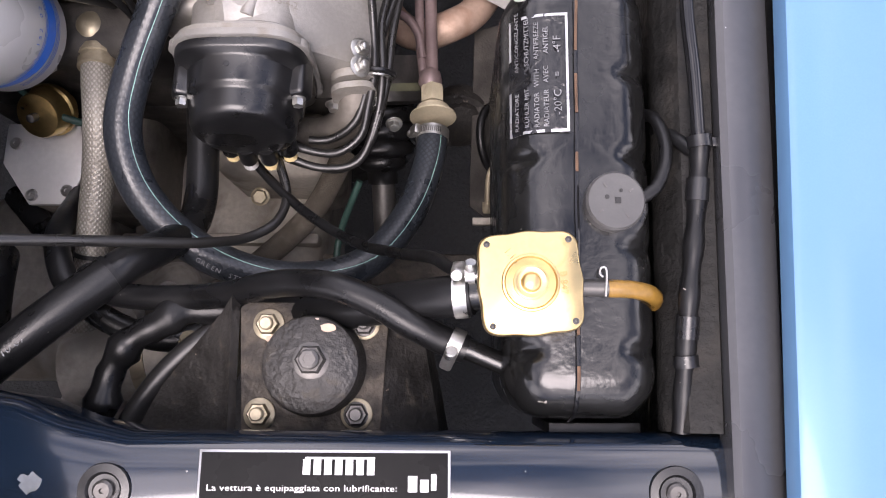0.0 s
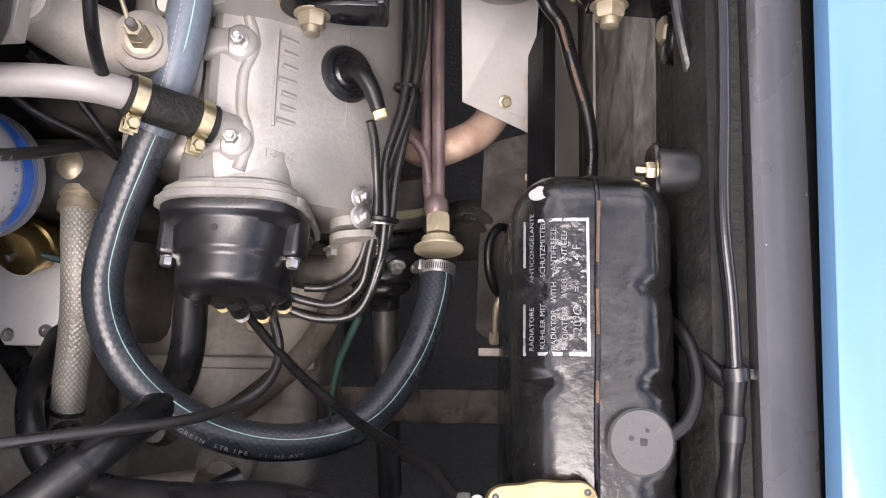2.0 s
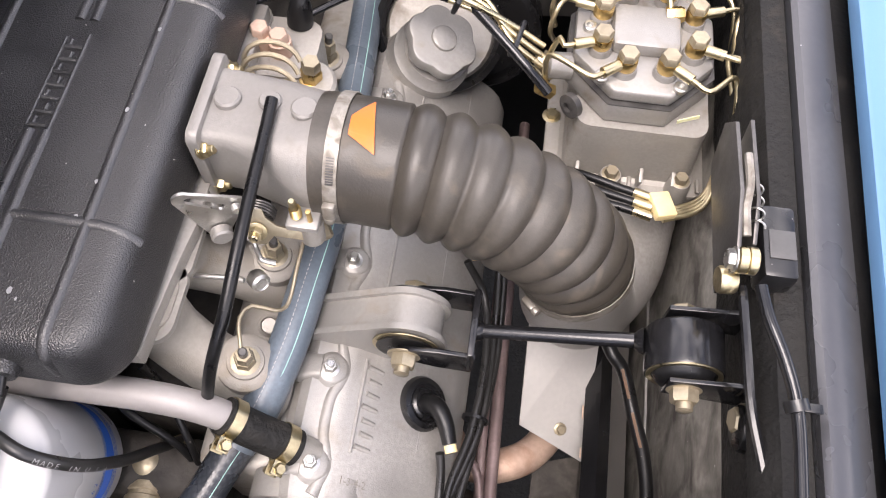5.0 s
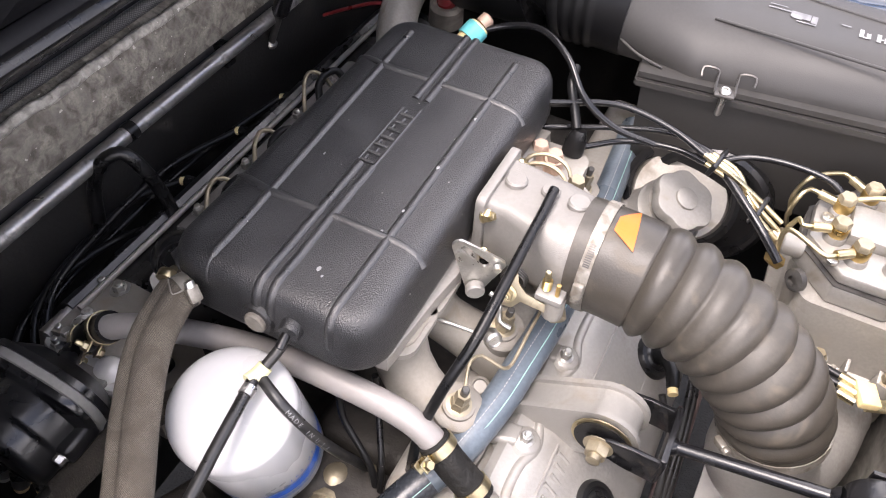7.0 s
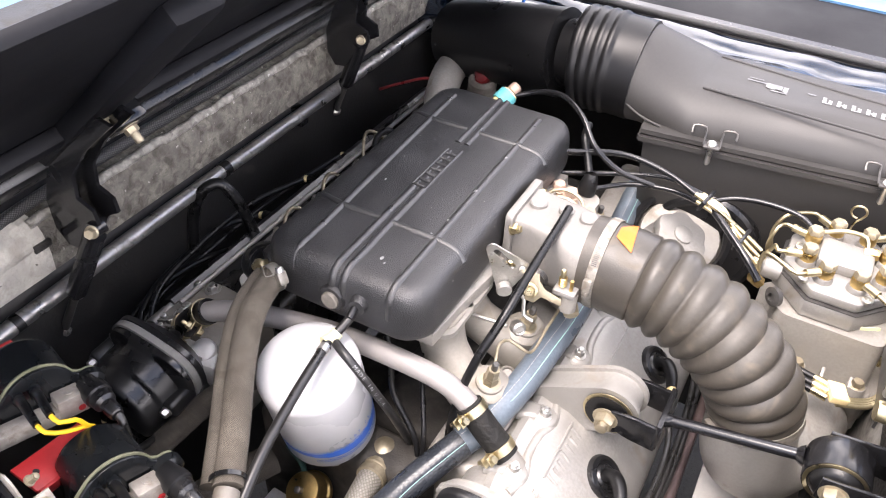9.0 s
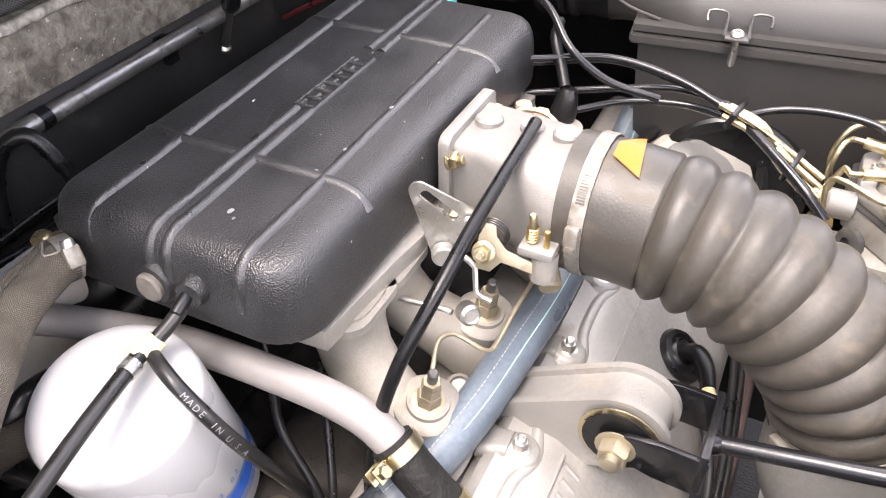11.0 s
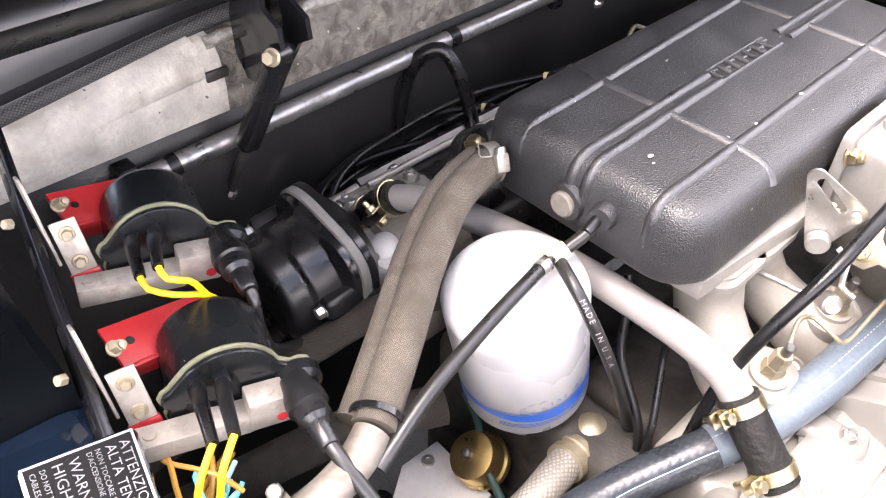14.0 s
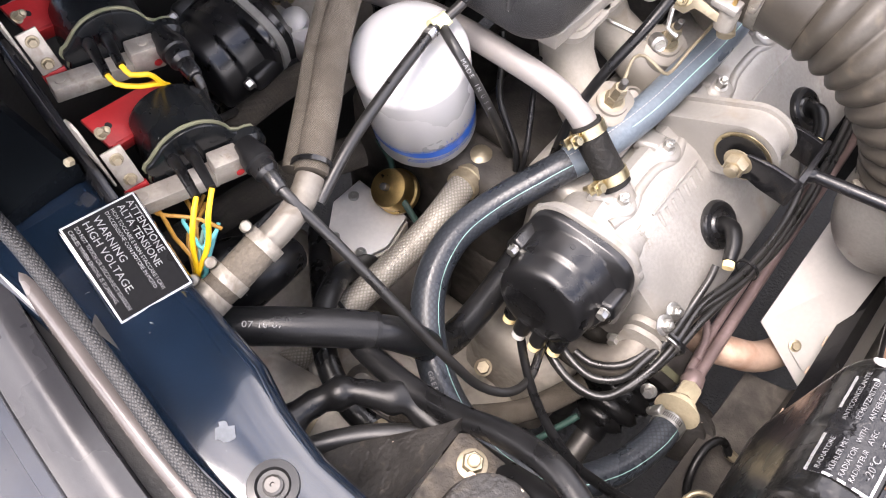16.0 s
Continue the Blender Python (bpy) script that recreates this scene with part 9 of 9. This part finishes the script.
part("drain_screw", lathe([(0.0115, 0), (0.0115, 0.006), (0.008, 0.008), (0.005, 0.008), (0.005, 0.004), (0, 0.004)], place((0.012, 0.6420, 0.838), (-0.7, -0.7, 0.1)), 20), M_DARKSTEEL, fd)
part("paint_tag", box((0.020, 0.0008, 0.0045), Matrix.Translation((0.112, 0.6370, 0.842)) @ pose(0, 0, 0, 0, -8, 18)), M_CREAM, fd, "yellow tag")
loop_ = thing("dipstick_loop", (0.066, 0.776, 0.85), "thin brass wire dipstick loop", "dipstick")
part("wire_loop", tube([(0.066, 0.772, 0.850), (0.066, 0.774, 0.878), (0.071, 0.776, 0.884)] + [(0.0665 + 0.0085 * math.cos(a), 0.7765, 0.8925 + 0.0085 * math.sin(a)) for a in [-0.7 + 0.55 * i for i in range(11)]], 0.0014, 8, 0.003), M_YELLOW_ZINC, loop_)
conn = thing("wire_connector", (0.09, 0.575, 0.78), "cream connector on four brown fuel lines", "connector")
part("connector_block", box((0.020, 0.026, 0.010), Matrix.Translation((0.103, 0.578, 0.790)) @ pose(0, 0, 0, 0, 10, 20), 0.002), M_CREAM_BAND, conn)
for k in range(3):
    part("sheathed_line", tube([(0.094, 0.585 - 0.010 * k, 0.790), (0.070, 0.592 - 0.010 * k, 0.788), (0.035, 0.604 - 0.012 * k, 0.785), (0.012, 0.615 - 0.012 * k, 0.775)], 0.0040, 10), M_RUBBER, conn)
    part("line_ferrule", tube([(0.094, 0.585 - 0.010 * k, 0.790), (0.078, 0.590 - 0.010 * k, 0.789)], 0.0046, 10), M_YELLOW_ZINC, conn)

# ---- warm-up regulator between plenum and distributor ----
wur = thing("warmup_regulator", (-0.23, 0.63, 0.80), "cast warm-up regulator with coiled brass lines", "fuel regulator")
part("regulator_body", loft([[(-0.245 + x, 0.640 + y, z) for x, y in rounded(0.062, 0.066, 0.016, 4)] for z in (0.80, 0.872)]), M_ALU, wur)
part("round_base", lathe([(0.026, 0), (0.026, 0.020), (0.023, 0.023), (0, 0.023)], Matrix.Translation((-0.2180, 0.6080, 0.846)), 28), M_ALU, wur)
part("sensor_nut", hex_bolt((-0.2140, 0.6120, 0.869), (0.1, 0, 1), 0.0095, 0.012, 0.011), M_BRASS, wur)
part("sensor_top", hex_bolt((-0.2128, 0.6120, 0.881), (0.1, 0, 1), 0.0085, 0.010), M_PALE_BRASS, wur)
for x, y in ((-0.262, 0.640), (-0.244, 0.634)):
    part("union_bolt", hex_bolt((x, y, 0.8860), (0, 0, 1), 0.0085, 0.009, 0.010), M_EXHAUST, wur)
    part("union_base", lathe([(0.010, 0.872), (0.010, 0.886)], Matrix.Translation((x, y, 0)), 18), M_EXHAUST, wur)
for k in range(3):
    part("coiled_line", tube([(-0.2420 + 0.024 * math.cos(a), 0.6050 - 0.010 * k + 0.016 * math.sin(a) * 0.6, 0.8920 - 0.004 * k + 0.014 * math.sin(a)) for a in [0.2 + 0.4 * i for i in range(14)]], 0.0022, 8, 0.004), M_PALE_BRASS, wur)
part("plug_cover", lathe([(0.0115, 0), (0.0115, 0.010), (0.009, 0.022), (0.006, 0.028)], place((-0.236, 0.668, 0.872), (0.1, 0.2, 1)), 18), M_RUBBER, wur)

# ---- fuel and vacuum lines sweeping to the distributor ----
FL = [[(-0.267, 0.678, 0.918), (-0.208, 0.707, 0.918), (-0.150, 0.707, 0.910), (-0.112, 0.698, 0.900)], [(-0.267, 0.684, 0.912), (-0.208, 0.715, 0.912), (-0.150, 0.715, 0.904), (-0.108, 0.704, 0.897)], [(-0.254, 0.687, 0.885), (-0.203, 0.709, 0.889), (-0.149, 0.722, 0.894), (-0.105, 0.710, 0.895)], [(-0.230, 0.670, 0.880), (-0.190, 0.697, 0.885), (-0.140, 0.706, 0.889), (-0.108, 0.697, 0.891)]]
lines = thing("fuel_lines", (-0.12, 0.70, 0.86), "bundle of black-sheathed fuel lines with brass ends", "fuel lines")
for k, pts in enumerate(FL):
    if k < 3:
        pts = [Vector(pts[0]) + (Vector(pts[0]) - Vector(pts[1])) * 0.45] + list(pts)
    part("sheathed_line", tube(pts, 0.0032, 10), M_BLACK_GLOSS, lines)
    e = Vector(pts[-1])
    part("bare_line", tube([e, e + Vector((0.030, -0.006, -0.008)), (-0.050, 0.690 - 0.006 * k, 0.876 - 0.003 * k), (-0.020, 0.683 - 0.008 * k, 0.862 - 0.004 * k)], 0.0027, 10), M_YELLOW_ZINC, lines, "yellow zinc-plated line")
part("line_clip", box((0.005, 0.034, 0.016), Matrix.Translation((-0.098, 0.700, 0.894)) @ pose(0, 0, 0, 0, 20, -10), 0.002), M_BLACK_PLASTIC, lines)
part("line_clip", box((0.005, 0.034, 0.016), Matrix.Translation((-0.045, 0.682, 0.869)) @ pose(0, 0, 0, 0, 20, -10), 0.002), M_BLACK_PLASTIC, lines)
hose("vacuum_tube", [(-0.110, 0.715, 0.888), (-0.085, 0.695, 0.886), (-0.058, 0.672, 0.878), (-0.030, 0.650, 0.866), (-0.012, 0.640, 0.852)], 0.0045, M_BLACK_GLOSS, "black tube to the fuel distributor's side union", "hose", 12)
hose("vacuum_tube", [(-0.100, 0.720, 0.878), (-0.070, 0.735, 0.886), (-0.030, 0.735, 0.893), (0.010, 0.728, 0.893), (0.026, 0.721, 0.886)], 0.0034, M_BLACK_GLOSS, "thin black tube over the fuel distributor", "hose", 12)
hose("sensor_lead", [(-0.372, 0.735, 0.936), (-0.345, 0.745, 0.945), (-0.310, 0.738, 0.955), (-0.270, 0.712, 0.950), (-0.240, 0.688, 0.928), (-0.205, 0.684, 0.908), (-0.160, 0.690, 0.898)], 0.0036, M_BLACK_GLOSS, "black sensor lead arching past the plenum corner", "cable", 12)
hose("sensor_lead", [(-0.262, 0.722, 0.935), (-0.258, 0.700, 0.930), (-0.246, 0.685, 0.912), (-0.237, 0.672, 0.900)], 0.0048, M_RUBBER, "black plug lead beside the plenum corner", "cable", 12)
sens = thing("plenum_sensor", (-0.375, 0.73, 0.90), "sensor at the plenum's far end wrapped in turquoise tape", "sensor")
part("sensor_body", tube([(-0.392, 0.702, 0.918), (-0.384, 0.722, 0.930), (-0.378, 0.735, 0.938)], 0.0115, 16), M_CREAM_BAND, sens)
part("turquoise_tape", tube([(-0.385, 0.720, 0.929), (-0.379, 0.733, 0.937)], 0.0135, 16), M_TURQ, sens)
part("sensor_tip", lathe([(0.008, 0), (0.008, 0.010), (0.005, 0.012)], place((-0.377, 0.737, 0.940), (0.4, 0.7, 0.5)), 14), M_EXHAUST, sens)
far_bits = thing("coolant_elbow", (-0.52, 0.80, 0.78), "aluminium coolant elbow at the far end of the engine", "pipe")
part("elbow_tube", tube([(-0.470, 0.72, 0.850), (-0.500, 0.77, 0.875), (-0.520, 0.83, 0.885), (-0.530, 0.90, 0.885)], 0.024, 20), M_ALU, far_bits)
part("elbow_end", lathe([(0.024, 0), (0.026, 0.01), (0.020, 0.026), (0.012, 0.03)], place((-0.505, 0.87, 0.905), (0.2, 0.3, 1)), 20), M_ALU, far_bits)
part("elbow_bolt", hex_bolt((-0.515, 0.885, 0.934), (0, 0, 1), 0.008, 0.008, 0.011), M_STEEL, far_bits)
part("red_cap", lathe([(0.013, 0), (0.013, 0.010), (0.010, 0.014), (0, 0.015)], place((-0.462, 0.828, 0.895), (0.1, -0.2, 1)), 20), M_DARK_RED, far_bits, "dark red plastic cap")
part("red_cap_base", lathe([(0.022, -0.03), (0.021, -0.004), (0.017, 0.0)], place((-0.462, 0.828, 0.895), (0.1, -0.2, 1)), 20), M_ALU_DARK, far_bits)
hose("red_wire", [(-0.618, 0.790, 0.848), (-0.590, 0.790, 0.864), (-0.569, 0.790, 0.875), (-0.545, 0.792, 0.886), (-0.526, 0.795, 0.889), (-0.505, 0.80, 0.880)], 0.0024, M_DARK_RED, "thin red wire at the far end of the engine", "wire", 10)
hose("blue_wire", [(-0.470, 0.93, 0.86), (-0.465, 0.935, 0.93), (-0.455, 0.94, 0.98)], 0.0028, M_BLUE_PRINT, "thin blue wire by the air snorkel", "wire", 10)

# ---- oil filler and its belt cover ----
of = thing("oil_filler", (-0.115, 0.72, 0.79), "aluminium oil filler cap with lobed edge", "oil filler cap")
part("filler_neck", lathe([(0.046, -0.060), (0.042, -0.036), (0.040, -0.030), (0.040, -0.012), (0.037, -0.009), (0.034, 0.0)], place((-0.1205, 0.713, 0.808), (0.42, -0.18, 0.9)), 30), M_ALU_CLEAN, of)
lob = []
for k in range(84):
    a = 2 * math.pi * k / 84
    w = 0.0288 + 0.0036 * abs(math.cos(3 * a)) ** 1.3
    lob.append((w * math.cos(a + 0.25), w * math.sin(a + 0.25)))
part("filler_cap", prism([(x * 1.12, y * 1.12) for x, y in lob], 0.015, place((-0.1165, 0.711, 0.821), (0.42, -0.18, 0.9)), 0.003), M_ALU_CLEAN, of)
part("cap_centre", lathe([(0.013, 0), (0.0125, 0.003), (0.010, 0.0042), (0, 0.0046)], place((-0.1135, 0.7098, 0.8275), (0.42, -0.18, 0.9)), 28), M_ALU_CLEAN, of)
bc = thing("belt_cover", (-0.09, 0.79, 0.70), "black round belt cover behind the oil filler", "belt cover")
part("cover_drum", lathe([(0.075, 0), (0.075, 0.030), (0.070, 0.034), (0.064, 0.034), (0.062, 0.026), (0, 0.026)], place((-0.095, 0.800, 0.770), (0, -1, 0.15)), 36), M_BLACK_PLASTIC, bc)
part("cover_lip", lathe([(0.060, -0.008), (0.066, -0.004), (0.066, 0.004), (0.060, 0.008), (0.056, 0.004), (0.056, -0.004), (0.060, -0.008)], place((-0.122, 0.752, 0.795), (0.15, -0.45, 0.88)), 40, cap=False), M_BLACK_PLASTIC, bc)
part("cover_face", lathe([(0.058, -0.01), (0.052, 0.002), (0.030, 0.006), (0, 0.006)], place((-0.122, 0.752, 0.793), (0.15, -0.45, 0.88)), 36), M_ALU, bc, "cast aluminium face inside the black lip")

# ---- air box and snorkel ----
ab = thing("air_box", (-0.02, 0.86, 0.78), "satin grey-black plastic air filter box", "air box")
yaw = Matrix.Translation((-0.207, 0.757, -0.012)) @ pose(0, 0, 0, 0, 0, 7.5)
L = 0.352
bm_low = loft([[(0.020, 0.020, 0.79), (L, 0.020, 0.79), (L, 0.17, 0.79), (0.020, 0.17, 0.79)], [(0.012, 0.010, 0.860), (L, 0.010, 0.860), (L, 0.18, 0.860), (0.012, 0.18, 0.860)], [(0.008, 0.006, 0.924), (L, 0.006, 0.924), (L, 0.185, 0.924), (0.008, 0.185, 0.924)]])
bm_low.transform(yaw)
part("lower_tray", bm_low, M_AIRBOX, ab)
bm_lip = loft([[(x, y, z) for x, y in ((0.0, -0.003), (L, -0.003), (L, 0.190), (0.0, 0.190))] for z in (0.924, 0.934)])
bmesh.ops.bevel(bm_lip, geom=bm_lip.edges[:], offset=0.002, segments=2, affect="EDGES")
bm_lip.transform(yaw)
part("joint_lip", bm_lip, M_AIRBOX, ab)
bm_lip = loft([[(x, y, z) for x, y in ((0.002, -0.001), (L, -0.001), (L, 0.188), (0.002, 0.188))] for z in (0.936, 0.942)])
bm_lip.transform(yaw)
part("joint_lip", bm_lip, M_AIRBOX, ab)
def resample(poly, n=48):
    """The same number of points at even steps round any closed outline."""
    ring = [Vector((p[0], p[1], 0)) for p in poly]
    ring.append(ring[0])
    steps = [0.0]
    for a, b in zip(ring, ring[1:]):
        steps.append(steps[-1] + (b - a).length)
    out = []
    for k in range(n):
        w = steps[-1] * k / n
        i = max(q for q in range(len(ring) - 1) if steps[q] <= w)
        out.append(ring[i].lerp(ring[i + 1], (w - steps[i]) / max(1e-9, steps[i + 1] - steps[i])))
    return out
def lid_section(x, rise=0.0):
    """The lid across the box: a long front slope, a flat top and a short back."""
    f = 0.766 + (x + 0.207) * 0.132
    return [(x, p.x, p.y) for p in resample([(f, 0.924), (f + 0.001, 0.938), (f + 0.010, 0.953 + rise * 0.3), (f + 0.024, 0.965 + rise * 0.7), (f + 0.042, 0.9725 + rise), (f + 0.060, 0.974 + rise), (0.925, 0.974 + rise), (0.936, 0.971 + rise), (0.943, 0.960 + rise * 0.6), (0.945, 0.924)])]
def neck_section(x, cy, cz, r, squash=1.0):
    ring = [(cy + r * math.cos(radians(222 - 360 * k / 40)), cz + r * squash * math.sin(radians(222 - 360 * k / 40))) for k in range(40)]
    return [(x, p.x, p.y) for p in resample(ring)]
def blend_of(a, b, t):
    return [tuple(Vector(p).lerp(Vector(q), t)) for p, q in zip(a, b)]
round_end, flat_end = neck_section(-0.240, 0.843, 0.963, 0.0655), lid_section(-0.155)
bm_up = loft([neck_section(-0.252, 0.843, 0.963, 0.0655), round_end, blend_of(round_end, flat_end, 0.25), blend_of(round_end, flat_end, 0.6), blend_of(round_end, flat_end, 0.88), flat_end, lid_section(-0.12), lid_section(0.0), lid_section(0.145)])
part("lid", bm_up, M_AIRBOX, ab, sharp=50)
for y0, y1 in ((0.920, 0.898), (0.820, 0.812)):
    part("lid_ridge", tube([(-0.153, y0, 0.9742), (0.06, y1, 0.9742), (0.14, y1 - 0.002, 0.9742)], 0.0016, 8, 0.02), M_AIRBOX, ab)
part("neck_edge", tube([(-0.236, 0.782, 0.944), (-0.215, 0.775, 0.937), (-0.185, 0.772, 0.931)], 0.0016, 8, 0.006), M_AIRBOX, ab)
for x in (0.090, 0.290):
    cl = part("clip_body", box((0.020, 0.014, 0.003), yaw @ Matrix.Translation((x, -0.010, 0.9445)), 0.001), M_DARKSTEEL, ab, "spring steel lid clip")
    for s in (-1, 1):
        part("clip_wing", tube([yaw @ Vector((x + s * 0.010, -0.012, 0.945)), yaw @ Vector((x + s * 0.010, 0.006, 0.952)), yaw @ Vector((x + s * 0.011, 0.008, 0.958)), yaw @ Vector((x + s * 0.026, 0.008, 0.958)), yaw @ Vector((x + s * 0.026, 0.000, 0.952))], 0.0014, 6, 0.004), M_DARKSTEEL, cl)
    part("clip_screw", screw_head(yaw @ Vector((x, -0.010, 0.9462)), (0, -0.2, 1), 0.0060, 0.004), M_STEEL, cl)
    part("clip_stud", lathe([(0.0035, 0), (0.0035, 0.022), (0.0020, 0.024)], place(yaw @ Vector((x, -0.012, 0.943)), (0, 0, -1)), 12), M_STEEL, cl)
LM = Matrix.Translation((0, 0.8690, 0.9749))
bars([(-0.014 + 0.0170 * k, -0.001 - 0.0008 * k, 0.0042, 0.0150) for k in range(7)] + [(-0.0070 + 0.0170 * k, -0.003 - 0.0008 * k, 0.0040, 0.0100) for k in range(7)] + [(-0.0105 + 0.0170 * k, -0.0075 + 0.005 * (k % 2) - 0.0008 * k, 0.0050, 0.0022) for k in range(7)], LM, M_GREY_PRINT, ab, "marque_shape")
bars([(-0.030, 0.006, 0.010, 0.0018), (-0.097, 0.004, 0.024, 0.0022), (-0.099, 0.011, 0.018, 0.0014), (-0.075, 0.001, 0.020, 0.0120), (-0.061, -0.001, 0.006, 0.0150), (-0.068, -0.011, 0.020, 0.0020), (-0.078, -0.006, 0.010, 0.0016)], LM, M_DIM_PRINT, ab)
sn = thing("air_snorkel", (-0.34, 0.83, 0.86), "black moulded air snorkel with a ribbed sleeve", "air snorkel")
SN = [(-0.236, 0.843, 0.963), (-0.258, 0.843, 0.964), (-0.300, 0.842, 0.964), (-0.345, 0.842, 0.960), (-0.400, 0.850, 0.950), (-0.460, 0.870, 0.935), (-0.540, 0.90, 0.91)]
def sn_r(t, w):
    if 0.035 < w < 0.085:
        return 0.066 + 0.0035 * abs(math.sin(math.pi * (w - 0.035) / 0.0125))
    return 0.0665 if w < 0.088 else 0.060 - 0.02 * (t - 0.3)
part("ribbed_sleeve", tube(SN[:4], sn_r, 40, 0.003), M_SNORKEL, sn, sharp=60)
part("snorkel_body", tube(SN[3:], lambda t, w: 0.061 - 0.004 * t, 40, 0.006), M_SNORKEL, sn, sharp=60)

# ---- gas struts, hinge arms and the raised lid ----
def strut(top, foot, name_label):
    s = thing("gas_strut", foot, name_label, "gas strut", "lid struts")
    top, foot = Vector(top), Vector(foot)
    mid = top.lerp(foot, 0.58)
    part("cylinder", tube([top.lerp(foot, 0.06), mid], 0.0105, 20, 0.02), M_BLACK_GLOSS, s)
    part("cylinder_collar", tube([mid, mid + (foot - top).normalized() * 0.006], 0.0085, 18), M_BLACK_PLASTIC, s)
    part("piston_rod", tube([mid, foot], 0.0046, 14, 0.02), M_DARKSTEEL, s)
    part("end_eye", lathe([(0.0085, -0.006), (0.0085, 0.006)], place(top, (0.1, 1, 0.1)), 18), M_BLACK_GLOSS, s)
    part("pivot_bolt", hex_bolt(top + Vector((0.004, -0.010, 0.002)), (0.4, -0.8, 0.3), 0.0056, 0.006, 0.0068), M_PALE_BRASS, s)
    part("ball_end", lathe([(0.0, -0.008), (0.006, -0.005), (0.008, 0), (0.006, 0.005), (0.0, 0.008)], Matrix.Translation(foot), 16, cap=False), M_STEEL, s)
strut((-0.5790, 0.2364, 0.9680), (-0.6600, 0.2130, 0.8060), "black gas strut with plated ball ends")
strut((-0.5856, 0.7000, 0.9760), (-0.6560, 0.7250, 0.8300), "black gas strut at the far hinge")
def hinge(y):
    h = thing("hinge_arm", (-0.62, y, 0.93), "black pressed gooseneck lid hinge arm", "hinge", "lid hinges")
    arc = [(-0.540, 1.105), (-0.585, 1.060), (-0.622, 1.020), (-0.640, 0.978), (-0.640, 0.945), (-0.628, 0.928), (-0.612, 0.930), (-0.598, 0.950), (-0.586, 0.966), (-0.572, 0.974), (-0.574, 0.990), (-0.592, 0.998), (-0.588, 1.025), (-0.560, 1.060), (-0.515, 1.100)]
    part("web", loft([[(x, y + 0.002, z) for x, z in arc], [(x, y + 0.006, z) for x, z in arc]]), M_BLACK_GLOSS, h)
    part("edge", tube([(x, y - 0.006, z) for x, z in arc[:9]], 0.0042, 8, 0.006), M_BLACK_GLOSS, h)
    part("web", loft([[(x, y - 0.022, z) for x, z in arc], [(x, y - 0.018, z) for x, z in arc]]), M_BLACK_GLOSS, h)
    part("hinge_bolt", hex_bolt((-0.552, y + 0.000, 1.088), (0.7, -0.2, -0.7), 0.0055, 0.005, 0.007, 0.006, 0.0032), M_PALE_BRASS, h)
    part("hinge_bolt", hex_bolt((-0.598, y - 0.010, 1.040), (0.7, -0.2, 0.4), 0.0045, 0.005, 0.006, 0.005, 0.003), M_PALE_BRASS, h)
hinge(0.255)
hinge(0.715)
lid = thing("raised_engine_cover", (-0.62, 0.5, 1.0), "raised black-lined engine lid with pressed frame", "engine lid")
lu = Vector((0.74, 0, 0.67)).normalized()
ln = Vector((0.67, 0, -0.74)).normalized()
l0 = Vector((-0.700, 0, 0.968))
LT = Matrix((lu, Vector((0, 1, 0)), lu.cross(Vector((0, 1, 0))))).transposed().to_4x4()
def on_lid(u, y, off):
    return Matrix.Translation(l0 + lu * u + Vector((0, y, 0)) + ln * off) @ LT
part("lid_skin", box((0.42, 1.40, 0.012), on_lid(0.21, 0.53, -0.012), 0.004), M_LID, lid)
part("frame_rail", box((0.055, 1.36, 0.022), on_lid(0.075, 0.53, 0.004), 0.006), M_BLACK_PLASTIC, lid, "pressed black frame rail")
part("frame_rail", box((0.030, 1.36, 0.016), on_lid(0.150, 0.53, 0.002), 0.005), M_LID, lid)
for y in (-0.135, 0.255, 0.715, 1.19):
    part("cross_frame", box((0.34, 0.055, 0.022), on_lid(0.21, y, 0.003), 0.008), M_LID, lid)
for y in (0.285, 0.68):
    part("lid_bracket", box((0.030, 0.034, 0.020), on_lid(0.165, y, 0.016), 0.004), M_BLACK_GLOSS, lid)
    part("bracket_bolt", hex_bolt(l0 + lu * 0.165 + Vector((0, y, 0)) + ln * 0.027, ln, 0.007, 0.006, 0.010, 0.010, 0.0042), M_PALE_BRASS, lid)
lamp = thing("lid_lamp", (-0.42, 0.60, 1.24), "oval chrome-rimmed lens under the raised lid", "lamp")
part("lens", lathe([(0.042, 0), (0.038, 0.010), (0.024, 0.016), (0, 0.018)], on_lid(0.33, 0.60, 0.002) @ pose(0, 0, 0, 180, 0, 0), 30), M_CHROME, lamp)
part("bezel", lathe([(0.043, -0.001), (0.047, 0.003), (0.045, 0.008), (0.041, 0.006), (0.043, -0.001)], on_lid(0.33, 0.60, 0.002) @ pose(0, 0, 0, 180, 0, 0), 30, cap=False), M_CHROME, lamp)
part("car_roof", loft([[(-1.10, y, 0.955), (-1.30, y, 1.03), (-1.7, y, 1.13), (-2.4, y, 1.15), (-2.4, y, 0.90), (-1.10, y, 0.90)] for y in (-0.45, 0.0, 0.6, 1.2, 1.6)]), M_BODY_BLUE, None, "light blue metallic roof of the car", category="car body", kind="structure")
